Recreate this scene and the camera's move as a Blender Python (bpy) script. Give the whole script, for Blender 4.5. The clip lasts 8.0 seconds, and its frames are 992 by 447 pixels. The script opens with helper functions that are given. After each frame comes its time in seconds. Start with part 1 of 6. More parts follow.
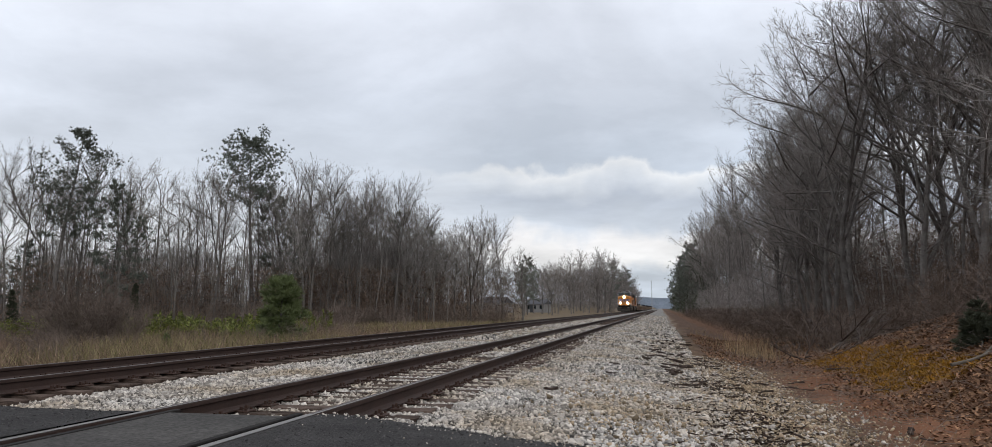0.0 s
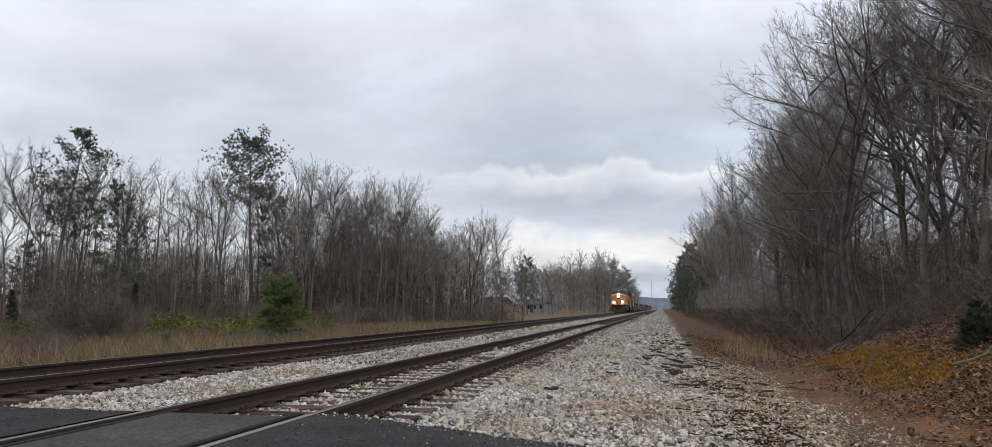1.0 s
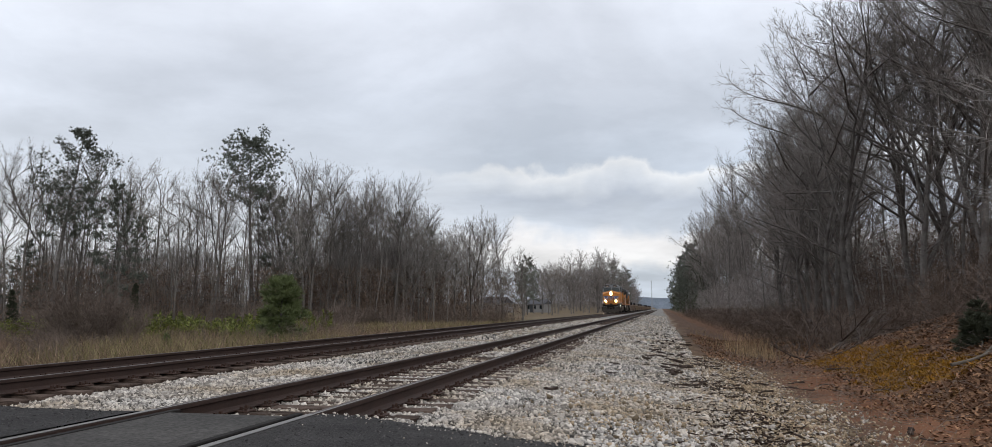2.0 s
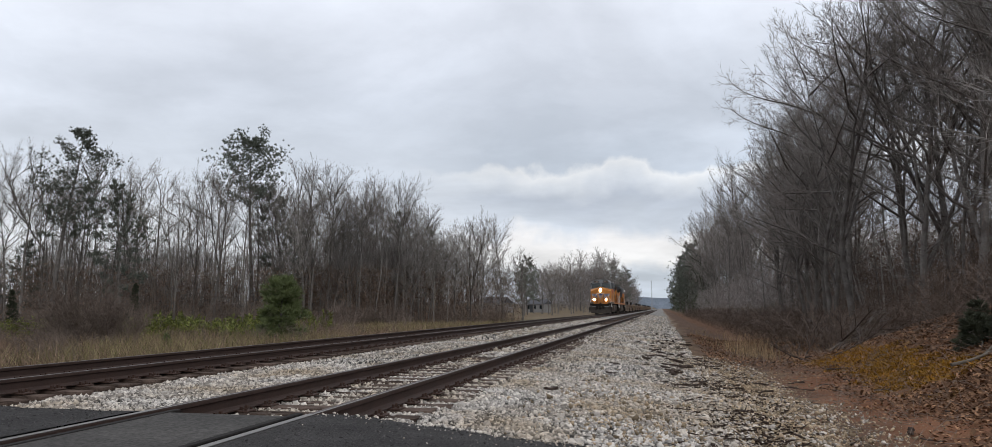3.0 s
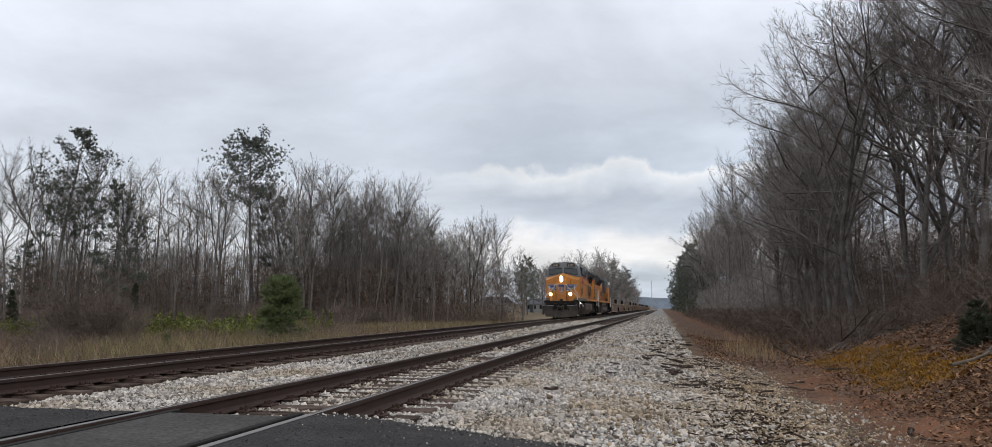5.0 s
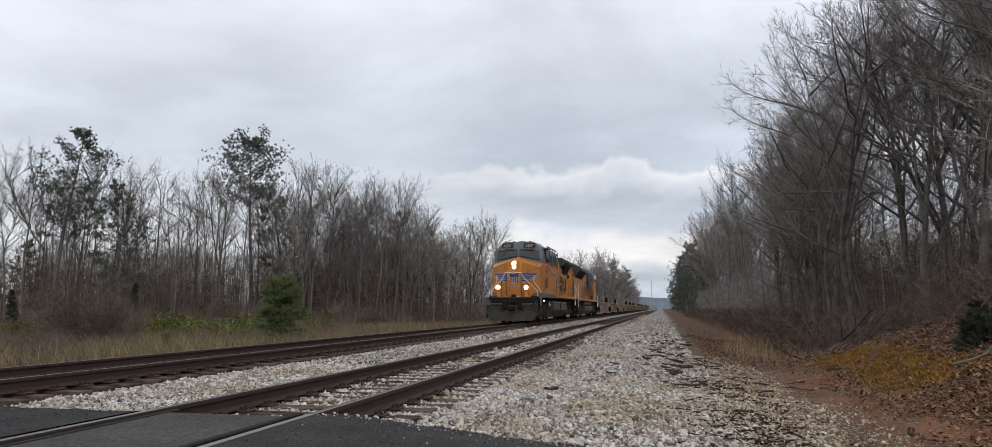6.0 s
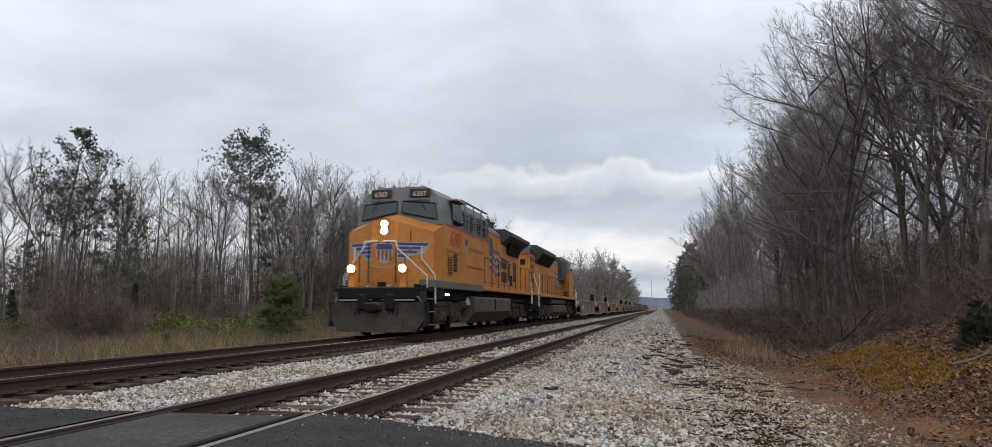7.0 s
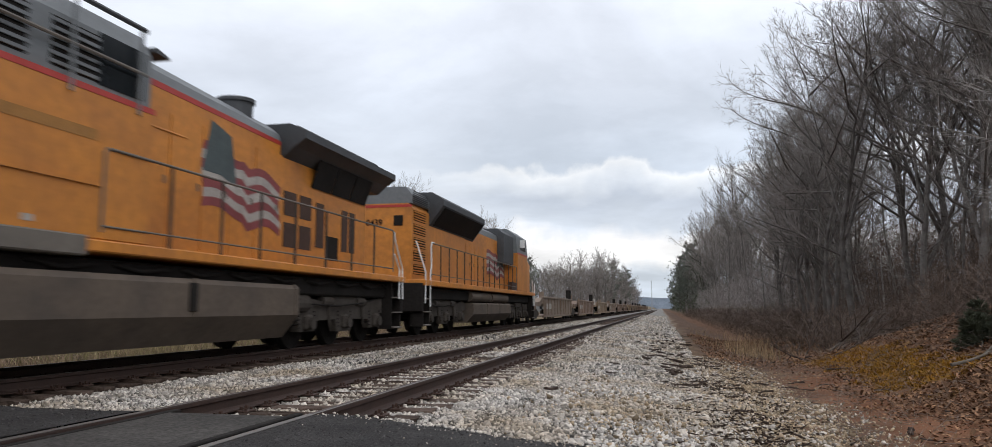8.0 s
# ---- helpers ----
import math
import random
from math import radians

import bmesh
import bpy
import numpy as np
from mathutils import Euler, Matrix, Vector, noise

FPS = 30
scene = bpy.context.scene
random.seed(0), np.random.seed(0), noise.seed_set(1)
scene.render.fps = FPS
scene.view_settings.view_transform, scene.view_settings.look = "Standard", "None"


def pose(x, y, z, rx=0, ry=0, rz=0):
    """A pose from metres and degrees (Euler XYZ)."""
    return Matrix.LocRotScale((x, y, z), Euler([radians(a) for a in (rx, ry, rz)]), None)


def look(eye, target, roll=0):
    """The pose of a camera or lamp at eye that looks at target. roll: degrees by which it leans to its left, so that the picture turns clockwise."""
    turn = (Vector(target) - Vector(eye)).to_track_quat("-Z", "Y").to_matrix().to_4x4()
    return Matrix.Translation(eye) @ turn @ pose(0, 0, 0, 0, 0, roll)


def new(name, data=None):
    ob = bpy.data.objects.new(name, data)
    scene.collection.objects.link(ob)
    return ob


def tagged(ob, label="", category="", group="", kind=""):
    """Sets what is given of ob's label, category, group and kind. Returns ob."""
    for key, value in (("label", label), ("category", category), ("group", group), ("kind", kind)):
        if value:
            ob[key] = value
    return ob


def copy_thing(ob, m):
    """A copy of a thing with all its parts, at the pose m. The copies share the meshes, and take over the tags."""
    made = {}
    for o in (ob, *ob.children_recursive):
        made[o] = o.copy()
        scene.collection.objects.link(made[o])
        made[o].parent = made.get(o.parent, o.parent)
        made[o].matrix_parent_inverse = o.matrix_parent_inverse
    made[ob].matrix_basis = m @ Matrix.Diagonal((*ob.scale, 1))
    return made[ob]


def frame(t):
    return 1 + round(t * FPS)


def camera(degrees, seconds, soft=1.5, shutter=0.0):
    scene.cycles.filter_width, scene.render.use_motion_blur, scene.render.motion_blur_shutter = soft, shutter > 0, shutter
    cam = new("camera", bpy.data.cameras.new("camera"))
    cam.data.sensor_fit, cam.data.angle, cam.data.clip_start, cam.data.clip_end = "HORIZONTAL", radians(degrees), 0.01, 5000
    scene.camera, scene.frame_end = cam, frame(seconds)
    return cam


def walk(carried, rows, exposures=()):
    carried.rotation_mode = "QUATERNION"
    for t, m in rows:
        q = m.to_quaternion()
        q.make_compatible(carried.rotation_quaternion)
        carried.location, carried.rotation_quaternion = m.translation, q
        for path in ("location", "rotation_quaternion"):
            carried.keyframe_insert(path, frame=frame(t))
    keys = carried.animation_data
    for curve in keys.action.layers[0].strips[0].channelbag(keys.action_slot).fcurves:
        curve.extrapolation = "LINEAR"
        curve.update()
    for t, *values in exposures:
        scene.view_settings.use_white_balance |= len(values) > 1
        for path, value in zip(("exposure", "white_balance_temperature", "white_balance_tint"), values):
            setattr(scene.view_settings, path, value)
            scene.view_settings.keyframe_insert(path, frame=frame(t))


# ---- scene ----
import itertools

cam = camera(66.0, 8.0, 0.62, 0.2)
YAW, PITCH = radians(12.17), radians(6.33)
EYE = Vector((0, 0, 0.9))
AIM = EYE + Vector((-math.sin(YAW) * math.cos(PITCH), math.cos(YAW) * math.cos(PITCH), math.sin(PITCH)))
walk(cam, [(0.0, look(EYE, AIM)), (8.0, look(EYE, AIM))], exposures=[(0.0, 0.0), (7.4, 0.0), (7.7, 0.05), (8.0, 0.19)])

# ---------------------------------------------------------------- world and sun
world = bpy.data.worlds.new("overcast_sky")
scene.world = world
world.use_nodes = True


def overcast():
    nt = world.node_tree
    N, L = nt.nodes, nt.links
    N.clear()
    out = N.new("ShaderNodeOutputWorld")
    bg = N.new("ShaderNodeBackground")
    sky = N.new("ShaderNodeTexSky")
    sky.sky_type = "NISHITA"
    sky.sun_disc = False
    sky.sun_elevation, sky.sun_rotation = radians(35), radians(-60)
    tc = N.new("ShaderNodeTexCoord")
    sep = N.new("ShaderNodeSeparateXYZ")
    L.new(tc.outputs["Generated"], sep.inputs[0])

    def math_node(op, a, b=None, c=None):
        m = N.new("ShaderNodeMath")
        m.operation = op
        for k, v in enumerate((a, b, c)):
            if v is None:
                continue
            if isinstance(v, (int, float)):
                m.inputs[k].default_value = v
            else:
                L.new(v, m.inputs[k])
        return m.outputs[0]

    up = math_node("MAXIMUM", sep.outputs[2], 0.0)
    flat = math_node("ADD", up, 0.16)
    comb = N.new("ShaderNodeCombineXYZ")
    L.new(math_node("DIVIDE", sep.outputs[0], flat), comb.inputs[0])
    L.new(math_node("DIVIDE", sep.outputs[1], flat), comb.inputs[1])
    comb.inputs[2].default_value = 3.7

    def clouds(scale, detail, rough, distortion):
        n = N.new("ShaderNodeTexNoise")
        n.inputs["Scale"].default_value = scale
        n.inputs["Detail"].default_value = detail
        n.inputs["Roughness"].default_value = rough
        n.inputs["Distortion"].default_value = distortion
        L.new(comb.outputs[0], n.inputs["Vector"])
        return n.outputs[0]

    def ramp(stops):
        n = N.new("ShaderNodeValToRGB")
        e = n.color_ramp.elements
        e[0].position, e[0].color = stops[0][0], (*stops[0][1], 1)
        e[1].position, e[1].color = stops[-1][0], (*stops[-1][1], 1)
        for pos, col in stops[1:-1]:
            k = e.new(pos)
            k.color = (*col, 1)
        return n

    # a plain grey veil, and towards the east a heaped bank of cloud over a pale strip of open sky
    high = [(0.27, (0.68, 0.73, 0.82)), (0.42, (0.84, 0.88, 0.97)), (1.0, (0.92, 0.96, 1.04))]
    veil = ramp([(0.0, (0.62, 0.67, 0.74)), (0.08, (0.70, 0.73, 0.78)), (0.17, (0.62, 0.67, 0.75))] + high)
    bank = ramp([(0.0, (0.50, 0.56, 0.65)), (0.045, (0.56, 0.62, 0.70)), (0.062, (0.80, 0.80, 0.81)), (0.085, (0.82, 0.81, 0.82)), (0.104, (0.58, 0.63, 0.71)), (0.14, (0.55, 0.60, 0.69)),
                 (0.166, (0.72, 0.76, 0.82)), (0.180, (0.83, 0.85, 0.88)), (0.188, (0.57, 0.63, 0.72))] + high)
    billow = math_node("MULTIPLY", math_node("SUBTRACT", clouds(2.2, 6.0, 0.55, 0.4), 0.5), 0.10)
    heap = N.new("ShaderNodeTexNoise")
    heap.inputs["Scale"].default_value, heap.inputs["Detail"].default_value, heap.inputs["Roughness"].default_value = 13.0, 5.0, 0.5
    L.new(tc.outputs["Generated"], heap.inputs["Vector"])
    puff = math_node("MULTIPLY", math_node("SUBTRACT", heap.outputs[0], 0.5), 0.085)
    L.new(math_node("MAXIMUM", math_node("ADD", up, billow), 0.0), veil.inputs[0])
    L.new(math_node("MAXIMUM", math_node("ADD", up, puff), 0.0), bank.inputs[0])
    side = N.new("ShaderNodeMapRange")
    side.interpolation_type = "SMOOTHSTEP"
    side.inputs["From Min"].default_value, side.inputs["From Max"].default_value = -0.34, -0.16
    L.new(sep.outputs[0], side.inputs[0])
    both = N.new("ShaderNodeMix")
    both.data_type = "RGBA"
    L.new(side.outputs[0], both.inputs["Factor"])
    L.new(veil.outputs[0], both.inputs[6])
    L.new(bank.outputs[0], both.inputs[7])
    big = N.new("ShaderNodeMapRange")
    big.inputs["From Min"].default_value, big.inputs["From Max"].default_value = 0.36, 0.66
    big.inputs["To Min"].default_value, big.inputs["To Max"].default_value = 0.88, 1.14
    L.new(clouds(1.1, 7.0, 0.52, 0.5), big.inputs[0])
    small = N.new("ShaderNodeMapRange")
    small.inputs["From Min"].default_value, small.inputs["From Max"].default_value = 0.4, 0.6
    small.inputs["To Min"].default_value, small.inputs["To Max"].default_value = 0.97, 1.03
    L.new(clouds(3.5, 8.0, 0.6, 0.3), small.inputs[0])
    gain = math_node("MULTIPLY", big.outputs[0], small.outputs[0])
    mul = N.new("ShaderNodeVectorMath")
    mul.operation = "SCALE"
    L.new(both.outputs[2], mul.inputs[0])
    L.new(gain, mul.inputs["Scale"])
    dim = N.new("ShaderNodeVectorMath")
    dim.operation = "SCALE"
    dim.inputs["Scale"].default_value = 0.08
    L.new(sky.outputs[0], dim.inputs[0])
    mix = N.new("ShaderNodeMix")
    mix.data_type = "RGBA"
    mix.inputs["Factor"].default_value = 0.08
    L.new(mul.outputs[0], mix.inputs[6])
    L.new(dim.outputs[0], mix.inputs[7])
    L.new(mix.outputs[2], bg.inputs[0])
    bg.inputs[1].default_value = 1.06
    L.new(bg.outputs[0], out.inputs[0])


overcast()
sun_data = bpy.data.lights.new("sun", "SUN")
sun_data.energy, sun_data.angle, sun_data.color = 0.5, radians(25), (1.0, 0.96, 0.9)
sun = new("sun", sun_data)
sun.matrix_world = look((30, -25, 40), (0, 12, 0))


# ---------------------------------------------------------------- materials
def mat(name, color, rough=0.8, metal=0.0, vary=0.25, scale=4.0, fine=40.0, bump=0.3, second=None, per=None, emit=None, attr=None, spec=None, dist=0.01):
    m = bpy.data.materials.new(name)
    m.use_nodes = True
    N, L = m.node_tree.nodes, m.node_tree.links
    b = N["Principled BSDF"]
    b.inputs["Roughness"].default_value, b.inputs["Metallic"].default_value = rough, metal
    if spec is None and rough >= 0.9:
        spec = 0.08
    if spec is not None:
        b.inputs["Specular IOR Level"].default_value = spec
    if emit:
        b.inputs["Base Color"].default_value = (*color, 1)
        b.inputs["Emission Color"].default_value = (*color, 1)
        b.inputs["Emission Strength"].default_value = emit
        return m
    tc = N.new("ShaderNodeTexCoord")

    def tex(s, d=5):
        n = N.new("ShaderNodeTexNoise")
        n.inputs["Scale"].default_value, n.inputs["Detail"].default_value = s, d
        n.inputs["Roughness"].default_value = 0.6
        L.new(tc.outputs["Object"], n.inputs["Vector"])
        return n

    a, c = tex(scale), tex(fine, 3)
    base = N.new("ShaderNodeMix")
    base.data_type = "RGBA"
    second = second or tuple(v * 0.6 for v in color)
    base.inputs[6].default_value, base.inputs[7].default_value = (*color, 1), (*second, 1)
    r = N.new("ShaderNodeMapRange")
    r.inputs["From Min"].default_value, r.inputs["From Max"].default_value = 0.4, 0.68
    r.inputs["To Max"].default_value = min(1.0, vary * 2.2)
    L.new(a.outputs[0], r.inputs[0])
    L.new(r.outputs[0], base.inputs["Factor"])
    col = base.outputs[2]
    if attr:
        at = N.new("ShaderNodeAttribute")
        at.attribute_name = attr
        L.new(at.outputs["Color"], base.inputs[6])
        dark = N.new("ShaderNodeVectorMath")
        dark.operation = "SCALE"
        dark.inputs["Scale"].default_value = 0.6
        L.new(at.outputs["Color"], dark.inputs[0])
        L.new(dark.outputs[0], base.inputs[7])
    if per:
        src = N.new("ShaderNodeNewGeometry") if per == "island" else N.new("ShaderNodeObjectInfo")
        rnd = src.outputs["Random Per Island"] if per == "island" else src.outputs["Random"]
        rr = N.new("ShaderNodeMapRange")
        rr.inputs["To Min"].default_value, rr.inputs["To Max"].default_value = (0.35, 1.55) if per == "island" else (0.75, 1.25)
        L.new(rnd, rr.inputs[0])
        sc = N.new("ShaderNodeVectorMath")
        sc.operation = "SCALE"
        L.new(col, sc.inputs[0])
        L.new(rr.outputs[0], sc.inputs["Scale"])
        col = sc.outputs[0]
    g = N.new("ShaderNodeMapRange")
    g.inputs["From Min"].default_value, g.inputs["From Max"].default_value = 0.3, 0.7
    g.inputs["To Min"].default_value, g.inputs["To Max"].default_value = 1 - vary * 0.6, 1 + vary * 0.4
    L.new(c.outputs[0], g.inputs[0])
    sc2 = N.new("ShaderNodeVectorMath")
    sc2.operation = "SCALE"
    L.new(col, sc2.inputs[0])
    L.new(g.outputs[0], sc2.inputs["Scale"])
    L.new(sc2.outputs[0], b.inputs["Base Color"])
    if bump:
        bp = N.new("ShaderNodeBump")
        bp.inputs["Strength"].default_value, bp.inputs["Distance"].default_value = bump, dist
        L.new(c.outputs[0], bp.inputs["Height"])
        L.new(bp.outputs[0], b.inputs["Normal"])
    return m


M_GROUND = mat("soil_and_litter", (0.2, 0.15, 0.1), 0.95, vary=0.35, scale=0.9, fine=22, bump=0.9, attr="tint", dist=0.03)
M_ASPHALT = mat("asphalt", (0.062, 0.058, 0.056), 0.9, vary=0.95, scale=1.3, fine=55, bump=1.0, dist=0.02, spec=0.12)
M_GRIT = mat("asphalt_grit", (0.085, 0.08, 0.077), 0.9, vary=0.3, scale=3, fine=40, bump=0, per="island")
M_PANEL = mat("crossing_panel", (0.074, 0.068, 0.062), 0.9, vary=0.95, scale=1.1, fine=30, bump=0.7, dist=0.004, spec=0.2)
M_RAIL = mat("rusty_rail_steel", (0.055, 0.030, 0.022), 0.75, 0.2, vary=0.3, scale=3, fine=60, bump=0.2, second=(0.035, 0.02, 0.016))
M_RAILTOP = mat("worn_rail_head", (0.23, 0.215, 0.20), 0.52, 0.9, vary=0.2, scale=5, fine=90, bump=0.05)
M_RAILWORN = mat("dull_rail_head", (0.085, 0.06, 0.05), 0.62, 0.35, vary=0.3, scale=5, fine=90, bump=0.05)
M_TIE = mat("weathered_tie", (0.125, 0.09, 0.072), 0.92, vary=0.5, scale=4, fine=38, bump=1.0, second=(0.05, 0.035, 0.028), per="object", dist=0.02)
M_PLATE = mat("rusty_plate", (0.075, 0.04, 0.028), 0.8, 0.2, vary=0.3, scale=8, fine=60)
M_STONE = mat("ballast_stone", (0.52, 0.478, 0.432), 0.9, vary=0.4, scale=0.7, fine=30, bump=0.4, second=(0.36, 0.28, 0.19), per="island")
M_TANSTONE = mat("tan_gravel", (0.40, 0.31, 0.21), 0.92, vary=0.3, scale=1.2, fine=30, bump=0.3, second=(0.21, 0.15, 0.10), per="island")
M_BARK = mat("grey_bark", (0.18, 0.163, 0.15), 0.95, vary=0.4, scale=2.5, fine=18, bump=0.6, second=(0.085, 0.074, 0.066), per="object", dist=0.02)
M_BARKP = mat("pale_bark", (0.22, 0.20, 0.18), 0.95, vary=0.4, scale=2.0, fine=15, bump=0.6, second=(0.12, 0.10, 0.09), per="object", dist=0.02)
M_TWIG = mat("bare_twig", (0.235, 0.21, 0.195), 0.95, vary=0.3, scale=0.5, fine=6, bump=0, second=(0.155, 0.13, 0.115), per="object")
M_BRUSH = mat("dry_brush", (0.20, 0.142, 0.104), 0.95, vary=0.4, scale=0.4, fine=5, bump=0, second=(0.125, 0.082, 0.064), per="island")
M_SHRUB = mat("grey_brown_shrub_twig", (0.21, 0.165, 0.138), 0.95, vary=0.4, scale=0.5, fine=5, bump=0, second=(0.13, 0.098, 0.08), per="object")
M_THORN = mat("dark_thicket_twig", (0.135, 0.10, 0.08), 0.95, vary=0.4, scale=0.5, fine=5, bump=0, second=(0.085, 0.06, 0.048), per="island")
M_TWIGGREY = mat("pale_grey_twig", (0.31, 0.29, 0.27), 0.95, vary=0.3, scale=0.5, fine=6, bump=0, second=(0.16, 0.135, 0.115), per="object")
M_NEEDLE = mat("pine_needles", (0.14, 0.152, 0.122), 0.85, vary=0.35, scale=1.5, fine=10, bump=0, second=(0.095, 0.106, 0.086), per="object")
M_YOUNG = mat("young_pine_needles", (0.15, 0.18, 0.068), 0.8, vary=0.3, scale=2.5, fine=10, bump=0, second=(0.075, 0.098, 0.036))
M_CEDAR = mat("cedar_foliage", (0.060, 0.066, 0.036), 0.85, vary=0.35, scale=2, fine=10, bump=0, second=(0.035, 0.042, 0.026), per="object")
M_GRASS = mat("dry_and_green_grass", (0.27, 0.225, 0.12), 0.95, vary=0.5, scale=0.25, fine=1.5, bump=0, second=(0.17, 0.165, 0.06), per="island")
M_BROOM = mat("dry_broom_grass", (0.28, 0.20, 0.14), 0.95, vary=0.4, scale=0.4, fine=5, bump=0, second=(0.19, 0.125, 0.09), per="island")
M_WEED = mat("weed_leaf", (0.17, 0.19, 0.035), 0.8, vary=0.4, scale=0.6, fine=6, bump=0, second=(0.10, 0.11, 0.03), per="island")
M_STRAW = mat("tall_straw_grass", (0.38, 0.27, 0.16), 0.95, vary=0.3, scale=0.5, fine=4, bump=0, per="island")
M_LEAF = mat("fallen_leaf", (0.27, 0.148, 0.083), 0.9, vary=0.4, scale=0.7, fine=8, bump=0, second=(0.15, 0.095, 0.065), per="island")
M_MOSS = mat("ochre_moss", (0.31, 0.152, 0.026), 0.95, vary=0.35, scale=1.5, fine=14, bump=0, second=(0.22, 0.12, 0.025), per="island")
M_WOOD = mat("dead_wood", (0.07, 0.05, 0.04), 0.95, vary=0.4, scale=4, fine=40, bump=0.7)
M_TWIGPALE = mat("pale_dead_twig", (0.17, 0.145, 0.12), 0.9, vary=0.3, scale=3, fine=30, bump=0.3)

M_ORANGE = mat("armour_yellow_paint", (0.58, 0.217, 0.030), 0.5, vary=0.3, scale=0.8, fine=6, bump=0.03, second=(0.38, 0.14, 0.03))
M_GREY = mat("harbor_grey_paint", (0.16, 0.17, 0.175), 0.55, vary=0.2, scale=0.9, fine=9, bump=0.03)
M_DARKGREY = mat("sooty_grey_paint", (0.055, 0.058, 0.062), 0.65, vary=0.3, scale=0.9, fine=9, bump=0.05)
M_BLACK = mat("grimy_black_steel", (0.020, 0.017, 0.015), 0.85, vary=0.4, scale=2, fine=15, bump=0.2, spec=0.15)
M_TRUCK = mat("dusty_truck_casting", (0.068, 0.057, 0.048), 0.85, vary=0.4, scale=2, fine=15, bump=0.25, spec=0.2)
M_PLOUGH = mat("dusty_black_plough", (0.05, 0.042, 0.036), 0.8, vary=0.4, scale=1.0, fine=10, bump=0.1, second=(0.075, 0.066, 0.058), spec=0.15)
M_TANK = mat("dusty_fuel_tank", (0.118, 0.09, 0.068), 0.75, vary=0.3, scale=1.2, fine=10, bump=0.08, second=(0.062, 0.05, 0.042), spec=0.3)
M_SILL = mat("grey_side_sill", (0.15, 0.128, 0.105), 0.7, vary=0.25, scale=1.5, fine=12, bump=0.05)
M_RED = mat("red_paint", (0.42, 0.035, 0.025), 0.5, vary=0.15, scale=2, fine=12, bump=0)
M_WHITE = mat("white_paint", (0.75, 0.74, 0.72), 0.5, vary=0.15, scale=3, fine=20, bump=0)
M_DIRTYWHITE = mat("weathered_white_paint", (0.42, 0.38, 0.34), 0.7, vary=0.3, scale=3, fine=20, bump=0)
M_BLUE = mat("blue_paint", (0.03, 0.05, 0.20), 0.5, vary=0.15, scale=3, fine=20, bump=0)
M_FLAGBLUE = mat("faded_slate_paint", (0.065, 0.085, 0.085), 0.6, vary=0.3, scale=3, fine=20, bump=0)
M_FLAGRED = mat("faded_maroon_paint", (0.24, 0.05, 0.05), 0.6, vary=0.3, scale=3, fine=20, bump=0)
M_GLASS = mat("dark_window_glass", (0.012, 0.015, 0.017), 0.12, vary=0.1, scale=1, fine=5, bump=0, spec=0.3)
M_CLEAR = mat("windscreen_glass", (0.05, 0.06, 0.058), 0.08, vary=0.1, scale=1, fine=5, bump=0, spec=0.5)
M_BOARD = mat("number_board_brown", (0.035, 0.018, 0.012), 0.5, vary=0.2)
M_BOARDNUM = mat("number_board_figures", (0.55, 0.47, 0.38), 0.6, vary=0.1)
M_HEAD = mat("headlight_glow", (1.0, 0.80, 0.50), emit=350)
M_SMALLLAMP = mat("step_lamp_glow", (1.0, 0.93, 0.8), emit=6)
M_WELL = mat("weathered_well_car_steel", (0.21, 0.14, 0.10), 0.8, vary=0.4, scale=0.8, fine=9, bump=0.1, second=(0.12, 0.08, 0.06), per="object")
M_SIDING = mat("white_siding", (0.27, 0.26, 0.25), 0.7, vary=0.1)
M_ROOF = mat("grey_roof_shingle", (0.12, 0.12, 0.13), 0.9, vary=0.3)
# distance haze is put into the ridge's blue-grey colour
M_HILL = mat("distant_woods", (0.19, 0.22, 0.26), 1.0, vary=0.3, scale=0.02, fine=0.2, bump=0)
M_STEEL = mat("galvanised_steel", (0.35, 0.36, 0.38), 0.6, 0.6, vary=0.2)


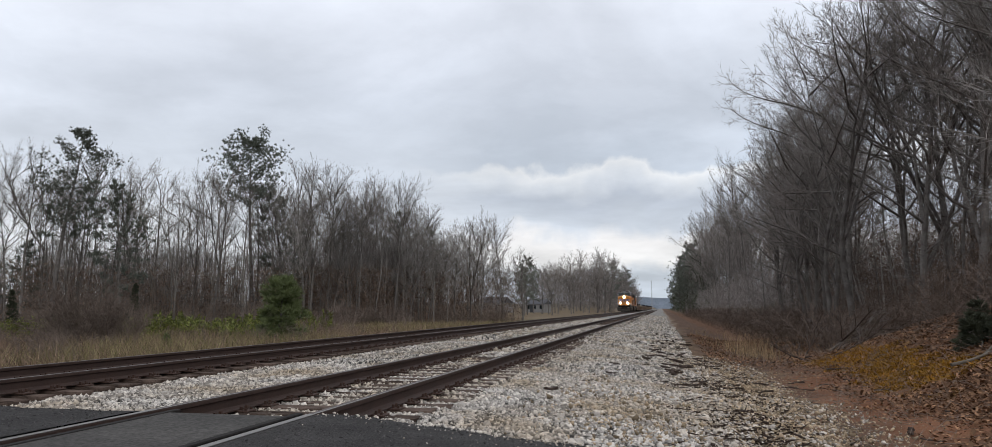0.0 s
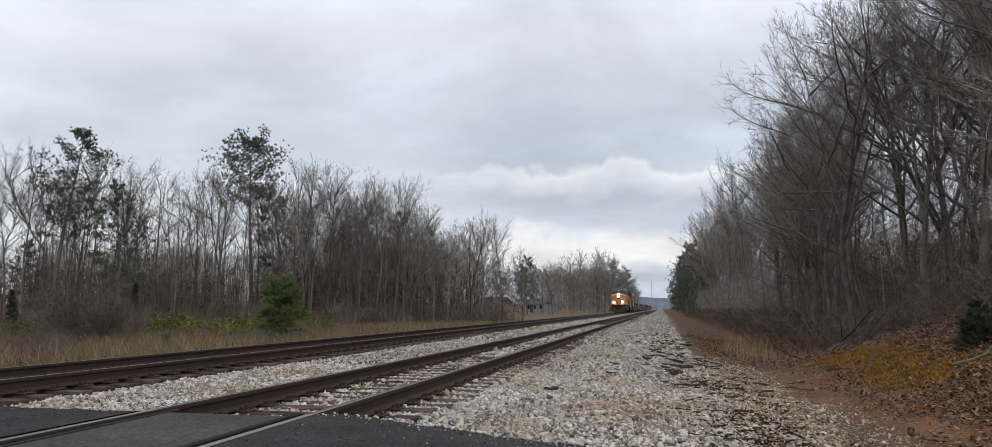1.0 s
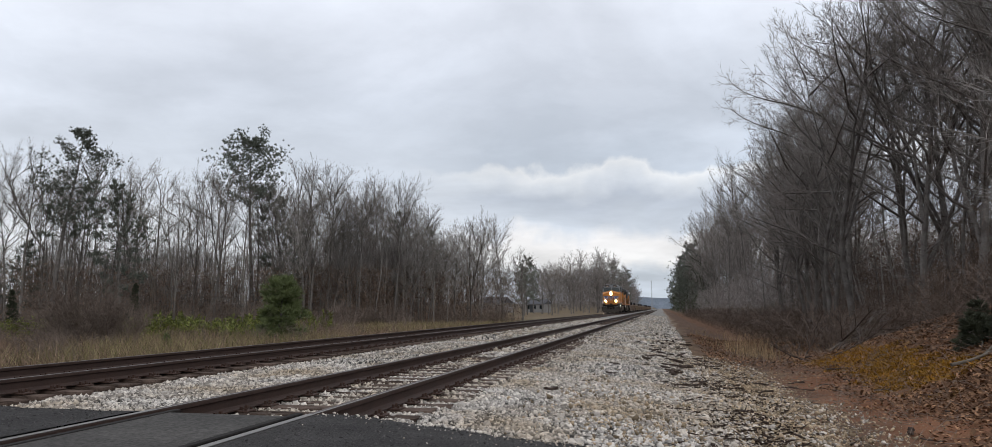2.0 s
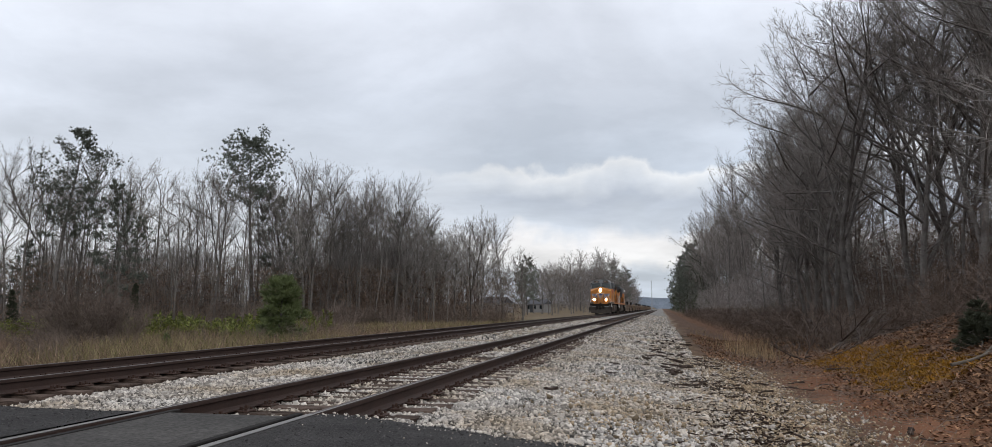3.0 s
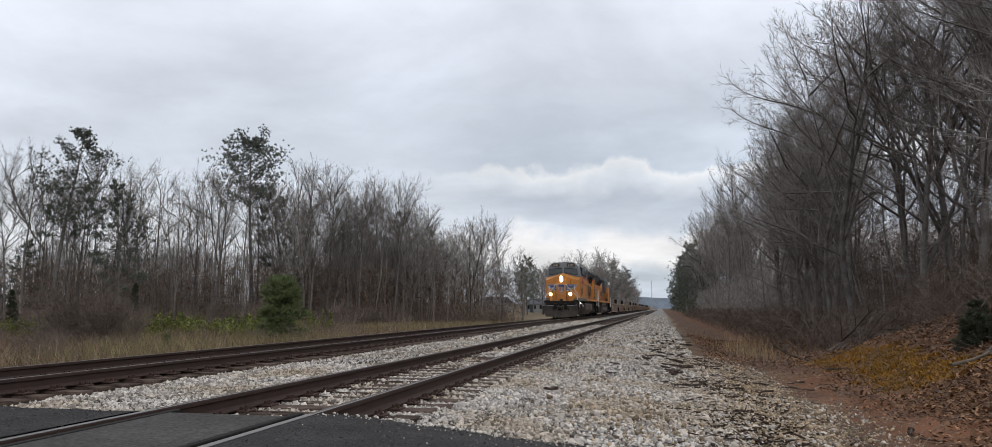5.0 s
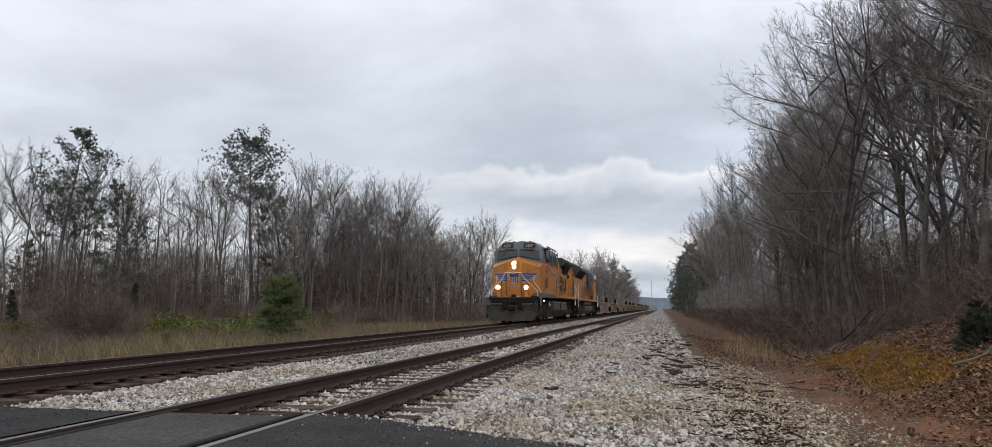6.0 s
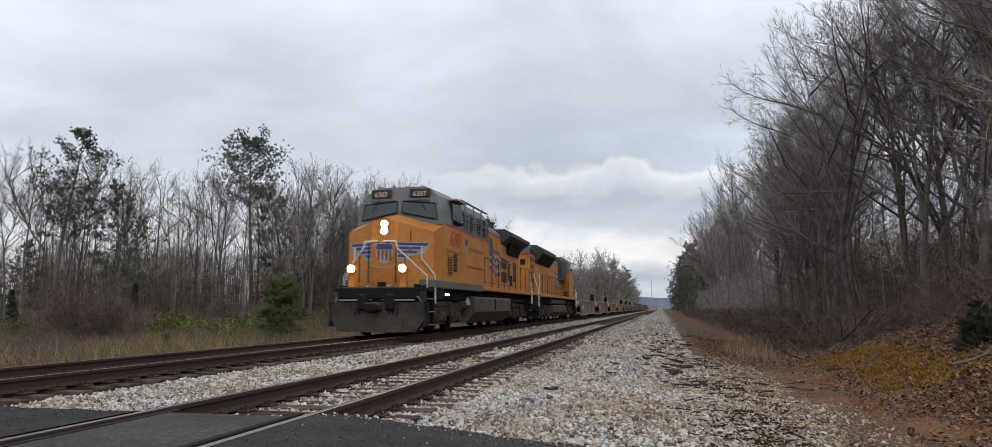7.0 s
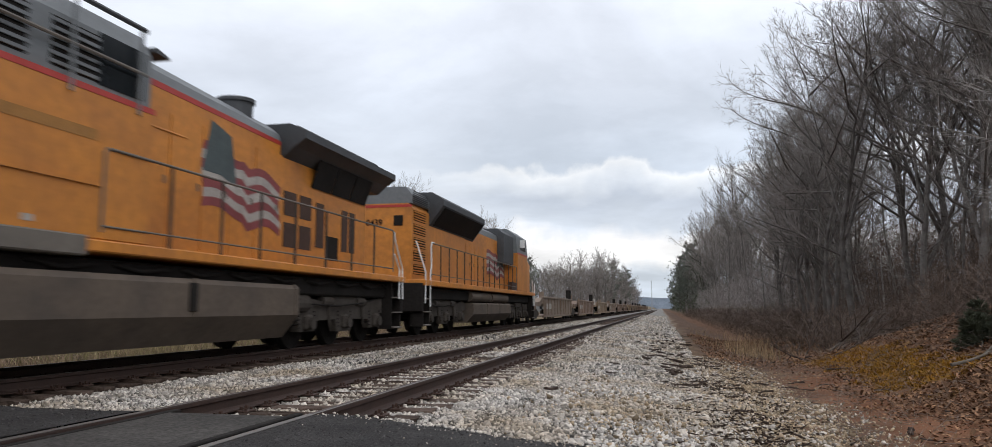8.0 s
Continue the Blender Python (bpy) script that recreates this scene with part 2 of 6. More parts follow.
# ---------------------------------------------------------------- mesh helpers
class Geo:
    """Collects vertices and faces."""

    def __init__(self):
        self.v, self.f = [], []

    def tube(self, pts, rads, n=5, cap=False):
        base = len(self.v)
        k = len(pts)
        a = None
        for i in range(k):
            d = (pts[min(i + 1, k - 1)] - pts[max(i - 1, 0)]).normalized()
            if a is not None:
                a = a - d * a.dot(d)
            if a is None or a.length < 1e-4:
                a = d.cross(Vector((0, 0, 1))) if abs(d.z) < 0.9 else d.cross(Vector((0, 1, 0)))
            a = a.normalized()
            b = d.cross(a)
            for j in range(n):
                t = 2 * math.pi * j / n
                self.v.append(pts[i] + (a * math.cos(t) + b * math.sin(t)) * rads[i])
        for i in range(k - 1):
            for j in range(n):
                p, q = base + i * n + j, base + i * n + (j + 1) % n
                self.f.append((p, q, q + n, p + n))
        if cap:
            self.f.append(tuple(base + j for j in reversed(range(n))))
            self.f.append(tuple(base + (k - 1) * n + j for j in range(n)))
        return self

    def spike(self, p, q, r):
        base = len(self.v)
        d = (q - p).normalized()
        a = d.orthogonal().normalized()
        b = d.cross(a)
        self.v += [p + a * r, p - a * r * 0.5 + b * r * 0.87, p - a * r * 0.5 - b * r * 0.87, q]
        self.f += [(base, base + 1, base + 3), (base + 1, base + 2, base + 3), (base + 2, base, base + 3)]

    def sliver(self, p, q, r):
        """A twig too thin to show its roundness."""
        d = (q - p).normalized()
        a = d.orthogonal().normalized()
        b = d.cross(a)
        k = 0.7 * len(self.v)
        side = a * math.cos(k) + b * math.sin(k)
        self.blade(p, q, r * 1.25, side)

    def blade(self, p, q, w, side):
        base = len(self.v)
        self.v += [p - side * w, p + side * w, q]
        self.f.append((base, base + 1, base + 2))

    def box(self, x0, x1, y0, y1, z0, z1, c=0.0):
        """A box, its edges along y and z chamfered by c."""
        base = len(self.v)
        if c <= 0:
            for z in (z0, z1):
                self.v += [Vector((x0, y0, z)), Vector((x1, y0, z)), Vector((x1, y1, z)), Vector((x0, y1, z))]
            for fc in ((3, 2, 1, 0), (4, 5, 6, 7), (0, 1, 5, 4), (1, 2, 6, 5), (2, 3, 7, 6), (3, 0, 4, 7)):
                self.f.append(tuple(base + i for i in fc))
            return self
        for z, k in ((z0, c), (z0 + c, 0), (z1 - c, 0), (z1, c)):
            ring = ((x0 + c + k * 0, y0 + k), (x1 - c, y0 + k), (x1 - k, y0 + c), (x1 - k, y1 - c), (x1 - c, y1 - k), (x0 + c, y1 - k), (x0 + k, y1 - c), (x0 + k, y0 + c))
            self.v += [Vector((x, y, z)) for x, y in ring]
        for i in range(3):
            for j in range(8):
                p, q = base + i * 8 + j, base + i * 8 + (j + 1) % 8
                self.f.append((p, q, q + 8, p + 8))
        self.f.append(tuple(base + j for j in reversed(range(8))))
        self.f.append(tuple(base + 24 + j for j in range(8)))
        return self

    def prism(self, outline, y0, y1):
        """An outline of (x, z), anticlockwise seen from -y, drawn out from y0 to y1."""
        base, n = len(self.v), len(outline)
        for y in (y0, y1):
            self.v += [Vector((x, y, z)) for x, z in outline]
        for j in range(n):
            p, q = base + j, base + (j + 1) % n
            self.f.append((p, q, q + n, p + n))
        self.f.append(tuple(base + j for j in reversed(range(n))))
        self.f.append(tuple(base + n + j for j in range(n)))
        return self

    def slab(self, outline, x0, x1):
        """An outline of (y, z) drawn out from x0 to x1."""
        base, n = len(self.v), len(outline)
        for x in (x0, x1):
            self.v += [Vector((x, y, z)) for y, z in outline]
        for j in range(n):
            p, q = base + j, base + (j + 1) % n
            self.f.append((p, q, q + n, p + n))
        self.f.append(tuple(base + j for j in range(n)))
        self.f.append(tuple(base + n + j for j in reversed(range(n))))
        return self

    def wheel(self, x0, x1, y, z, r, n=20):
        self.tube([Vector((x0, y, z)), Vector((x1, y, z))], [r, r], n, True)
        return self

    def rod(self, pts, r, n=6):
        pts = [Vector(p) for p in pts]
        return self.tube(pts, [r] * len(pts), n, True)

    def mesh(self, name, material, smooth=False):
        me = bpy.data.meshes.new(name)
        me.from_pydata([tuple(p) for p in self.v], [], self.f)
        me.materials.append(material)
        bm = bmesh.new()
        bm.from_mesh(me)
        if len(bm.faces) < 6000:
            bmesh.ops.recalc_face_normals(bm, faces=bm.faces)
        for fc in bm.faces:
            fc.smooth = smooth
        bm.to_mesh(me)
        bm.free()
        return me


def part(name, geo, material, parent=None, label="", smooth=False):
    ob = new(name, geo.mesh(name, material, smooth) if isinstance(geo, Geo) else geo)
    ob.parent = parent
    return tagged(ob, label)


def thing(name, label, category, m=None, group="", kind=""):
    ob = new(name)
    if m is not None:
        ob.matrix_basis = m
    return tagged(ob, label, category, group, kind)


def arrays(name, verts, faces, material):
    """A mesh from arrays of triangles."""
    me = bpy.data.meshes.new(name)
    me.vertices.add(len(verts))
    me.vertices.foreach_set("co", np.asarray(verts, np.float32).ravel())
    fl = np.asarray(faces, np.int32)
    me.loops.add(fl.size)
    me.loops.foreach_set("vertex_index", fl.ravel())
    me.polygons.add(len(fl))
    me.polygons.foreach_set("loop_start", np.arange(0, fl.size, fl.shape[1], dtype=np.int32))
    me.update(calc_edges=True)
    me.validate()
    me.materials.append(material)
    return me


# ---------------------------------------------------------------- the lie of the land
NEAR_X, FAR_X, FAR_Z = -3.71, -8.5, 0.05
ROAD_Y = 6.0


def smooth(a, b, x):
    t = np.clip((x - a) / (b - a), 0, 1)
    return t * t * (3 - 2 * t)


def wave(x, y, s, k=0.0):
    return (np.sin(x * s * 1.3 + k) * np.cos(y * s * 0.9 + 1.7 * k) + 0.6 * np.sin(x * s * 2.9 + y * s * 2.3 + k * 3.1) + 0.4 * np.sin(y * s * 5.1 - x * s * 4.3 + k)) / 2.0


def height(x, y):
    """The ground's height, in metres over the near rails' heads."""
    x, y = np.asarray(x, float), np.asarray(y, float)
    left = -1.0 + 0.12 * wave(x, y, 0.15) - 0.012 * np.clip(-x - 20, 0, 60) * 0.4
    far = 0.012 * np.clip(y - 150, 0, 500) * smooth(-14, -30, x)
    z = left + far
    z = np.where(x > -15, left + (-0.236 - left) * smooth(-14.5, -11.2, x), z)
    z = np.where(x > -11.2, -0.236 + 0.012 * wave(x, y, 2.3), z)
    z = z + 0.016 * smooth(-5.1, -4.95, x) * (1 - smooth(-2.55, -2.3, x))
    z = z + 0.045 * smooth(-7.6, -6.9, x) * (1 - smooth(-5.4, -4.9, x))
    mound = 0.02 * wave(x, y, 1.1, 2.0)
    right = np.interp(x, [-2.2, -1.2, 0.3, 1.6, 2.6, 3.4], [-0.236, -0.29, -0.46, -0.62, -0.70, -0.66])
    b = (1 - 0.8 * smooth(19, 32, y + 1.0 * wave(x, y, 0.4))) * smooth(3.0, 6.5, y)
    bank = np.interp(x, [3.4, 4.2, 6.0, 7.6, 10, 16, 60, 700], [0, 0.16, 0.95, 1.6, 2.0, 2.4, 3.0, 6.0])
    low = -0.35 * smooth(22, 32, y) * smooth(1.8, 4.0, x)
    z = np.where(x > -2.2, right + mound * smooth(-2.2, 0, x) + b * bank * (1 + 0.12 * wave(x, y, 0.9, 1.0)) + low, z)
    return z


def tie_row(cx):
    """Where the first ties of the track at cx lie along it."""
    rng = random.Random(int(-cx * 100))
    return list(itertools.accumulate((0.5 + rng.uniform(-0.03, 0.03) for _ in range(109)), initial=ROAD_Y + 0.55))


def ground_z(x, y):
    return float(height(x, y))


def build_ground():
    def steps(parts):
        out = []
        for a, b2, s in parts:
            out += list(np.arange(a, b2, s))
        return np.array(out)

    xs = steps([(-900, -200, 60), (-200, -60, 8), (-60, -14.6, 1.2), (-14.6, -2.4, 0.3), (-2.4, 8, 0.14), (8, 20, 0.6), (20, 60, 3), (60, 200, 12), (200, 901, 60)])
    ys = steps([(-300, -40, 40), (-40, 4, 2.0), (4, 26, 0.17), (26, 45, 0.4), (45, 100, 1.5), (100, 260, 8), (260, 1000, 40), (1000, 3001, 200)])
    X, Y = np.meshgrid(xs, ys)
    rng = np.random.default_rng(4)
    Z = height(X, Y)
    rough = rng.normal(0, 1, X.shape)
    Z = Z + np.where((X > -2.0) & (X < 12) & (Y < 45), 0.008, 0.0) * rough
    # the road lies over the ground: sink the ground under it
    Z = np.where((Y < ROAD_Y - 0.9) & (X < 1.2), np.minimum(Z, -0.3), Z)
    Z = np.where((Y < 4.0) & (X < 14.5) & (X > -31), np.minimum(Z, -0.75), Z)
    nx, ny = len(xs), len(ys)
    idx = np.arange(nx * ny).reshape(ny, nx)
    faces = np.stack([idx[:-1, :-1], idx[:-1, 1:], idx[1:, 1:], idx[1:, :-1]], -1).reshape(-1, 4)
    me = arrays("ground", np.stack([X, Y, Z], -1).reshape(-1, 3), faces, M_GROUND)
    # what covers the soil, place by place
    grass = np.array([0.11, 0.10, 0.042])
    brown = np.array([0.11, 0.074, 0.046])
    # bed under the loose stones: shade in their gaps is put into this dark colour
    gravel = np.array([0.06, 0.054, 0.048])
    sandy = np.array([0.24, 0.165, 0.10])
    clay = np.array([0.23, 0.108, 0.06])
    mud = np.array([0.155, 0.09, 0.06])
    litter = np.array([0.15, 0.082, 0.05])
    moss = np.array([0.20, 0.105, 0.018])
    n1, n2 = wave(X, Y, 0.35, 0.4), wave(X, Y, 1.7, 1.1) + 0.35 * rough

    def over(base, col, w):
        return base * (1 - w[..., None]) + col * w[..., None]

    c = np.zeros(X.shape + (3,)) + grass
    c = over(c, brown, smooth(-0.1, 0.5, n1 + 0.3 * n2))
    c = over(c, np.array([0.19, 0.145, 0.095]), smooth(105, 150, Y) * (1 - smooth(-16, -13, X)))
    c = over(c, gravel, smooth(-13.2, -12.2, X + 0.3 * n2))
    # the stones' own pale colour, further off where few or none are scattered
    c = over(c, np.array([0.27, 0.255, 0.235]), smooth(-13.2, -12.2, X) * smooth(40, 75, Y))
    edge = X - 0.35 * n2 - 0.25 * n1
    c = over(c, sandy, smooth(0.3, 1.3, edge))
    c = over(c, mud, smooth(1.6, 2.3, edge) * (1 - 0.5 * smooth(0, 0.6, n1)))
    c = over(c, clay, smooth(2.1, 3.0, edge) * smooth(-0.6, 0.3, n1))
    c = over(c, np.array([0.128, 0.08, 0.056]), smooth(0.6, 1.6, edge) * smooth(17, 26, Y + 2 * n1))
    c = over(c, litter, smooth(3.4, 4.2, edge))
    mz = smooth(3.7, 3.95, edge) * (1 - smooth(5.1, 5.5, edge)) * smooth(14.0, 14.8, Y + n2) * (1 - smooth(22, 23.5, Y + n2))
    c = over(c, moss, mz * smooth(-0.7, 0.2, n2 + 0.4))
    c = over(c, brown, smooth(5.0, 7.0, X) * smooth(24, 32, Y))
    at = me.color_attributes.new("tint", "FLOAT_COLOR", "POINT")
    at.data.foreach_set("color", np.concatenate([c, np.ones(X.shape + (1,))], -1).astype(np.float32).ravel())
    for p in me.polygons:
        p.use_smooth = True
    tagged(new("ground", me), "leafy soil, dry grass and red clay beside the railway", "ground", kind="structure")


build_ground()


# ---------------------------------------------------------------- road crossing
def road_edge(x):
    """How far along the track the asphalt reaches at x."""
    return ROAD_Y + float(np.interp(x, [-40, -6, -5, -3.5, -2.7, -2.0, -1.4, -0.4, 0.6, 40], [0.6, 0.13, 0.07, 0.28, 0.42, 0.15, -0.14, -0.52, -1.0, -6])) + 0.03 * math.sin(x * 7) + 0.02 * math.sin(x * 17)


def build_road():
    def sheet(name, x0, x1, z, material, label, fall=0.0):
        g = Geo()
        n = max(3, int((x1 - x0) / 0.12))
        near = -6.0
        for i in range(n + 1):
            x = x0 + (x1 - x0) * i / n
            zz = z - fall * max(0.0, x - x0)
            e = road_edge(x)
            for y, dz in ((near, 0), (e - 0.25, 0), (e - 0.08, -0.006), (e, -0.03), (e + 0.06, -0.30)):
                g.v.append(Vector((x, y, zz + dz)))
        for i in range(n):
            for j in range(4):
                a = i * 5 + j
                g.f.append((a, a + 5, a + 6, a + 1))
        ob = part(name, g, material, None, smooth=True)
        return tagged(ob, label, "road", kind="structure")

    sheet("road", NEAR_X + 0.79, 14.0, -0.005, M_ASPHALT, "worn dark asphalt of the level crossing", 0.02)
    sheet("road", FAR_X + 0.80, NEAR_X - 0.79, 0.01, M_ASPHALT, "worn dark asphalt of the level crossing")
    sheet("road", -30, FAR_X - 0.80, 0.02, M_ASPHALT, "worn dark asphalt of the level crossing")
    for cx, z in ((NEAR_X, 0.0), (FAR_X, FAR_Z)):
        g = Geo()
        g.box(cx - 0.56, cx + 0.56, -4, ROAD_Y + 0.12, z - 0.2, z - 0.012, 0.012)
        tagged(part("crossing_panel", g, M_PANEL), "dark rubber crossing panel between the rails", "crossing panel", kind="structure")
        # raised black strips stand in for the shade down in the flangeway gaps
        for s in (-1, 1):
            if s > 0:
                g = Geo().box(cx + 0.562, cx + 0.63, -4, ROAD_Y + 0.3, z - 0.2, z - 0.008, 0.008)
            else:
                g = Geo().box(cx - 0.63, cx - 0.562, -4, ROAD_Y + 0.3, z - 0.2, z - 0.008, 0.008)
            tagged(part("flangeway", g, M_BLACK), "black strip standing in for the shaded flangeway gap beside the rail", "flangeway", kind="structure")


build_road()


# ---------------------------------------------------------------- tracks
TRACK_END = 1200.0


def rail_geo(x, z):
    half = [(0.0762, -0.171), (0.0762, -0.160), (0.022, -0.145), (0.010, -0.130), (0.010, -0.055), (0.036, -0.040), (0.037, -0.010), (0.031, -0.002)]
    outline = half + [(-a, b) for a, b in reversed(half)]
    return Geo().prism([(x + a, z + b) for a, b in outline], -20, TRACK_END)


def build_track(cx, z, label):
    track = thing("railway_track", label, "railway track", group="railway tracks", kind="structure")
    for s in (-1, 1):
        x = cx + s * 0.755
        rail = part("rail", rail_geo(x, z), M_RAIL, track, "rust-brown steel rail")
        g = Geo().box(x - 0.035, x + 0.035, -20, ROAD_Y + 0.2, z - 0.004, z + 0.0)
        part("rail_head", g, M_RAILTOP, rail, "polished running surface of the rail in the road")
        g = Geo().box(x - 0.035, x + 0.035, ROAD_Y + 0.2, TRACK_END, z - 0.004, z + 0.0)
        part("rail_head", g, M_RAILWORN, rail, "dull brown running surface of the rail")
        g = Geo().box(x + 0.012, x + 0.0345, ROAD_Y + 0.2, TRACK_END, z - 0.001, z + 0.0012)
        part("running_band", g, M_RAILTOP, rail, "narrow bright band worn by the wheels")
    rng = random.Random(int(cx * 100))
    variants = []
    for k in range(5):
        g = Geo()
        g.box(-1.3, 1.3, -0.115, 0.115, -0.17, 0.0, 0.014)
        for p in g.v:
            p.x += rng.uniform(-0.02, 0.02)
            p.y += rng.uniform(-0.012, 0.012)
            p.z += rng.uniform(-0.012, 0.004)
        variants.append(g.mesh("tie", M_TIE))
    plate = Geo()
    plate.box(-0.19, 0.19, -0.095, 0.095, 0.0, 0.022, 0.006)
    for sx in (-1, 1):
        for sy in (-0.05, 0.05):
            plate.box(sx * 0.10 - 0.014, sx * 0.10 + 0.014, sy - 0.014, sy + 0.014, 0.02, 0.062)
            plate.box(sx * 0.155 - 0.012, sx * 0.155 + 0.012, sy * 1.2 - 0.012, sy * 1.2 + 0.012, 0.02, 0.045)
    plate_mesh = plate.mesh("tie_plate", M_PLATE)
    for i, y in enumerate(tie_row(cx)):
        ob = new("tie", rng.choice(variants))
        ob.parent = track
        ob.matrix_basis = pose(cx + rng.uniform(-0.06, 0.06), y, z - 0.193 + rng.uniform(-0.008, 0.006), rng.uniform(-1, 1), 0, rng.uniform(-1.6, 1.6))
        if i < 45:
            for s in (-1, 1):
                pl = new("tie_plate", plate_mesh)
                pl.parent = track
                pl.matrix_basis = pose(cx + s * 0.755, y, z - 0.193)
    y += 0.5
    g = Geo()
    while y < 400:
        g.box(cx - 1.3 + rng.uniform(-0.05, 0.05), cx + 1.3 + rng.uniform(-0.05, 0.05), y - 0.11, y + 0.11, z - 0.3, z - 0.193 + rng.uniform(-0.01, 0.005))
        y += 0.5
    tagged(part("tie_row", g, M_TIE, track), kind="stuff")


build_track(NEAR_X, 0.0, "railway track with rust-brown rails on wooden ties")
build_track(FAR_X, FAR_Z, "railway track on white ballast that the train runs on")


# ---------------------------------------------------------------- ballast
def stones(name, label, xy, size, seed, material, sink=0.35, block=False, level=None):
    """Angular stones at the places xy, as one heap: broken blocks near by, simpler ones far off."""
    rng = np.random.default_rng(seed)
    n = len(xy)
    if block:
        form = np.array(list(itertools.product((-1, 1), repeat=3))) * 0.72
        fac = np.array([(0, 1, 3), (0, 3, 2), (4, 6, 7), (4, 7, 5), (0, 4, 5), (0, 5, 1), (2, 3, 7), (2, 7, 6), (0, 2, 6), (0, 6, 4), (1, 5, 7), (1, 7, 3)])
        v = form[None] * (1 + rng.uniform(-0.3, 0.22, (n, 8, 1))) + rng.uniform(-0.2, 0.2, (n, 8, 3))
    else:
        form = np.array([(1, 0, 0), (-1, 0, 0), (0, 1, 0), (0, -1, 0), (0, 0, 1), (0, 0, -1)]) * 1.1
        fac = np.array([(0, 2, 4), (2, 1, 4), (1, 3, 4), (3, 0, 4), (2, 0, 5), (1, 2, 5), (3, 1, 5), (0, 3, 5)])
        v = form[None] * (1 + rng.uniform(-0.25, 0.2, (n, 6, 1))) + rng.uniform(-0.25, 0.25, (n, 6, 3))
    v = v * rng.uniform(0.6, 1.3, (n, 1, 3)) * np.array([1, 1, 0.8])
    q = rng.normal(size=(n, 4))
    q /= np.linalg.norm(q, axis=1, keepdims=True)
    w, x, y, z = q.T
    R = np.stack([1 - 2 * (y * y + z * z), 2 * (x * y - z * w), 2 * (x * z + y * w), 2 * (x * y + z * w), 1 - 2 * (x * x + z * z), 2 * (y * z - x * w),
                  2 * (x * z - y * w), 2 * (y * z + x * w), 1 - 2 * (x * x + y * y)], -1).reshape(n, 3, 3)
    s = size * rng.lognormal(0, 0.3, n)
    v = np.einsum("nij,nkj->nki", R, v) * (s * 0.5)[:, None, None]
    base = height(xy[:, 0], xy[:, 1]) if level is None else level
    c = np.stack([xy[:, 0], xy[:, 1], base + s * (0.5 - sink) * rng.uniform(0.2, 1.6, n)], -1)
    v = (v + c[:, None]).reshape(-1, 3)
    f = (fac[None] + len(form) * np.arange(n)[:, None, None]).reshape(-1, 3)
    tagged(new(name, arrays(name, v, f, material)), label, "gravel", kind="stuff")


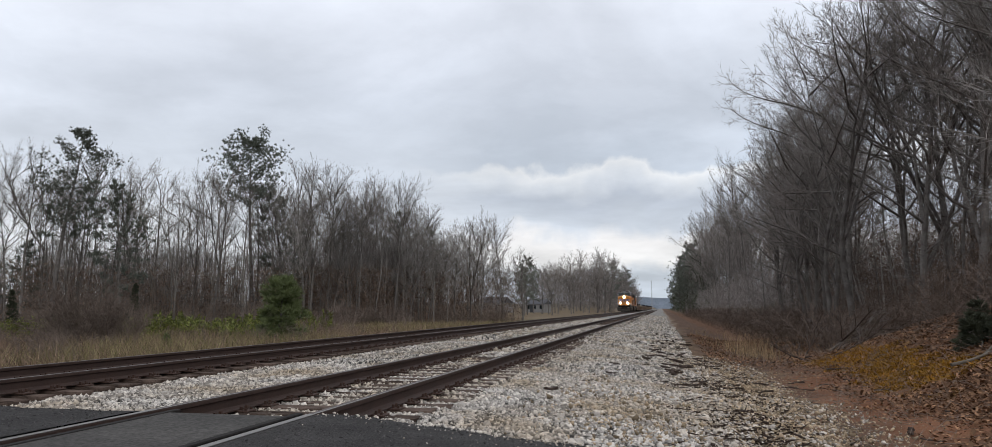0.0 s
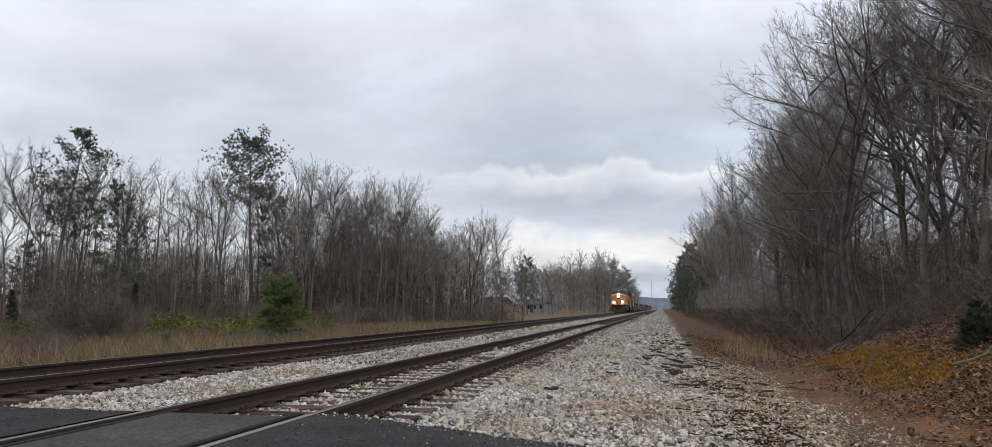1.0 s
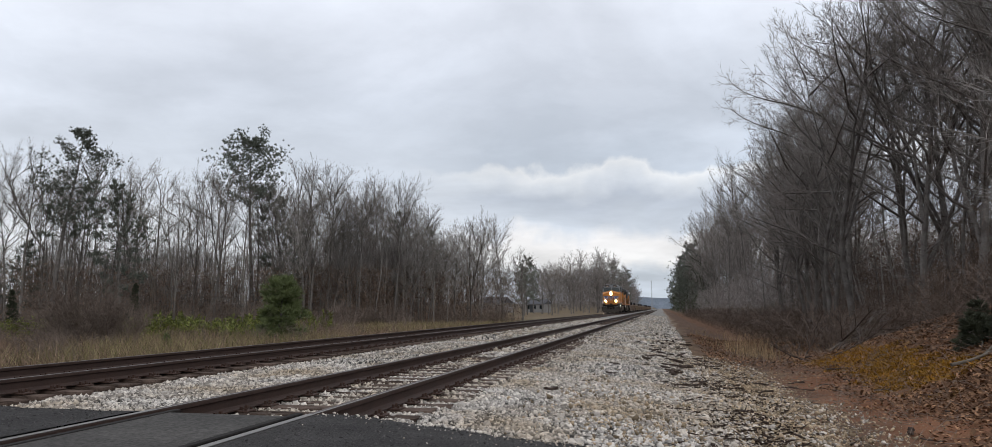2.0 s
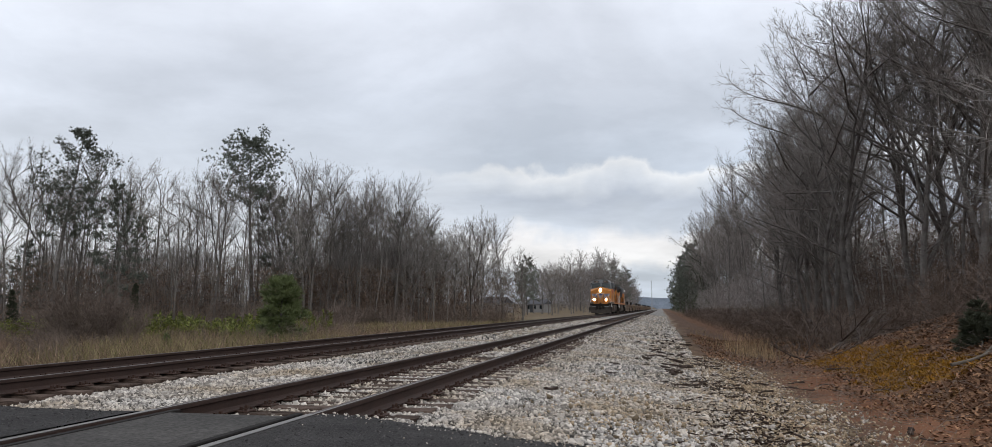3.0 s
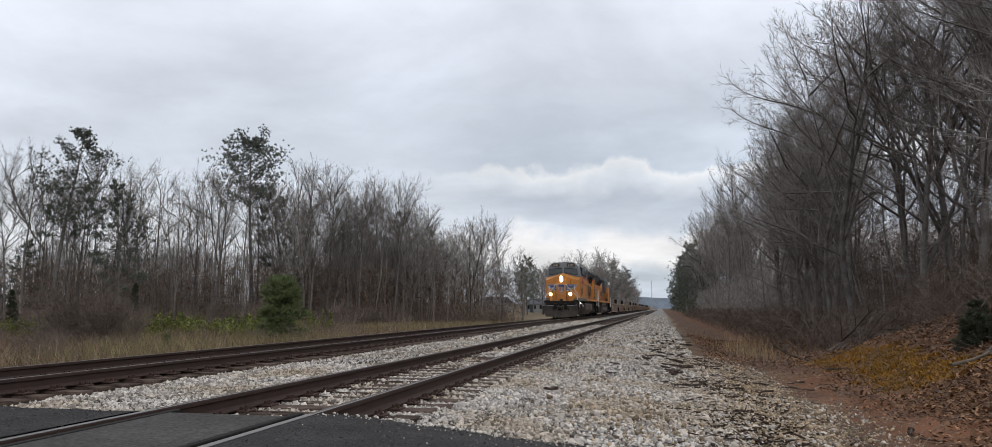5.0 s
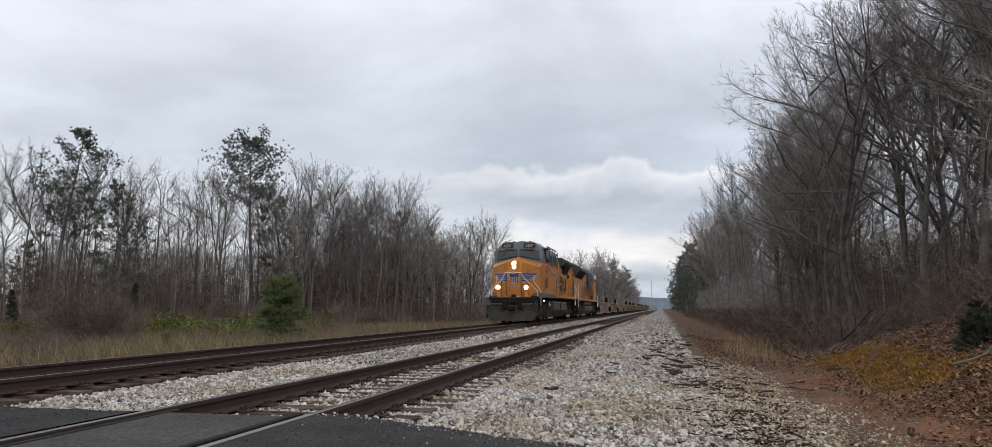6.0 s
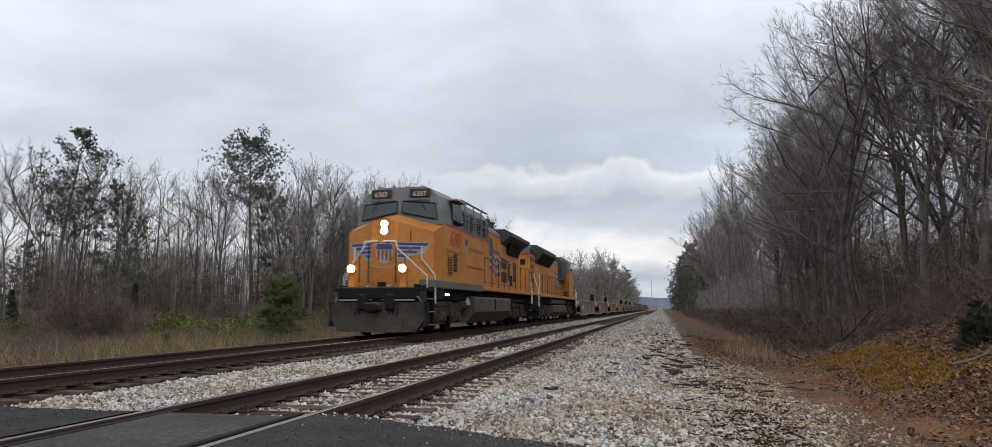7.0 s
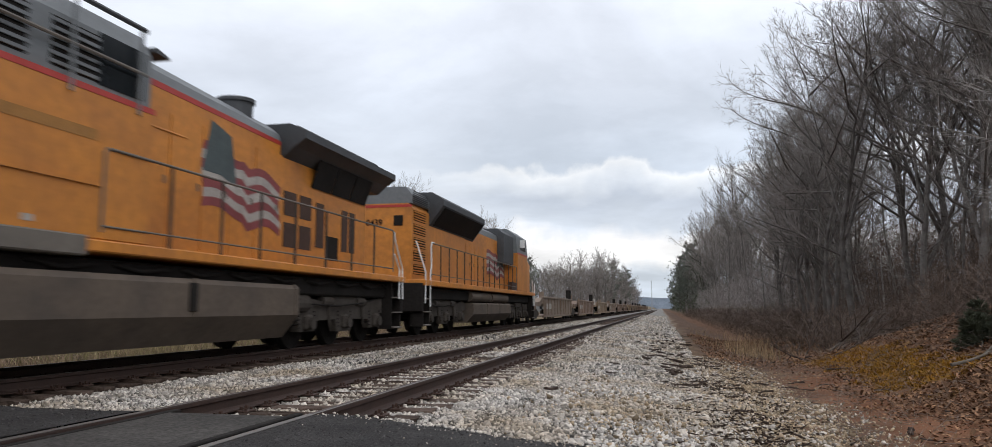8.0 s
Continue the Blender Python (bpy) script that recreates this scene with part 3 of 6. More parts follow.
def scatter_ballast():
    rng = np.random.default_rng(11)

    def zone(x0, x1, y0, y1, per):
        n = int((x1 - x0) * (y1 - y0) * per)
        return np.stack([rng.uniform(x0, x1, n), rng.uniform(y0, y1, n)], -1)

    xy = np.concatenate([zone(-2.95, 3.0, 4.6, 14, 900), zone(-2.95, 2.4, 14, 24, 330), zone(-7.7, -4.4, 5.5, 14, 640), zone(-7.7, -4.4, 14, 26, 200),
                         zone(-4.4, -2.95, 6, 20, 620), zone(-9.2, -7.6, 6, 22, 150)])
    # thinner where the shoulder gives way to soil, none on the road
    edge = xy[:, 0] - 0.3 * wave(xy[:, 0], xy[:, 1], 1.7, 1.1) - 0.25 * wave(xy[:, 0], xy[:, 1], 0.35, 0.4)
    keep = rng.uniform(0, 1, len(xy)) > smooth(0.7, 3.0, edge) * 0.93
    e = np.array([road_edge(v) for v in xy[:, 0]])
    keep &= xy[:, 1] > e + 0.02
    # few stones lie on the ties themselves
    for cx in (NEAR_X, FAR_X):
        ties = np.array(tie_row(cx))
        k = np.clip(np.searchsorted(ties, xy[:, 1]), 1, len(ties) - 1)
        gap = np.minimum(np.abs(xy[:, 1] - ties[k - 1]), np.abs(xy[:, 1] - ties[k]))
        keep &= ~((np.abs(xy[:, 0] - cx) < 1.3) & (gap < 0.125) & (rng.uniform(0, 1, len(xy)) < 0.88))
    tan = keep & (rng.uniform(0, 1, len(xy)) < 0.65 * smooth(0.4, 1.5, edge))
    near = xy[:, 1] < 11.5
    stones("ballast", "pale grey crushed-stone ballast by the crossing", xy[keep & ~tan & near], 0.036, 1, M_STONE, block=True)
    stones("ballast", "pale grey crushed-stone ballast around the tracks", xy[keep & ~tan & ~near], 0.041, 6, M_STONE)
    stones("gravel", "tan gravel where the shoulder runs out into soil", xy[tan], 0.036, 5, M_TANSTONE, block=True)
    x = rng.uniform(-3.0, 0.4, 260)
    grit = np.stack([x, np.array([road_edge(k) for k in x]) - 0.04 - rng.exponential(0.16, 260)], -1)
    stones("gravel", "stray crumbs of stone on the edge of the asphalt", grit, 0.016, 7, M_STONE, block=True, level=-0.01 - 0.02 * np.clip(x - NEAR_X - 0.79, 0, 9))
    # the coarse grain of the asphalt
    xy = zone(-8.2, 0.9, 4.3, 6.5, 420)
    side = np.minimum(np.abs(xy[:, 0] - NEAR_X), np.abs(xy[:, 0] - FAR_X))
    xy = xy[(xy[:, 1] < np.array([road_edge(k) for k in xy[:, 0]]) - 0.1) & (side > 0.86)]
    level = np.where(xy[:, 0] > NEAR_X, -0.006 - 0.02 * (xy[:, 0] - NEAR_X - 0.79), 0.009)
    stones("asphalt_grit", "coarse grey grit bedded in the asphalt", xy, 0.011, 8, M_GRIT, sink=0.45, block=True, level=level)
    xy = np.concatenate([zone(-2.95, 0.9, 24, 60, 60), zone(-2.95, 0.6, 60, 130, 14), zone(-7.7, -4.4, 26, 80, 34), zone(-4.4, -2.95, 18, 50, 70)])
    stones("ballast", "pale grey crushed-stone ballast further down the line", xy, 0.075, 2, M_STONE)
    xy = zone(0.2, 3.6, 6.2, 22, 260)
    m = wave(xy[:, 0], xy[:, 1], 0.8, 0.9)
    stones("gravel", "loose tan gravel scattered over the dirt track", xy[rng.uniform(0, 1, len(xy)) > smooth(0.8, 3.6, xy[:, 0] - 0.9 * m)], 0.03, 3, M_TANSTONE)
    xy = np.concatenate([np.stack([rng.normal(-0.7, 0.45, 900), rng.normal(10.5, 1.6, 900)], -1), np.stack([rng.normal(-0.1, 0.4, 500), rng.normal(8.4, 0.7, 500)], -1)])
    stones("gravel", "tan stained stones among the pale ballast", xy, 0.04, 4, M_TANSTONE, 0.15)


scatter_ballast()


# ---------------------------------------------------------------- trees
def bend(p, d, L, k, rng, wob, up=0.0):
    """A wandering line of k steps from p along d."""
    pts = [p.copy()]
    d = d.normalized()
    for _ in range(k):
        d = (d + Vector((rng.gauss(0, wob), rng.gauss(0, wob), rng.gauss(0, wob) + up))).normalized()
        pts.append(pts[-1] + d * (L / k))
    return pts, d


def along(pts, u):
    s = u * (len(pts) - 1)
    i = min(int(s), len(pts) - 2)
    return pts[i].lerp(pts[i + 1], s - i), (pts[i + 1] - pts[i]).normalized()


def aside(d, rng, spread):
    a = d.orthogonal().normalized()
    a.rotate(Matrix.Rotation(rng.uniform(0, 6.283), 3, d))
    return (d * math.cos(spread) + a * math.sin(spread)).normalized()


def bare_tree(seed, H, r0, first, limbs, subs, twigs, label, lean=(0, 0), bark=None, reach=0.33, twig_r=0.006, rise=(30, 62), toward=None, twig=None, curl=0.03, name="bare_tree"):
    rng = random.Random(seed)
    t = thing(name, label, "tree")
    wood, fine = Geo(), Geo()
    pts, _ = bend(Vector((0, 0, -0.3)), Vector((lean[0], lean[1], 1)), H, 10, rng, 0.045, 0.03)
    wood.tube(pts, [r0 * (1.25 if i == 0 else 1) * (1 - i / 10) ** 0.8 + 0.012 for i in range(11)], 7)
    az = rng.uniform(0, 6.28)
    for i in range(limbs):
        u = first + (0.97 - first) * (i + rng.random()) / limbs
        p, d = along(pts, u)
        az += 2.4 + rng.uniform(-0.5, 0.5)
        el = radians(rng.uniform(*rise)) + 0.35 * max(0, u - 0.6)
        dv = Vector((math.cos(az) * math.cos(el), math.sin(az) * math.cos(el), math.sin(el)))
        L = H * (reach * 0.85 * max(0.05, 1.06 - u) ** 0.62 + 0.03) * rng.uniform(0.6, 1.2)
        if toward is not None:
            g = dv.dot(Vector(toward))
            L *= 1 + 0.7 * g
        r = max(0.012, r0 * 0.42 * (1.1 - u) * rng.uniform(0.7, 1.2))
        lp, _ = bend(p, dv, L, 5, rng, 0.13, curl)
        wood.tube(lp, [r * (1 - k / 5.6) + 0.004 for k in range(6)], 3 if twig_r > 0.007 else 5)
        for _ in range(subs):
            v = rng.uniform(0.2, 1.0)
            q, dd = along(lp, v)
            sd = aside(dd, rng, rng.uniform(0.3, 0.8))
            sd.z += 0.15
            sl = L * rng.uniform(0.22, 0.5) * (1.15 - 0.6 * v)
            rr = max(twig_r * 1.3, r * 0.38 * (1.1 - v))
            if twig_r > 0.007:
                sp = [q, q + sd * sl]
                fine.spike(sp[0], sp[1], rr)
            else:
                sp, _ = bend(q, sd, sl, 2, rng, 0.25, 0.06)
                fine.tube(sp, [rr, rr * 0.65, rr * 0.25], 3)
            for _ in range(twigs):
                o, ed = along(sp, rng.uniform(0.15, 1.0))
                td = aside(ed, rng, rng.uniform(0.3, 0.9))
                tip = o + td * sl * rng.uniform(0.25, 0.6)
                fine.sliver(o, tip, twig_r)
                for _ in range(2):
                    w = o.lerp(tip, rng.uniform(0.25, 0.9))
                    fine.sliver(w, w + aside(td, rng, rng.uniform(0.4, 0.9)) * sl * rng.uniform(0.12, 0.3), twig_r * 0.8)
    part("trunk", wood, bark or M_BARK, t, smooth=True)
    part("crown", fine, twig or M_TWIG, t)
    return t


def hardwood(seed, H, r0, first, limbs, subs, twigs, label, lean=(0.0, 0.0), width=0.2, rise=(35, 65), bark=None, twig=None, twig_r=0.008, toward=None, fine=False, wob=0.022, forks=1, name="bare_tree"):
    """A leafless broadleaf: a straight bole, limbs that sweep up to a rounded crown, each with branchlets and acute twigs."""
    rng = random.Random(seed)
    t = thing(name, label, "tree")
    wood, spray = Geo(), Geo()
    pts, _ = bend(Vector((0, 0, -0.3)), Vector((lean[0], lean[1], 1)), H * 0.93, 12, rng, wob, 0.035 if lean[0] or lean[1] else 0.015)
    wood.tube(pts, [r0 * (1.35 if i == 0 else 1.0) * (1 - i / 12) ** 0.95 + 0.008 for i in range(13)], 7 if fine else 6)
    az = rng.uniform(0, 6.28)
    up = Vector((0, 0, 1))
    # the bole divides into steep co-leaders, which carry the limbs with it
    stems = [(pts, first)]
    for f in range(forks):
        u = first + rng.uniform(-0.06, 0.22)
        p, axis = along(pts, u)
        d = (aside(axis, rng, rng.uniform(0.35, 0.6)) + up * 0.15).normalized()
        sp, _ = bend(p, d, H * (1 - u) * rng.uniform(0.78, 0.98), 9, rng, 0.075, 0.05)
        r = r0 * (1 - u) ** 0.95 * rng.uniform(0.6, 0.8)
        wood.tube(sp, [r * (1 - i / 9) ** 0.9 + 0.006 for i in range(10)], 6 if fine else 4)
        stems.append((sp, 0.12))
    for i in range(limbs):
        stem, low = stems[i % len(stems)]
        u = low + (0.98 - low) * ((i + rng.random()) / limbs) ** 0.9
        p, axis = along(stem, u)
        az += 2.4 + rng.uniform(-0.6, 0.6)
        k = (u - low) / (1 - low)
        el = radians(rng.uniform(*rise)) * (0.75 + 0.5 * k)
        dv = Vector((math.cos(az) * math.cos(el), math.sin(az) * math.cos(el), math.sin(el)))
        # long limbs low and midway, short ones near the tip, so that the outline is rounded
        L = H * width * (0.25 + 1.15 * math.sin(math.pi * (0.18 + 0.74 * k)) ** 0.9) * rng.uniform(0.6, 1.2)
        L = max(0.5, min(L, (H * 1.02 - p.z) / max(0.25, dv.z) * 0.95 + 0.3))
        if toward is not None:
            L *= 1 + 0.6 * dv.dot(Vector(toward))
        r = max(0.011, min(r0 * 0.34, 0.0125 * L + 0.004) * rng.uniform(0.8, 1.25))
        lp, _ = bend(p, dv, L, 6, rng, 0.12, 0.055)
        wood.tube(lp, [r * (1 - q / 6.4) ** 0.9 + 0.003 for q in range(7)], 5 if fine else 3)
        n = max(3, int(subs * (0.45 + 0.75 * L / (H * width))))
        for j in range(n):
            v = 0.18 + 0.82 * (j + rng.random()) / n
            q, dd = along(lp, min(v, 1.0))
            sd = (aside(dd, rng, rng.uniform(0.35, 0.75)) + up * 0.22).normalized()
            sl = (0.35 * L * (1.05 - 0.7 * v) + 0.035 * H) * rng.uniform(0.6, 1.25)
            rr = max(twig_r * 1.25, r * 0.45 * (1.1 - v))
            if fine:
                sp, _ = bend(q, sd, sl, 3, rng, 0.17, 0.05)
                spray.tube(sp, [rr, rr * 0.75, rr * 0.5, rr * 0.2], 3)
            else:
                sp, _ = bend(q, sd, sl, 2, rng, 0.15, 0.05)
                spray.spike(sp[0], sp[2], rr)
            for _ in range(twigs):
                w = rng.uniform(0.12, 1.0)
                o, ed = along(sp, w)
                td = (aside(ed, rng, rng.uniform(0.35, 1.0)) + up * 0.12).normalized()
                tl = sl * rng.uniform(0.2, 0.5) + 0.01 * H
                tip = o + td * tl
                spray.sliver(o, tip, twig_r)
                for _ in range(3 if fine else 1):
                    m = o.lerp(tip, rng.uniform(0.2, 0.85))
                    spray.sliver(m, m + (aside(td, rng, rng.uniform(0.4, 0.95)) + up * 0.08).normalized() * tl * rng.uniform(0.3, 0.6), twig_r * 0.8)
    part("trunk", wood, bark or M_BARK, t, smooth=True)
    part("crown", spray, twig or M_TWIG, t)
    return t


def needles(g, p, d, n, L, w, rng):
    for _ in range(n):
        v = aside(d, rng, rng.uniform(0.1, 1.25))
        side = v.orthogonal().normalized()
        side.rotate(Matrix.Rotation(rng.uniform(0, 3.14), 3, v))
        g.blade(p, p + v * L * rng.uniform(0.6, 1.15), w, side)


def pine(seed, H, r0, first, limbs, tufts, label, reach=0.22, tuft=0.42, width=0.035, mat_needle=None, blades=14, conical=0.0):
    rng = random.Random(seed)
    t = thing("pine_tree", label, "tree")
    wood, green = Geo(), Geo()
    pts, _ = bend(Vector((0, 0, -0.3)), Vector((rng.uniform(-0.05, 0.05), 0, 1)), H, 10, rng, 0.025, 0.02)
    wood.tube(pts, [r0 * (1 - i / 10) ** 0.8 + 0.015 for i in range(11)], 7)
    az = 0.0
    for i in range(limbs):
        u = first + (0.99 - first) * ((i + rng.random()) / limbs)
        p, _ = along(pts, u)
        az += 2.4 + rng.uniform(-0.6, 0.6)
        el = radians(rng.uniform(-5, 30)) + 0.7 * max(0, u - 0.75) * 3
        dv = Vector((math.cos(az) * math.cos(el), math.sin(az) * math.cos(el), math.sin(el)))
        k = (u - first) / (1 - first)
        shape = (1 - k) ** conical if conical else math.sin(math.pi * min(0.98, 0.16 + 0.8 * k)) ** 0.8
        L = H * reach * (shape + 0.08) * rng.uniform(0.65, 1.2)
        lp, ld = bend(p, dv, L, 4, rng, 0.12, 0.05)
        r = max(0.012, r0 * 0.3 * (1.1 - u))
        wood.tube(lp, [r * (1 - m / 4.6) + 0.004 for m in range(5)], 4)
        for _ in range(tufts):
            q, dd = along(lp, rng.uniform(0.25 if conical else 0.45, 1.0))
            o = q + Vector((rng.gauss(0, 1), rng.gauss(0, 1), rng.gauss(0.3, 0.6))) * L * 0.11
            needles(green, o, (dd + Vector((0, 0, 0.6))).normalized(), blades, tuft, width, rng)
    part("trunk", wood, M_BARK, t, smooth=True)
    part("crown", green, mat_needle or M_NEEDLE, t, "dark green needle clumps")
    return t


def shrub(seed, H, stems, subs, label, material=None, spread=0.5, name="shrub", twig_r=0.006):
    rng = random.Random(seed)
    t = thing(name, label, "shrub")
    g, fine = Geo(), Geo()
    for _ in range(stems):
        a = rng.uniform(0, 6.28)
        p = Vector((math.cos(a), math.sin(a), 0)) * rng.uniform(0, 0.25 * H)
        d = Vector((math.cos(a) * spread * rng.random() * 1.6, math.sin(a) * spread * rng.random() * 1.6, 1))
        L = H * rng.uniform(0.6, 1.1)
        sp, _ = bend(p - Vector((0, 0, 0.1)), d, L, 5, rng, 0.16, -0.01)
        g.tube(sp, [0.016 * H * 0.4 * (1 - k / 5.5) + 0.003 for k in range(6)], 3)
        for _ in range(subs):
            q, dd = along(sp, rng.uniform(0.15, 1))
            td = aside(dd, rng, rng.uniform(0.3, 1.0))
            e = q + td * L * rng.uniform(0.12, 0.35)
            fine.sliver(q, e, twig_r)
            for _ in range(2):
                o = q.lerp(e, rng.uniform(0.2, 0.9))
                fine.sliver(o, o + aside(td, rng, 0.7) * L * 0.12, twig_r * 0.8)
    part("woody_base", g, material or M_BRUSH, t)
    part("crown", fine, material or M_BRUSH, t)
    return t


FAR_FORMS = [hardwood(20 + k, 16.5, 0.15, (0.42, 0.34, 0.5, 0.30, 0.46)[k], 22, 8, 6, "tall grey leafless hardwood at the wood's edge", width=(0.19, 0.15, 0.23, 0.17, 0.2)[k], rise=(36, 64), twig_r=0.010,
                      bark=M_BARKP if k in (1, 3) else M_BARK, twig=M_TWIGGREY if k in (1, 3) else M_TWIG) for k in range(5)]
WIDE_FORMS = [hardwood(40 + k, 13.5, 0.16, 0.2, 28, 8, 6, "spreading leafless tree with fine grey twigs", width=0.22, rise=(22, 58), forks=3, wob=0.03, twig_r=0.012, twig=M_TWIGGREY if k == 1 else M_TWIG, bark=M_BARKP if k == 1 else M_BARK) for k in range(3)]
NEAR_FORMS = [hardwood(60 + k, 15.0, 0.16, (0.22, 0.3, 0.26, 0.34)[k], 34, 11, 6, "leafless hardwood with low reaching limbs on the bank", lean=(0.02, -0.02), width=0.23, twig_r=0.0065,
                       rise=(14, 60), toward=(-0.45, -0.2, 0), fine=True, wob=0.045, forks=3, twig=M_TWIGGREY if k % 2 else M_TWIG) for k in range(4)]
LEANING = hardwood(77, 15.0, 0.15, 0.28, 28, 12, 7, "leafless hardwood leaning out over the dirt track", lean=(-0.24, -0.02), width=0.2, twig_r=0.0065, rise=(16, 58), toward=(-0.5, 0, 0), fine=True, wob=0.06, forks=3)
REACHING = hardwood(71, 13.0, 0.19, 0.34, 14, 10, 5, "leafless oak whose long pale limbs reach out level over the bank", lean=(-0.03, 0), width=0.36, twig_r=0.005, rise=(-4, 20), toward=(-0.9, 0, 0), fine=True, twig=M_TWIGGREY, bark=M_BARKP)
POLE_FORMS = [bare_tree(80 + k, 8.5, 0.055, 0.15, 12, 6, 4, "slender leafless sapling in the wood", reach=0.28, twig_r=0.008, rise=(20, 58), bark=M_BARKP if k == 1 else M_BARK, name="sapling") for k in range(4)]
PINES = [pine(100, 18.5, 0.24, 0.46, 46, 40, "tall pine with a ragged dark crown", tuft=0.3, width=0.018, reach=0.2, blades=18),
         pine(101, 17.5, 0.22, 0.64, 50, 44, "tall pine with a rounded dark crown", reach=0.21, tuft=0.3, width=0.018, blades=18),
         pine(102, 15, 0.2, 0.25, 46, 13, "dense dark pine among bare trees", reach=0.22, tuft=0.5, width=0.05, blades=9)]
SHRUBS = [shrub(120 + k, 2.0, 24, 22, "tangled brown leafless shrub", spread=0.8, twig_r=0.0065, material=M_SHRUB) for k in range(3)]
BRAMBLE = shrub(126, 2.0, 70, 32, "dense rounded mass of brown brambles", spread=0.75, twig_r=0.006, name="bramble", material=M_SHRUB)
CEDARS = [pine(130, 5.5, 0.08, 0.03, 70, 10, "dark evergreen cedar under the bare trees", reach=0.2, tuft=0.32, width=0.035, mat_needle=M_CEDAR, conical=1.0)]
used = set()


def plant(form, x, y, scale=1.0, turn=None, rng=random, dz=0.0, group=""):
    s = scale
    m = pose(x, y, ground_z(x, y) + dz, 0, 0, rng.uniform(0, 360) if turn is None else turn)
    if form.name in used:
        ob = copy_thing(form, m)
    else:
        used.add(form.name)
        form.matrix_basis = m
        ob = form
    ob.scale = (s, s, s * rng.uniform(0.92, 1.08))
    if group:
        tagged(ob, group=group)
    return ob


def plant_woods():
    rng = random.Random(5)
    # wood beyond the far track: its edge runs in towards the line and then along it
    edge = [(-95, 48), (-56, 57), (-41, 70), (-27, 74), (-23.5, 92), (-23, 122)]
    for row, (off, n) in enumerate(((0, 26), (5, 26), (11, 24), (19, 12), (30, 6))):
        for i in range(n):
            s = (i + rng.uniform(0.1, 0.9)) / n * (len(edge) - 1)
            k = min(int(s), len(edge) - 2)
            a, b = Vector(edge[k]), Vector(edge[k + 1])
            p = a.lerp(b, s - k)
            nrm = Vector((-(b - a).y, (b - a).x)).normalized()
            p = p + nrm * (off + rng.uniform(-1.5, 1.5))
            wide = s > 3.2 and row < 3
            form = rng.choice(WIDE_FORMS if wide and rng.random() < 0.65 else FAR_FORMS)
            plant(form, p.x, p.y, rng.uniform(0.8, 1.04) * (0.92 if s > 2.8 else 1.0), rng=rng, group="wood beyond the tracks")
            if row < 2:
                q = p + Vector((rng.uniform(-3, 3), rng.uniform(-3, 3)))
                plant(rng.choice(POLE_FORMS), q.x, q.y, rng.uniform(0.7, 1.25), rng=rng, group="saplings beyond the tracks")
    for x, y, f, s in ((-52.3, 57.5, 0, 0.93), (-48.8, 62, 2, 0.85), (-42.2, 74, 1, 1.05), (-40.5, 78, 2, 1.02), (-34, 92, 2, 0.95), (-34, 104, 2, 0.9), (-60, 62, 2, 0.6)):
        plant(PINES[f], x, y, s, rng=rng, group="pines beyond the tracks")
    for i in range(16):
        x, y = -22 - i * 0.9 + rng.uniform(-0.5, 0.5), 82 - i * 0.7 + rng.uniform(-3, 3)
        plant(FAR_FORMS[1 if i % 2 else 3], x, y, rng.uniform(0.55, 0.9), rng=rng, group="pale trunks at the wood's edge")
    # scattered trees round the open ground, then the far woods
    for x, y, f, s in ((-30.5, 172, PINES[2], 0.88), (-31.5, 182, PINES[2], 0.8), (-36, 176, WIDE_FORMS[0], 0.9), (-27, 186, WIDE_FORMS[0], 0.85), (-26, 196, FAR_FORMS[2], 0.75), (-28, 205, WIDE_FORMS[1], 0.9),
                       (-24, 214, WIDE_FORMS[2], 0.95), (-22.5, 226, FAR_FORMS[0], 0.78), (-30, 228, WIDE_FORMS[2], 1.0), (-26, 240, WIDE_FORMS[1], 1.1), (-25, 178, WIDE_FORMS[1], 0.85), (-29.5, 192, WIDE_FORMS[2], 0.95), (-33, 200, PINES[2], 0.9), (-23.5, 204, WIDE_FORMS[0], 0.9), (-21.5, 234, WIDE_FORMS[0], 1.1), (-20, 245, WIDE_FORMS[2], 1.1), (-34, 236, WIDE_FORMS[0], 1.15)):
        plant(f, x, y, s, rng=rng, group="trees round the clearing")
    for i in range(32):
        y = 246 + 420 * (i / 32) ** 1.3 + rng.uniform(-5, 5)
        plant(rng.choice(WIDE_FORMS * 2 + PINES[2:] + FAR_FORMS[:2]), -17 - rng.uniform(0, 14), y, rng.uniform(1.2, 1.5), rng=rng, group="far woods along the line")
    # wood on the near bank
    for x, y, f, s in ((9.0, 27, 0, 0.92), (11.2, 24, 1, 0.98), (8.6, 31, 2, 0.9), (12.2, 28, 3, 1.0), (9.8, 36, 1, 0.98), (8.4, 41, 3, 0.88), (15.2, 26, 1, 1.05), (13.5, 33, 0, 1.0),
                       (8.8, 47, 0, 0.88), (11.5, 53, 1, 0.92), (18.0, 29, 2, 1.1), (14.5, 43, 2, 1.0), (9.3, 52, 3, 0.88), (10, 59, 2, 0.9), (8.7, 66, 1, 0.9), (11, 73, 0, 0.9), (10.4, 33, 3, 1.0), (11.0, 30, 2, 1.02)):
        plant(NEAR_FORMS[f], x + 0.9, y, s, rng.uniform(-35, 35), rng, group="bare trees on the bank")
    for x, y, s, turn in ((7.7, 33, 0.96, 0), (8.2, 40, 0.88, 25), (8.5, 48, 0.85, -20), (9.0, 60, 0.78, 10)):
        plant(LEANING, x, y, s, turn, rng, group="bare trees on the bank")
    plant(REACHING, 10.0, 20.0, 0.47, 0, rng, group="bare trees on the bank")
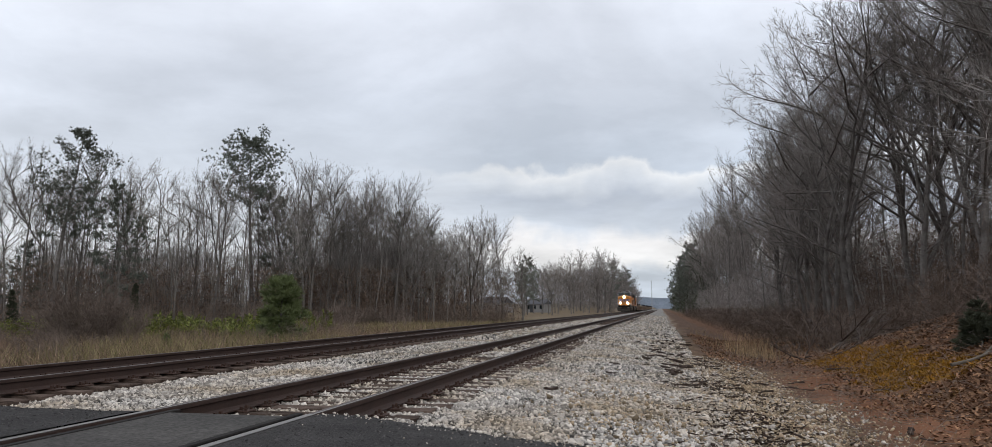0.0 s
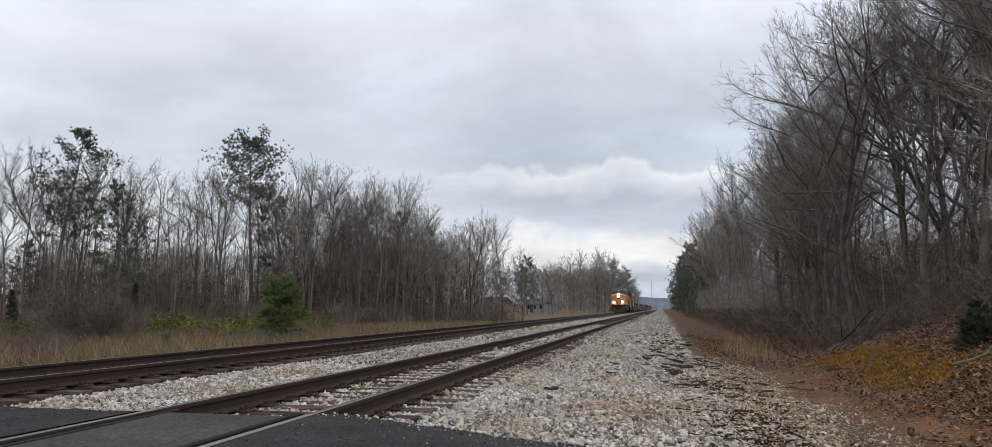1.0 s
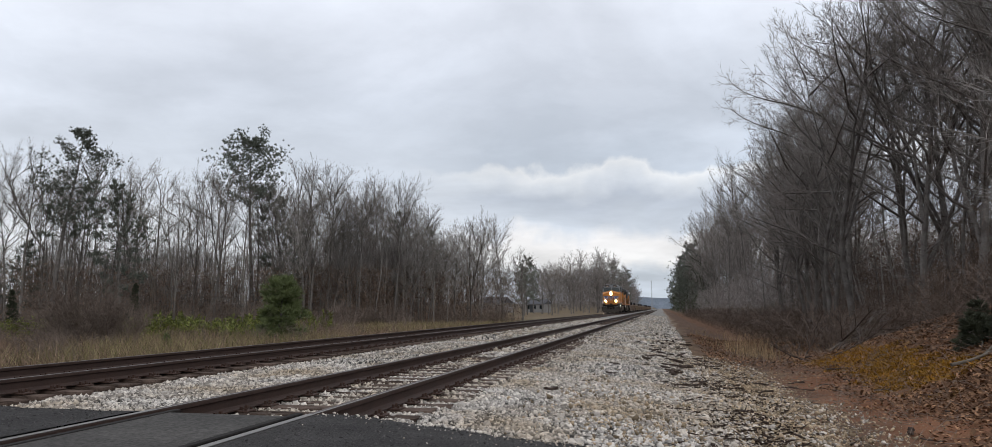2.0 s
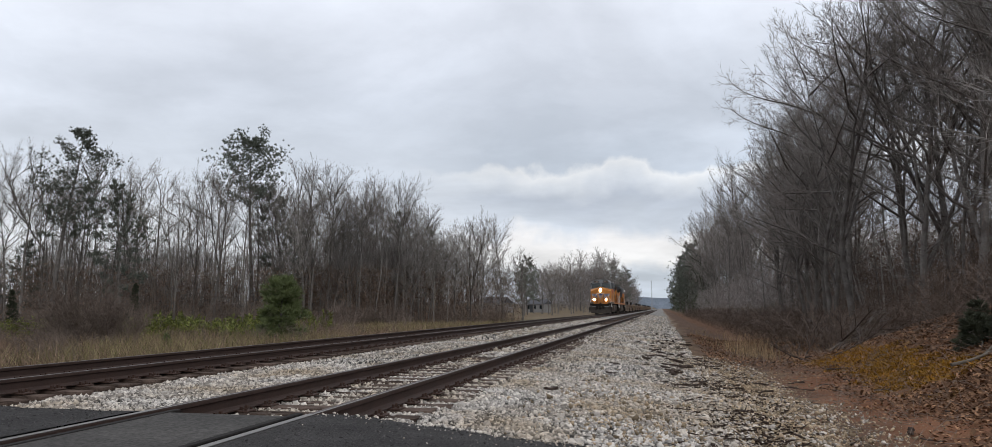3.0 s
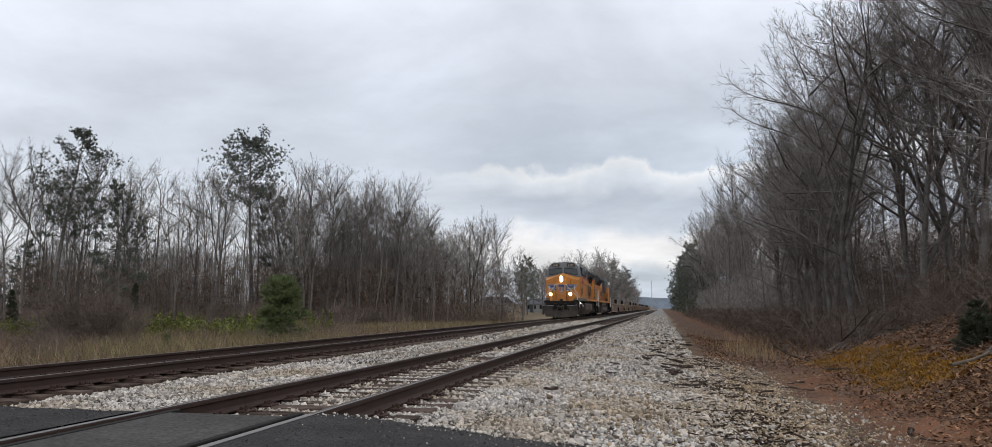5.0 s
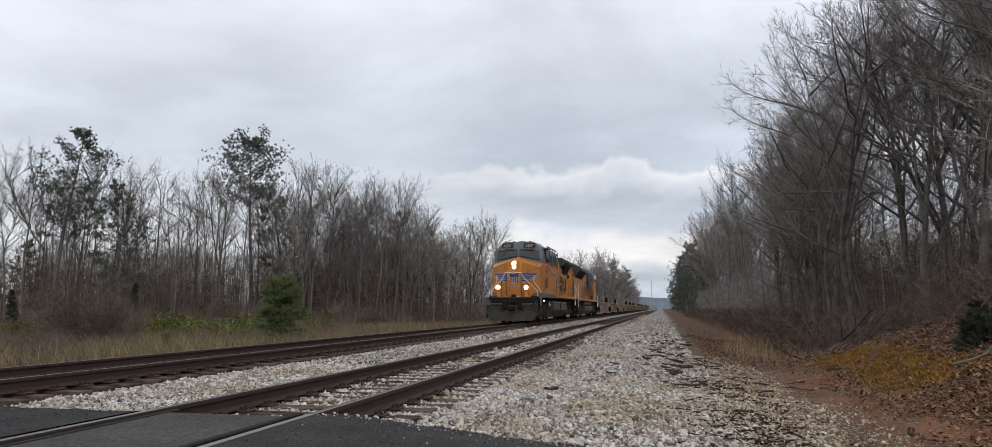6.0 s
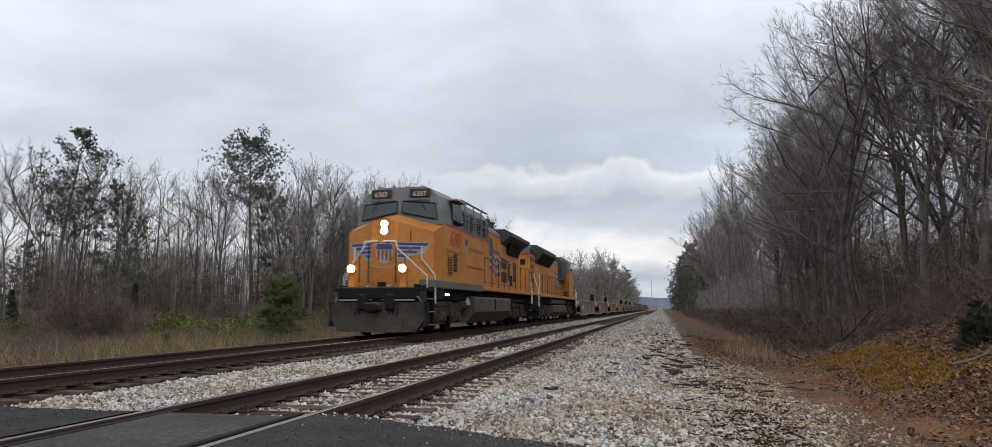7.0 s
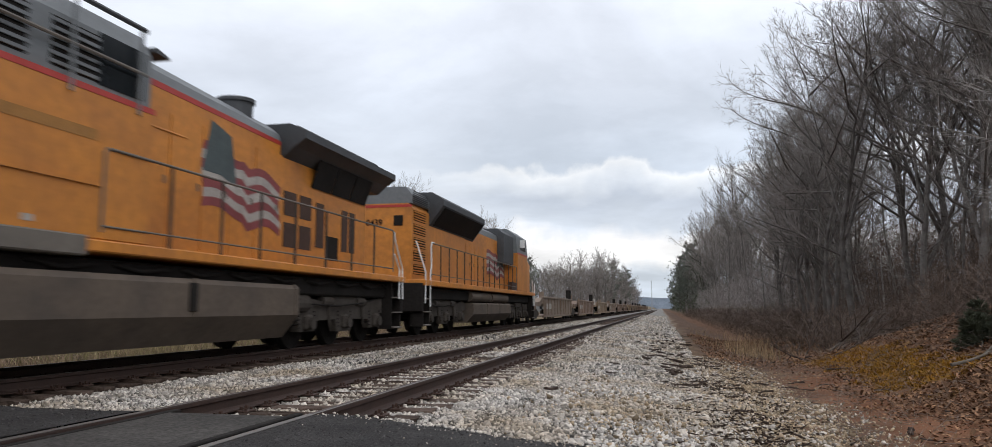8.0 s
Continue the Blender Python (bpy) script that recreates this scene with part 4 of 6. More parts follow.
    for i in range(44):
        y = 52 + 165 * (i / 44) ** 1.05 + rng.uniform(-2, 2)
        x = 9.0 + rng.uniform(0, 8)
        plant(rng.choice(FAR_FORMS + WIDE_FORMS * 3), x, y, rng.uniform(0.92, 1.08) * min(1.3, 0.80 + y * 0.0032), rng=rng, group="bare trees along the line")
    for i in range(36):
        y = 24 + 80 * rng.random() ** 1.3
        plant(rng.choice(POLE_FORMS), 8.3 + rng.uniform(0, 13), y, rng.uniform(0.6, 1.15), rng=rng, group="saplings on the bank")
    for i in range(18):
        y = 205 + 130 * (i / 18) + rng.uniform(-4, 4)
        plant(PINES[2], 6.8 + rng.uniform(0, 6), y, rng.uniform(1.05, 1.35), rng=rng, group="pines along the line")
    for i in range(14):
        y = 320 + 300 * (i / 14)
        plant(PINES[2], 7.5 + rng.uniform(0, 14), y, rng.uniform(1.2, 1.6), rng=rng, group="pines along the line")
    for x, y, s in ((-48.6, 50, 0.62), (7.7, 17.6, 0.4), (8.6, 20.5, 0.45), (11.5, 24, 0.7), (-46, 60, 0.75), (-30, 80, 0.6)):
        plant(CEDARS[0], x, y, s, rng=rng, group="dark cedars")
    for i in range(90):
        if i < 50:
            s = rng.random() * 4.6
            k = min(int(s), 4)
            a, b = Vector(edge[k]), Vector(edge[k + 1])
            p = a.lerp(b, s - k) + Vector((rng.uniform(-1, 5), -rng.uniform(0, 7)))
            x, y, sc = p.x, p.y, rng.uniform(0.7, 1.5)
        else:
            y = 24 + 90 * rng.random() ** 1.3
            x, sc = 5.6 + rng.uniform(0, 9), rng.uniform(0.5, 1.1)
        plant(rng.choice(SHRUBS), x, y, sc, rng=rng, group="leafless shrubs")
    for x, y, sc in ((-27.9, 33, 1.65), (-26.9, 34.2, 1.2), (-29.3, 34.2, 1.15)):
        plant(BRAMBLE, x, y, sc, rng=rng, group="leafless shrubs")


plant_woods()


def weed(seed, H, label):
    """A leafy weed: stems with many small upright leaves."""
    rng = random.Random(seed)
    t = thing("weed_clump", label, "weed")
    g, leaf = Geo(), Geo()
    for _ in range(16):
        a = rng.uniform(0, 6.28)
        p = Vector((math.cos(a), math.sin(a), 0)) * rng.uniform(0, 0.6 * H)
        sp, _ = bend(p - Vector((0, 0, 0.05)), Vector((math.cos(a) * 0.3, math.sin(a) * 0.3, 1)), H * rng.uniform(0.6, 1.1), 3, rng, 0.15)
        g.tube(sp, [0.012, 0.01, 0.007, 0.004], 3)
        for _ in range(26):
            q, dd = along(sp, rng.uniform(0.2, 1))
            v = aside(dd, rng, rng.uniform(0.4, 1.3))
            leaf.blade(q, q + v * rng.uniform(0.08, 0.17), 0.03, v.orthogonal().normalized())
    tagged(part("stem", g, M_BRUSH, t), kind="stuff")
    part("foliage", leaf, M_WEED, t, "yellow-green leaves")
    return t


WEEDS = [weed(160 + k, 0.9, "yellow-green weed clump in rank grass") for k in range(3)]
bush = pine(170, 1.2, 0.04, 0.02, 46, 12, "dark round evergreen bush at the foot of the bank", reach=0.42, tuft=0.14, width=0.016, mat_needle=M_CEDAR, conical=0.4)
tagged(bush, category="shrub")
bush.name = "evergreen_bush"
bush.matrix_basis = pose(5.75, 16.2, ground_z(5.75, 16.2))
bush.scale = (0.75, 0.75, 0.62)
for bx, by, bs in ((6.35, 17.4, 0.7), (6.1, 15.9, 0.45), (9.6, 29, 1.2), (8.9, 36, 1.0)):
    ob = copy_thing(bush, pose(bx, by, ground_z(bx, by), 0, 0, bx * 90))
    ob.scale = (bs, bs, bs)
rng_weed = random.Random(12)
for k in range(72):
    if k < 36:
        x, y = -rng_weed.uniform(30, 48), rng_weed.uniform(34, 46)
    else:
        x, y = -rng_weed.uniform(22, 32), rng_weed.uniform(38, 50)
    plant(WEEDS[k % 3], x, y, rng_weed.uniform(1.1, 2.0), rng=rng_weed, group="weeds in the field")
for k in range(90):
    x, y = -rng_weed.uniform(15.5, 40), rng_weed.uniform(20, 52)
    plant(SHRUBS[k % 3], x, y, rng_weed.uniform(0.25, 0.7), rng=rng_weed, group="leafless shrubs")
young = pine(140, 3.5, 0.07, 0.02, 80, 12, "bushy young green pine beside the far track", reach=0.40, tuft=0.34, width=0.016, mat_needle=M_YOUNG, blades=24, conical=0.33)
young.matrix_basis = pose(-19.2, 36.2, ground_z(-19.2, 36.2))
seedling = pine(141, 1.1, 0.03, 0.05, 24, 6, "small green pine seedling in the grass", reach=0.3, tuft=0.16, width=0.01, mat_needle=M_YOUNG, blades=14, conical=1.0)
seedling.matrix_basis = pose(-20.4, 28.8, ground_z(-20.4, 28.8))


# ---------------------------------------------------------------- undergrowth and litter, too fine to count
def spikes(name, label, category, p, q, r, material, slim=False):
    """Thin tapering twigs from p to q."""
    d = q - p
    d /= np.linalg.norm(d, axis=1, keepdims=True)
    a = np.cross(d, np.array([0.37, 0.61, 0.7]))
    a /= np.linalg.norm(a, axis=1, keepdims=True)
    b = np.cross(d, a)
    r = np.broadcast_to(np.asarray(r, float), (len(p),))[:, None]
    if slim:
        k = np.arange(len(p))[:, None] * 0.7
        side = (a * np.cos(k) + b * np.sin(k)) * r * 1.25
        v = np.stack([p - side, p + side, q], 1).reshape(-1, 3)
        return tagged(new(name, arrays(name, v, np.arange(len(v)).reshape(-1, 3), material)), label, category, kind="stuff")
    v = np.stack([p + a * r, p - a * r * 0.5 + b * r * 0.87, p - a * r * 0.5 - b * r * 0.87, q], 1).reshape(-1, 3)
    f = (np.array([(0, 1, 3), (1, 2, 3), (2, 0, 3)])[None] + 4 * np.arange(len(p))[:, None, None]).reshape(-1, 3)
    tagged(new(name, arrays(name, v, f, material)), label, category, kind="stuff")


def thicket(name, label, xy, zmax, lmin, lmax, r, seed, material, flat=0.8, power=1.4):
    rng = np.random.default_rng(seed)
    n = len(xy)
    z = height(xy[:, 0], xy[:, 1]) + zmax * rng.uniform(0, 1, n) ** power
    p = np.stack([xy[:, 0], xy[:, 1], z], -1)
    d = rng.normal(0, 1, (n, 3)) * np.array([flat, flat, 0.6]) + np.array([0, 0, 0.55])
    d /= np.linalg.norm(d, axis=1, keepdims=True)
    L = rng.uniform(lmin, lmax, n)
    spikes(name, label, "undergrowth", p, p + d * L[:, None], r * rng.uniform(0.6, 1.5, n), material, True)


EDGE = np.array([(-95, 48), (-56, 57), (-41, 70), (-27, 74), (-23.5, 92), (-23, 122)], float)


def behind_edge(n, d0, d1, rng):
    s = rng.uniform(0, len(EDGE) - 1.001, n)
    k = s.astype(int)
    a, b = EDGE[k], EDGE[k + 1]
    t = b - a
    nrm = np.stack([-t[:, 1], t[:, 0]], -1) / np.linalg.norm(t, axis=1, keepdims=True)
    return a + t * (s - k)[:, None] + nrm * rng.uniform(d0, d1, n)[:, None]


def undergrowth():
    rng = np.random.default_rng(21)
    thicket("undergrowth", "dense brown leafless undergrowth in the wood", behind_edge(45000, -2, 12, rng), 6.0, 0.5, 1.8, 0.014, 1, M_BRUSH)
    thicket("undergrowth", "grey haze of twigs deep in the wood", behind_edge(52000, 8, 45, rng), 9, 0.8, 2.4, 0.021, 2, M_TWIG, power=1.15)
    p = behind_edge(1500, 6, 60, rng)
    base = np.stack([p[:, 0], p[:, 1], height(p[:, 0], p[:, 1]) - 0.2], -1)
    tip = base + np.stack([rng.normal(0, 0.5, 1500), rng.normal(0, 0.5, 1500), rng.uniform(7, 13.5, 1500)], -1)
    spikes("trunk_stand", "stand of thin grey trunks deep in the wood", "woodland", base, tip, rng.uniform(0.05, 0.13, 1500), M_BARK)

    def bank(n, x0, x1, y0, y1, pw=1.0):
        return np.stack([rng.uniform(x0, x1, n), y0 + (y1 - y0) * rng.uniform(0, 1, n) ** pw], -1)

    thicket("undergrowth", "dense brown thicket along the bank", bank(62000, 9.6, 26, 25, 75, 1.2), 4.6, 0.3, 1.3, 0.0055, 3, M_THORN)
    thicket("undergrowth", "dense brown thicket further along the line", bank(40000, 7.5, 22, 60, 200, 1.2), 5.0, 0.6, 1.8, 0.013, 4, M_TWIG)
    thicket("undergrowth", "grey twig haze among the bank's trees", bank(95000, 12, 44, 34, 110, 1.1), 9.0, 0.5, 1.8, 0.0095, 5, M_THORN, power=1.0)
    thicket("undergrowth", "low dark brush at the edge of the wood", bank(15000, 4.6, 9.5, 34, 190, 1.5), 1.5, 0.3, 1.0, 0.008, 11, M_THORN)
    thicket("undergrowth", "low brown briars at the foot of the bank", bank(14000, 6.0, 10.5, 14, 34), 1.3, 0.25, 0.8, 0.004, 6, M_THORN)
    p = bank(420, 11, 34, 26, 110)
    base = np.stack([p[:, 0], p[:, 1], height(p[:, 0], p[:, 1]) - 0.2], -1)
    tip = base + np.stack([rng.normal(-0.6, 0.6, 420), rng.normal(0, 0.5, 420), rng.uniform(4, 8, 420)], -1)
    spikes("trunk_stand", "stand of thin brown trunks behind the bank", "woodland", base, tip, rng.uniform(0.04, 0.1, 420), M_BARK)
    p = np.stack([rng.uniform(-60, -15, 40000), rng.uniform(120, 640, 40000)], -1)
    p = p[(p[:, 0] < -16) & ((p[:, 1] > 240) | (p[:, 0] < -48))]
    thicket("undergrowth", "far grey-brown woods along the line", p, 14, 1.5, 4.0, 0.05, 7, M_TWIG, power=1.1)
    p = np.stack([rng.uniform(6.5, 30, 12000), rng.uniform(160, 600, 12000)], -1)
    thicket("undergrowth", "far dark woods along the line", p, 12, 1.5, 4.0, 0.06, 8, M_CEDAR, power=1.1)

    def blades(name, label, xy, h, w, seed, material, lean=0.35):
        r2 = np.random.default_rng(seed)
        n = len(xy)
        a = r2.uniform(0, 6.283, n)
        side = np.stack([np.cos(a), np.sin(a), np.zeros(n)], -1) * (w * r2.uniform(0.6, 1.4, n))[:, None]
        p = np.stack([xy[:, 0], xy[:, 1], height(xy[:, 0], xy[:, 1]) - 0.02], -1)
        tip = p + np.stack([r2.normal(0, lean, n), r2.normal(0, lean, n), np.ones(n)], -1) * (h * r2.uniform(0.4, 1.2, n))[:, None]
        v = np.stack([p - side, p + side, tip], 1).reshape(-1, 3)
        tagged(new(name, arrays(name, v, np.arange(3 * n).reshape(-1, 3), material)), label, "grass", kind="stuff")

    def field(n):
        p = np.stack([rng.uniform(-75, -13.5, n), rng.uniform(16, 74, n)], -1)
        return p[(p[:, 0] > -66 + 0 * p[:, 1])]

    p = field(130000)
    m = wave(p[:, 0], p[:, 1], 0.22, 0.3)
    blades("grass", "rank yellow-green grass and weeds", p[m > -0.15], 0.8, 0.014, 1, M_GRASS, 0.5)
    p = field(85000)
    m = wave(p[:, 0], p[:, 1], 0.22, 0.3)
    keep = (m < 0.1) | (p[:, 0] > -24)
    blades("grass", "dry reddish-brown broom grass", p[keep], 0.85, 0.013, 2, M_BROOM, 0.6)
    p = np.stack([rng.normal(3.2, 0.45, 420), rng.normal(30, 2.6, 420)], -1)
    blades("grass", "pale tall straw grass beside the dirt track", p, 0.75, 0.009, 3, M_STRAW, 0.2)
    p = np.stack([rng.uniform(1.6, 7, 1600), rng.uniform(24, 60, 1600)], -1)
    blades("grass", "thin dry grass beside the dirt track", p[wave(p[:, 0], p[:, 1], 0.6) > 0.1], 0.35, 0.008, 4, M_STRAW)
    p = np.stack([rng.uniform(3.6, 5.9, 26000), rng.uniform(13.5, 24, 26000)], -1)
    n2 = wave(p[:, 0], p[:, 1], 1.7, 1.1)
    e = p[:, 0] - 0.35 * n2 - 0.25 * wave(p[:, 0], p[:, 1], 0.35, 0.4)
    keep = (e > 3.75) & (e < 5.3) & (p[:, 1] + n2 > 14.4) & (p[:, 1] + n2 < 22.8) & (n2 > -0.75)
    blades("moss", "ochre moss on the bank", p[keep], 0.07, 0.02, 5, M_MOSS, 0.6)

    # fallen leaves
    n = 110000
    p = np.stack([rng.uniform(1.3, 9.5, n), 6.5 + 39.5 * rng.uniform(0, 1, n) ** 1.6], -1)
    e = p[:, 0] - 0.5 * wave(p[:, 0], p[:, 1], 0.9, 0.3)
    keep = rng.uniform(0, 1, n) < np.maximum(smooth(2.8, 4.2, e), 0.5 * smooth(18, 26, p[:, 1]) * smooth(1.0, 1.9, e)) * np.where((e > 4.0) & (e < 5.3) & (p[:, 1] > 14.4) & (p[:, 1] < 22.5), 0.2, 1.0)
    p = p[keep]
    n = len(p)
    c = np.stack([p[:, 0], p[:, 1], height(p[:, 0], p[:, 1]) + rng.uniform(0.0, 0.05, n)], -1)
    a = rng.uniform(0, 6.283, n)
    s = rng.uniform(0.018, 0.046, n)[:, None]
    u = np.stack([np.cos(a), np.sin(a), rng.normal(0, 0.5, n)], -1) * s
    w = np.stack([-np.sin(a), np.cos(a), rng.normal(0.35, 0.4, n)], -1) * s * 0.7
    v = np.stack([c - u, c + w, c + u, c - w * np.array([1, 1, -1])], 1).reshape(-1, 3)
    f = (np.array([(0, 1, 2), (0, 2, 3)])[None] + 4 * np.arange(n)[:, None, None]).reshape(-1, 3)
    tagged(new("leaf_litter", arrays("leaf_litter", v, f, M_LEAF)), "brown fallen leaves over the bank", "leaf litter", kind="stuff")
    n = 4200
    p = np.stack([rng.uniform(2.0, 9, n), rng.uniform(7, 30, n)], -1)
    c = np.stack([p[:, 0], p[:, 1], height(p[:, 0], p[:, 1]) + 0.02], -1)
    d = np.stack([rng.normal(0, 1, n), rng.normal(0, 1, n), rng.normal(0.12, 0.2, n)], -1)
    d /= np.linalg.norm(d, axis=1, keepdims=True)
    spikes("twig_litter", "grey and brown twigs lying on the bank", "twigs", c, c + d * rng.uniform(0.2, 0.8, n)[:, None], 0.0045, M_SHRUB)


undergrowth()


# ---------------------------------------------------------------- dead wood
def dead_branch(seed, L, label, material, bark):
    t = bare_tree(seed, L, 0.006 * L + 0.006, 0.25, 7, 4, 2, label, reach=0.5, twig_r=0.004, bark=bark)
    t.name = "fallen_branch"
    tagged(t, category="branch")
    t.children[1].data.materials[0] = material
    return t


def scatter_wood():
    rng = random.Random(8)
    dark = dead_branch(300, 2.4, "dark fallen branch lying at the foot of the bank", M_WOOD, M_WOOD)
    pale = dead_branch(301, 2.0, "pale dead branch with bare twigs lying on leaves", M_TWIGPALE, M_TWIGPALE)
    places = [(dark, 4.3, 24, 82, 0, 60), (dark, 4.8, 22.5, 70, 20, 120), (dark, 3.9, 23, 86, 0, 200), (dark, 5.0, 25, 60, 10, 20), (dark, 4.0, 19.5, 84, 0, 75), (dark, 4.4, 26, 55, 0, 150),
              (pale, 4.9, 24.6, 60, 0, 90), (pale, 5.6, 15.2, 50, 0, 100), (pale, 5.2, 15.0, 80, 0, 110), (dark, 6.0, 17.0, 84, 0, 40), (dark, 7.0, 20, 80, 0, 100)]
    done = set()
    for form, x, y, rx, ry, rz in places:
        m = pose(x, y, ground_z(x, y) + 0.05, rx, ry, rz)
        if form.name in done:
            ob = copy_thing(form, m)
        else:
            done.add(form.name)
            form.matrix_basis = m
            ob = form
        tagged(ob, group="fallen branches")
        s = rng.uniform(0.75, 1.15)
        ob.scale = (s, s, s)
    forms = []
    for k in range(4):
        g = Geo()
        L = 0.30
        for a in range(5):
            y = (a / 4 - 0.5) * L
            w, h = 0.035 * rng.uniform(0.4, 1.2), 0.03 * rng.uniform(0.4, 1.2)
            cx, cz = rng.uniform(-0.02, 0.02), rng.uniform(0, 0.02)
            g.v += [Vector((cx - w, y, cz)), Vector((cx + w, y, cz)), Vector((cx + w * 0.7, y, cz + h)), Vector((cx - w * 0.7, y, cz + h))]
        for a in range(4):
            for j in range(4):
                p, q = a * 4 + j, a * 4 + (j + 1) % 4
                g.f.append((p, q, q + 4, p + 4))
        g.f += [(3, 2, 1, 0), (16, 17, 18, 19)]
        forms.append(g.mesh("wood_debris", M_WOOD))
    spots = [(-0.95, 14.4, 1.0), (-0.88, 14.5, 0.8), (-1.55, 10.9, 1.3), (-1.2, 12.6, 0.6)]
    spots += [(rng.gauss(0.75, 0.4), rng.uniform(8, 15), rng.uniform(0.25, 0.7)) for _ in range(60)]
    spots += [(rng.gauss(0.3, 0.45), rng.uniform(13, 40), rng.uniform(0.6, 1.6)) for _ in range(70)]
    spots += [(rng.uniform(1.5, 4), rng.uniform(9, 24), rng.uniform(0.4, 1.1)) for _ in range(16)]
    for x, y, s in spots:
        ob = new("wood_debris", rng.choice(forms))
        ob.matrix_basis = pose(x, y, ground_z(x, y) + 0.022, rng.uniform(-8, 8), rng.uniform(-8, 8), rng.uniform(0, 180))
        ob.scale = (s, s * rng.uniform(0.6, 1.4), s)
        tagged(ob, "dark splinter of rotten tie lying on gravel", "wood debris", group="rotten wood splinters")


scatter_wood()


def mulch():
    """Crumbled dark wood strewn along the shoulder."""
    rng = np.random.default_rng(31)
    n = 3000
    x, y = rng.normal(1.15, 0.4, n), 6.5 + 17 * rng.uniform(0, 1, n) ** 1.3
    keep = wave(x, y, 1.3, 0.7) > -0.1
    x, y = x[keep], y[keep]
    c = np.stack([x, y, height(x, y) + rng.uniform(0.01, 0.045, len(x))], -1)
    d = np.stack([rng.normal(0, 1, len(x)), rng.normal(0, 1, len(x)), rng.normal(0, 0.2, len(x))], -1)
    d /= np.linalg.norm(d, axis=1, keepdims=True)
    spikes("wood_mulch", "crumbled dark wood strewn along the gravel shoulder", "mulch", c, c + d * rng.uniform(0.03, 0.14, len(x))[:, None], rng.uniform(0.006, 0.018, len(x)), M_WOOD)


mulch()


# ---------------------------------------------------------------- far things
def house(x, y, w, d, h, turn):
    t = thing("house", "small white house with a grey roof beyond the trees", "house", pose(x, y, ground_z(x, y), 0, 0, turn), group="houses by the clearing")
    part("wall", Geo().box(-w / 2, w / 2, -d / 2, d / 2, -0.3, h), M_SIDING, t)
    part("roof", Geo().slab([(-d / 2 - 0.4, h), (d / 2 + 0.4, h), (0, h + d * 0.3)], -w / 2 - 0.3, w / 2 + 0.3), M_ROOF, t, "grey shingle roof")
    for k in range(3):
        a = -w / 2 + w * (k + 0.5) / 3
        win = part("window", Geo().box(a - 0.5, a + 0.5, -d / 2 - 0.05, -d / 2 + 0.05, 0.9, 2.1), M_SIDING, t)
        part("pane", Geo().box(a - 0.42, a + 0.42, -d / 2 - 0.07, -d / 2 - 0.051, 0.98, 2.02), M_GLASS, win)
    part("door", Geo().box(-w / 2 + w * 0.33 - 0.45, -w / 2 + w * 0.33 + 0.45, -d / 2 - 0.06, -d / 2 + 0.04, 0, 2.05), M_DARKGREY, t)
    return t


house(-46, 212, 8, 6, 2.6, -25)
house(-34, 214, 6, 4, 2.4, -20)


def radio_mast():
    t = thing("radio_mast", "thin steel lattice mast on the horizon", "mast", pose(-13, 1050, ground_z(-13, 1050)))
    legs = [Vector((math.cos(a) * 0.9, math.sin(a) * 0.9, 0)) for a in (0, 2.09, 4.19)]
    for p in legs:
        part("mast_leg", Geo().rod([p, p * 0.6 + Vector((0, 0, 38))], 0.16), M_STEEL, t)
    for k in range(12):
        z = k * 3.1
        s = 1 - 0.4 * z / 38
        part("brace", Geo().rod([legs[k % 3] * s + Vector((0, 0, z)), legs[(k + 1) % 3] * s + Vector((0, 0, z + 3))], 0.09), M_STEEL, t)


radio_mast()


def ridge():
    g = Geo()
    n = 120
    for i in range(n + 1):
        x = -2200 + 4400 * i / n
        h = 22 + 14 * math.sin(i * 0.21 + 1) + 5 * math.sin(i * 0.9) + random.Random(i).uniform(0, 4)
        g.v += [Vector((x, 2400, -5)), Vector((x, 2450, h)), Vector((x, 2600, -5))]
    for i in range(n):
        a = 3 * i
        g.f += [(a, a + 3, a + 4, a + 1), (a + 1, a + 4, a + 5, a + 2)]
    tagged(part("backdrop", g, M_HILL), "low wooded ridge on the horizon, distance haze put into its blue-grey colour", "hill", kind="structure")


ridge()


# ---------------------------------------------------------------- the train
def loft(rows):
    """A closed body through outlines [(y, [(x, z), ...]), ...] of equal length."""
    g = Geo()
    n = len(rows[0][1])
    for y, outline in rows:
        g.v += [Vector((x, y if not isinstance(y, (list, tuple)) else y[i], z)) for i, (x, z) in enumerate(outline)]
    for i in range(len(rows) - 1):
        for j in range(n):
            p, q = i * n + j, i * n + (j + 1) % n
            g.f.append((p, q, q + n, p + n))
    g.f.append(tuple(reversed(range(n))))
    g.f.append(tuple((len(rows) - 1) * n + j for j in range(n)))
    return g


def lettering(text, size, material, parent, m, label, name="number"):
    cu = bpy.data.curves.new("lettering", "FONT")
    cu.body, cu.size, cu.extrude, cu.align_x = text, size, 0.003, "CENTER"
    cu.offset = 0.012 * size
    tmp = bpy.data.objects.new("lettering", cu)
    me = bpy.data.meshes.new_from_object(tmp)
    me.materials.clear()
    me.materials.append(material)
    bpy.data.objects.remove(tmp)
    ob = part(name, me, material, parent, label)
    ob.matrix_basis = m
    return ob


SIDE = Matrix(((0, 0, 1, 0), (1, 0, 0, 0), (0, 1, 0, 0), (0, 0, 0, 1)))  # text that runs along +y on a face that looks to +x
FRONT = Matrix(((1, 0, 0, 0), (0, 0, -1, 0), (0, 1, 0, 0), (0, 0, 0, 1)))  # text on a face that looks to -y
TURNING = []


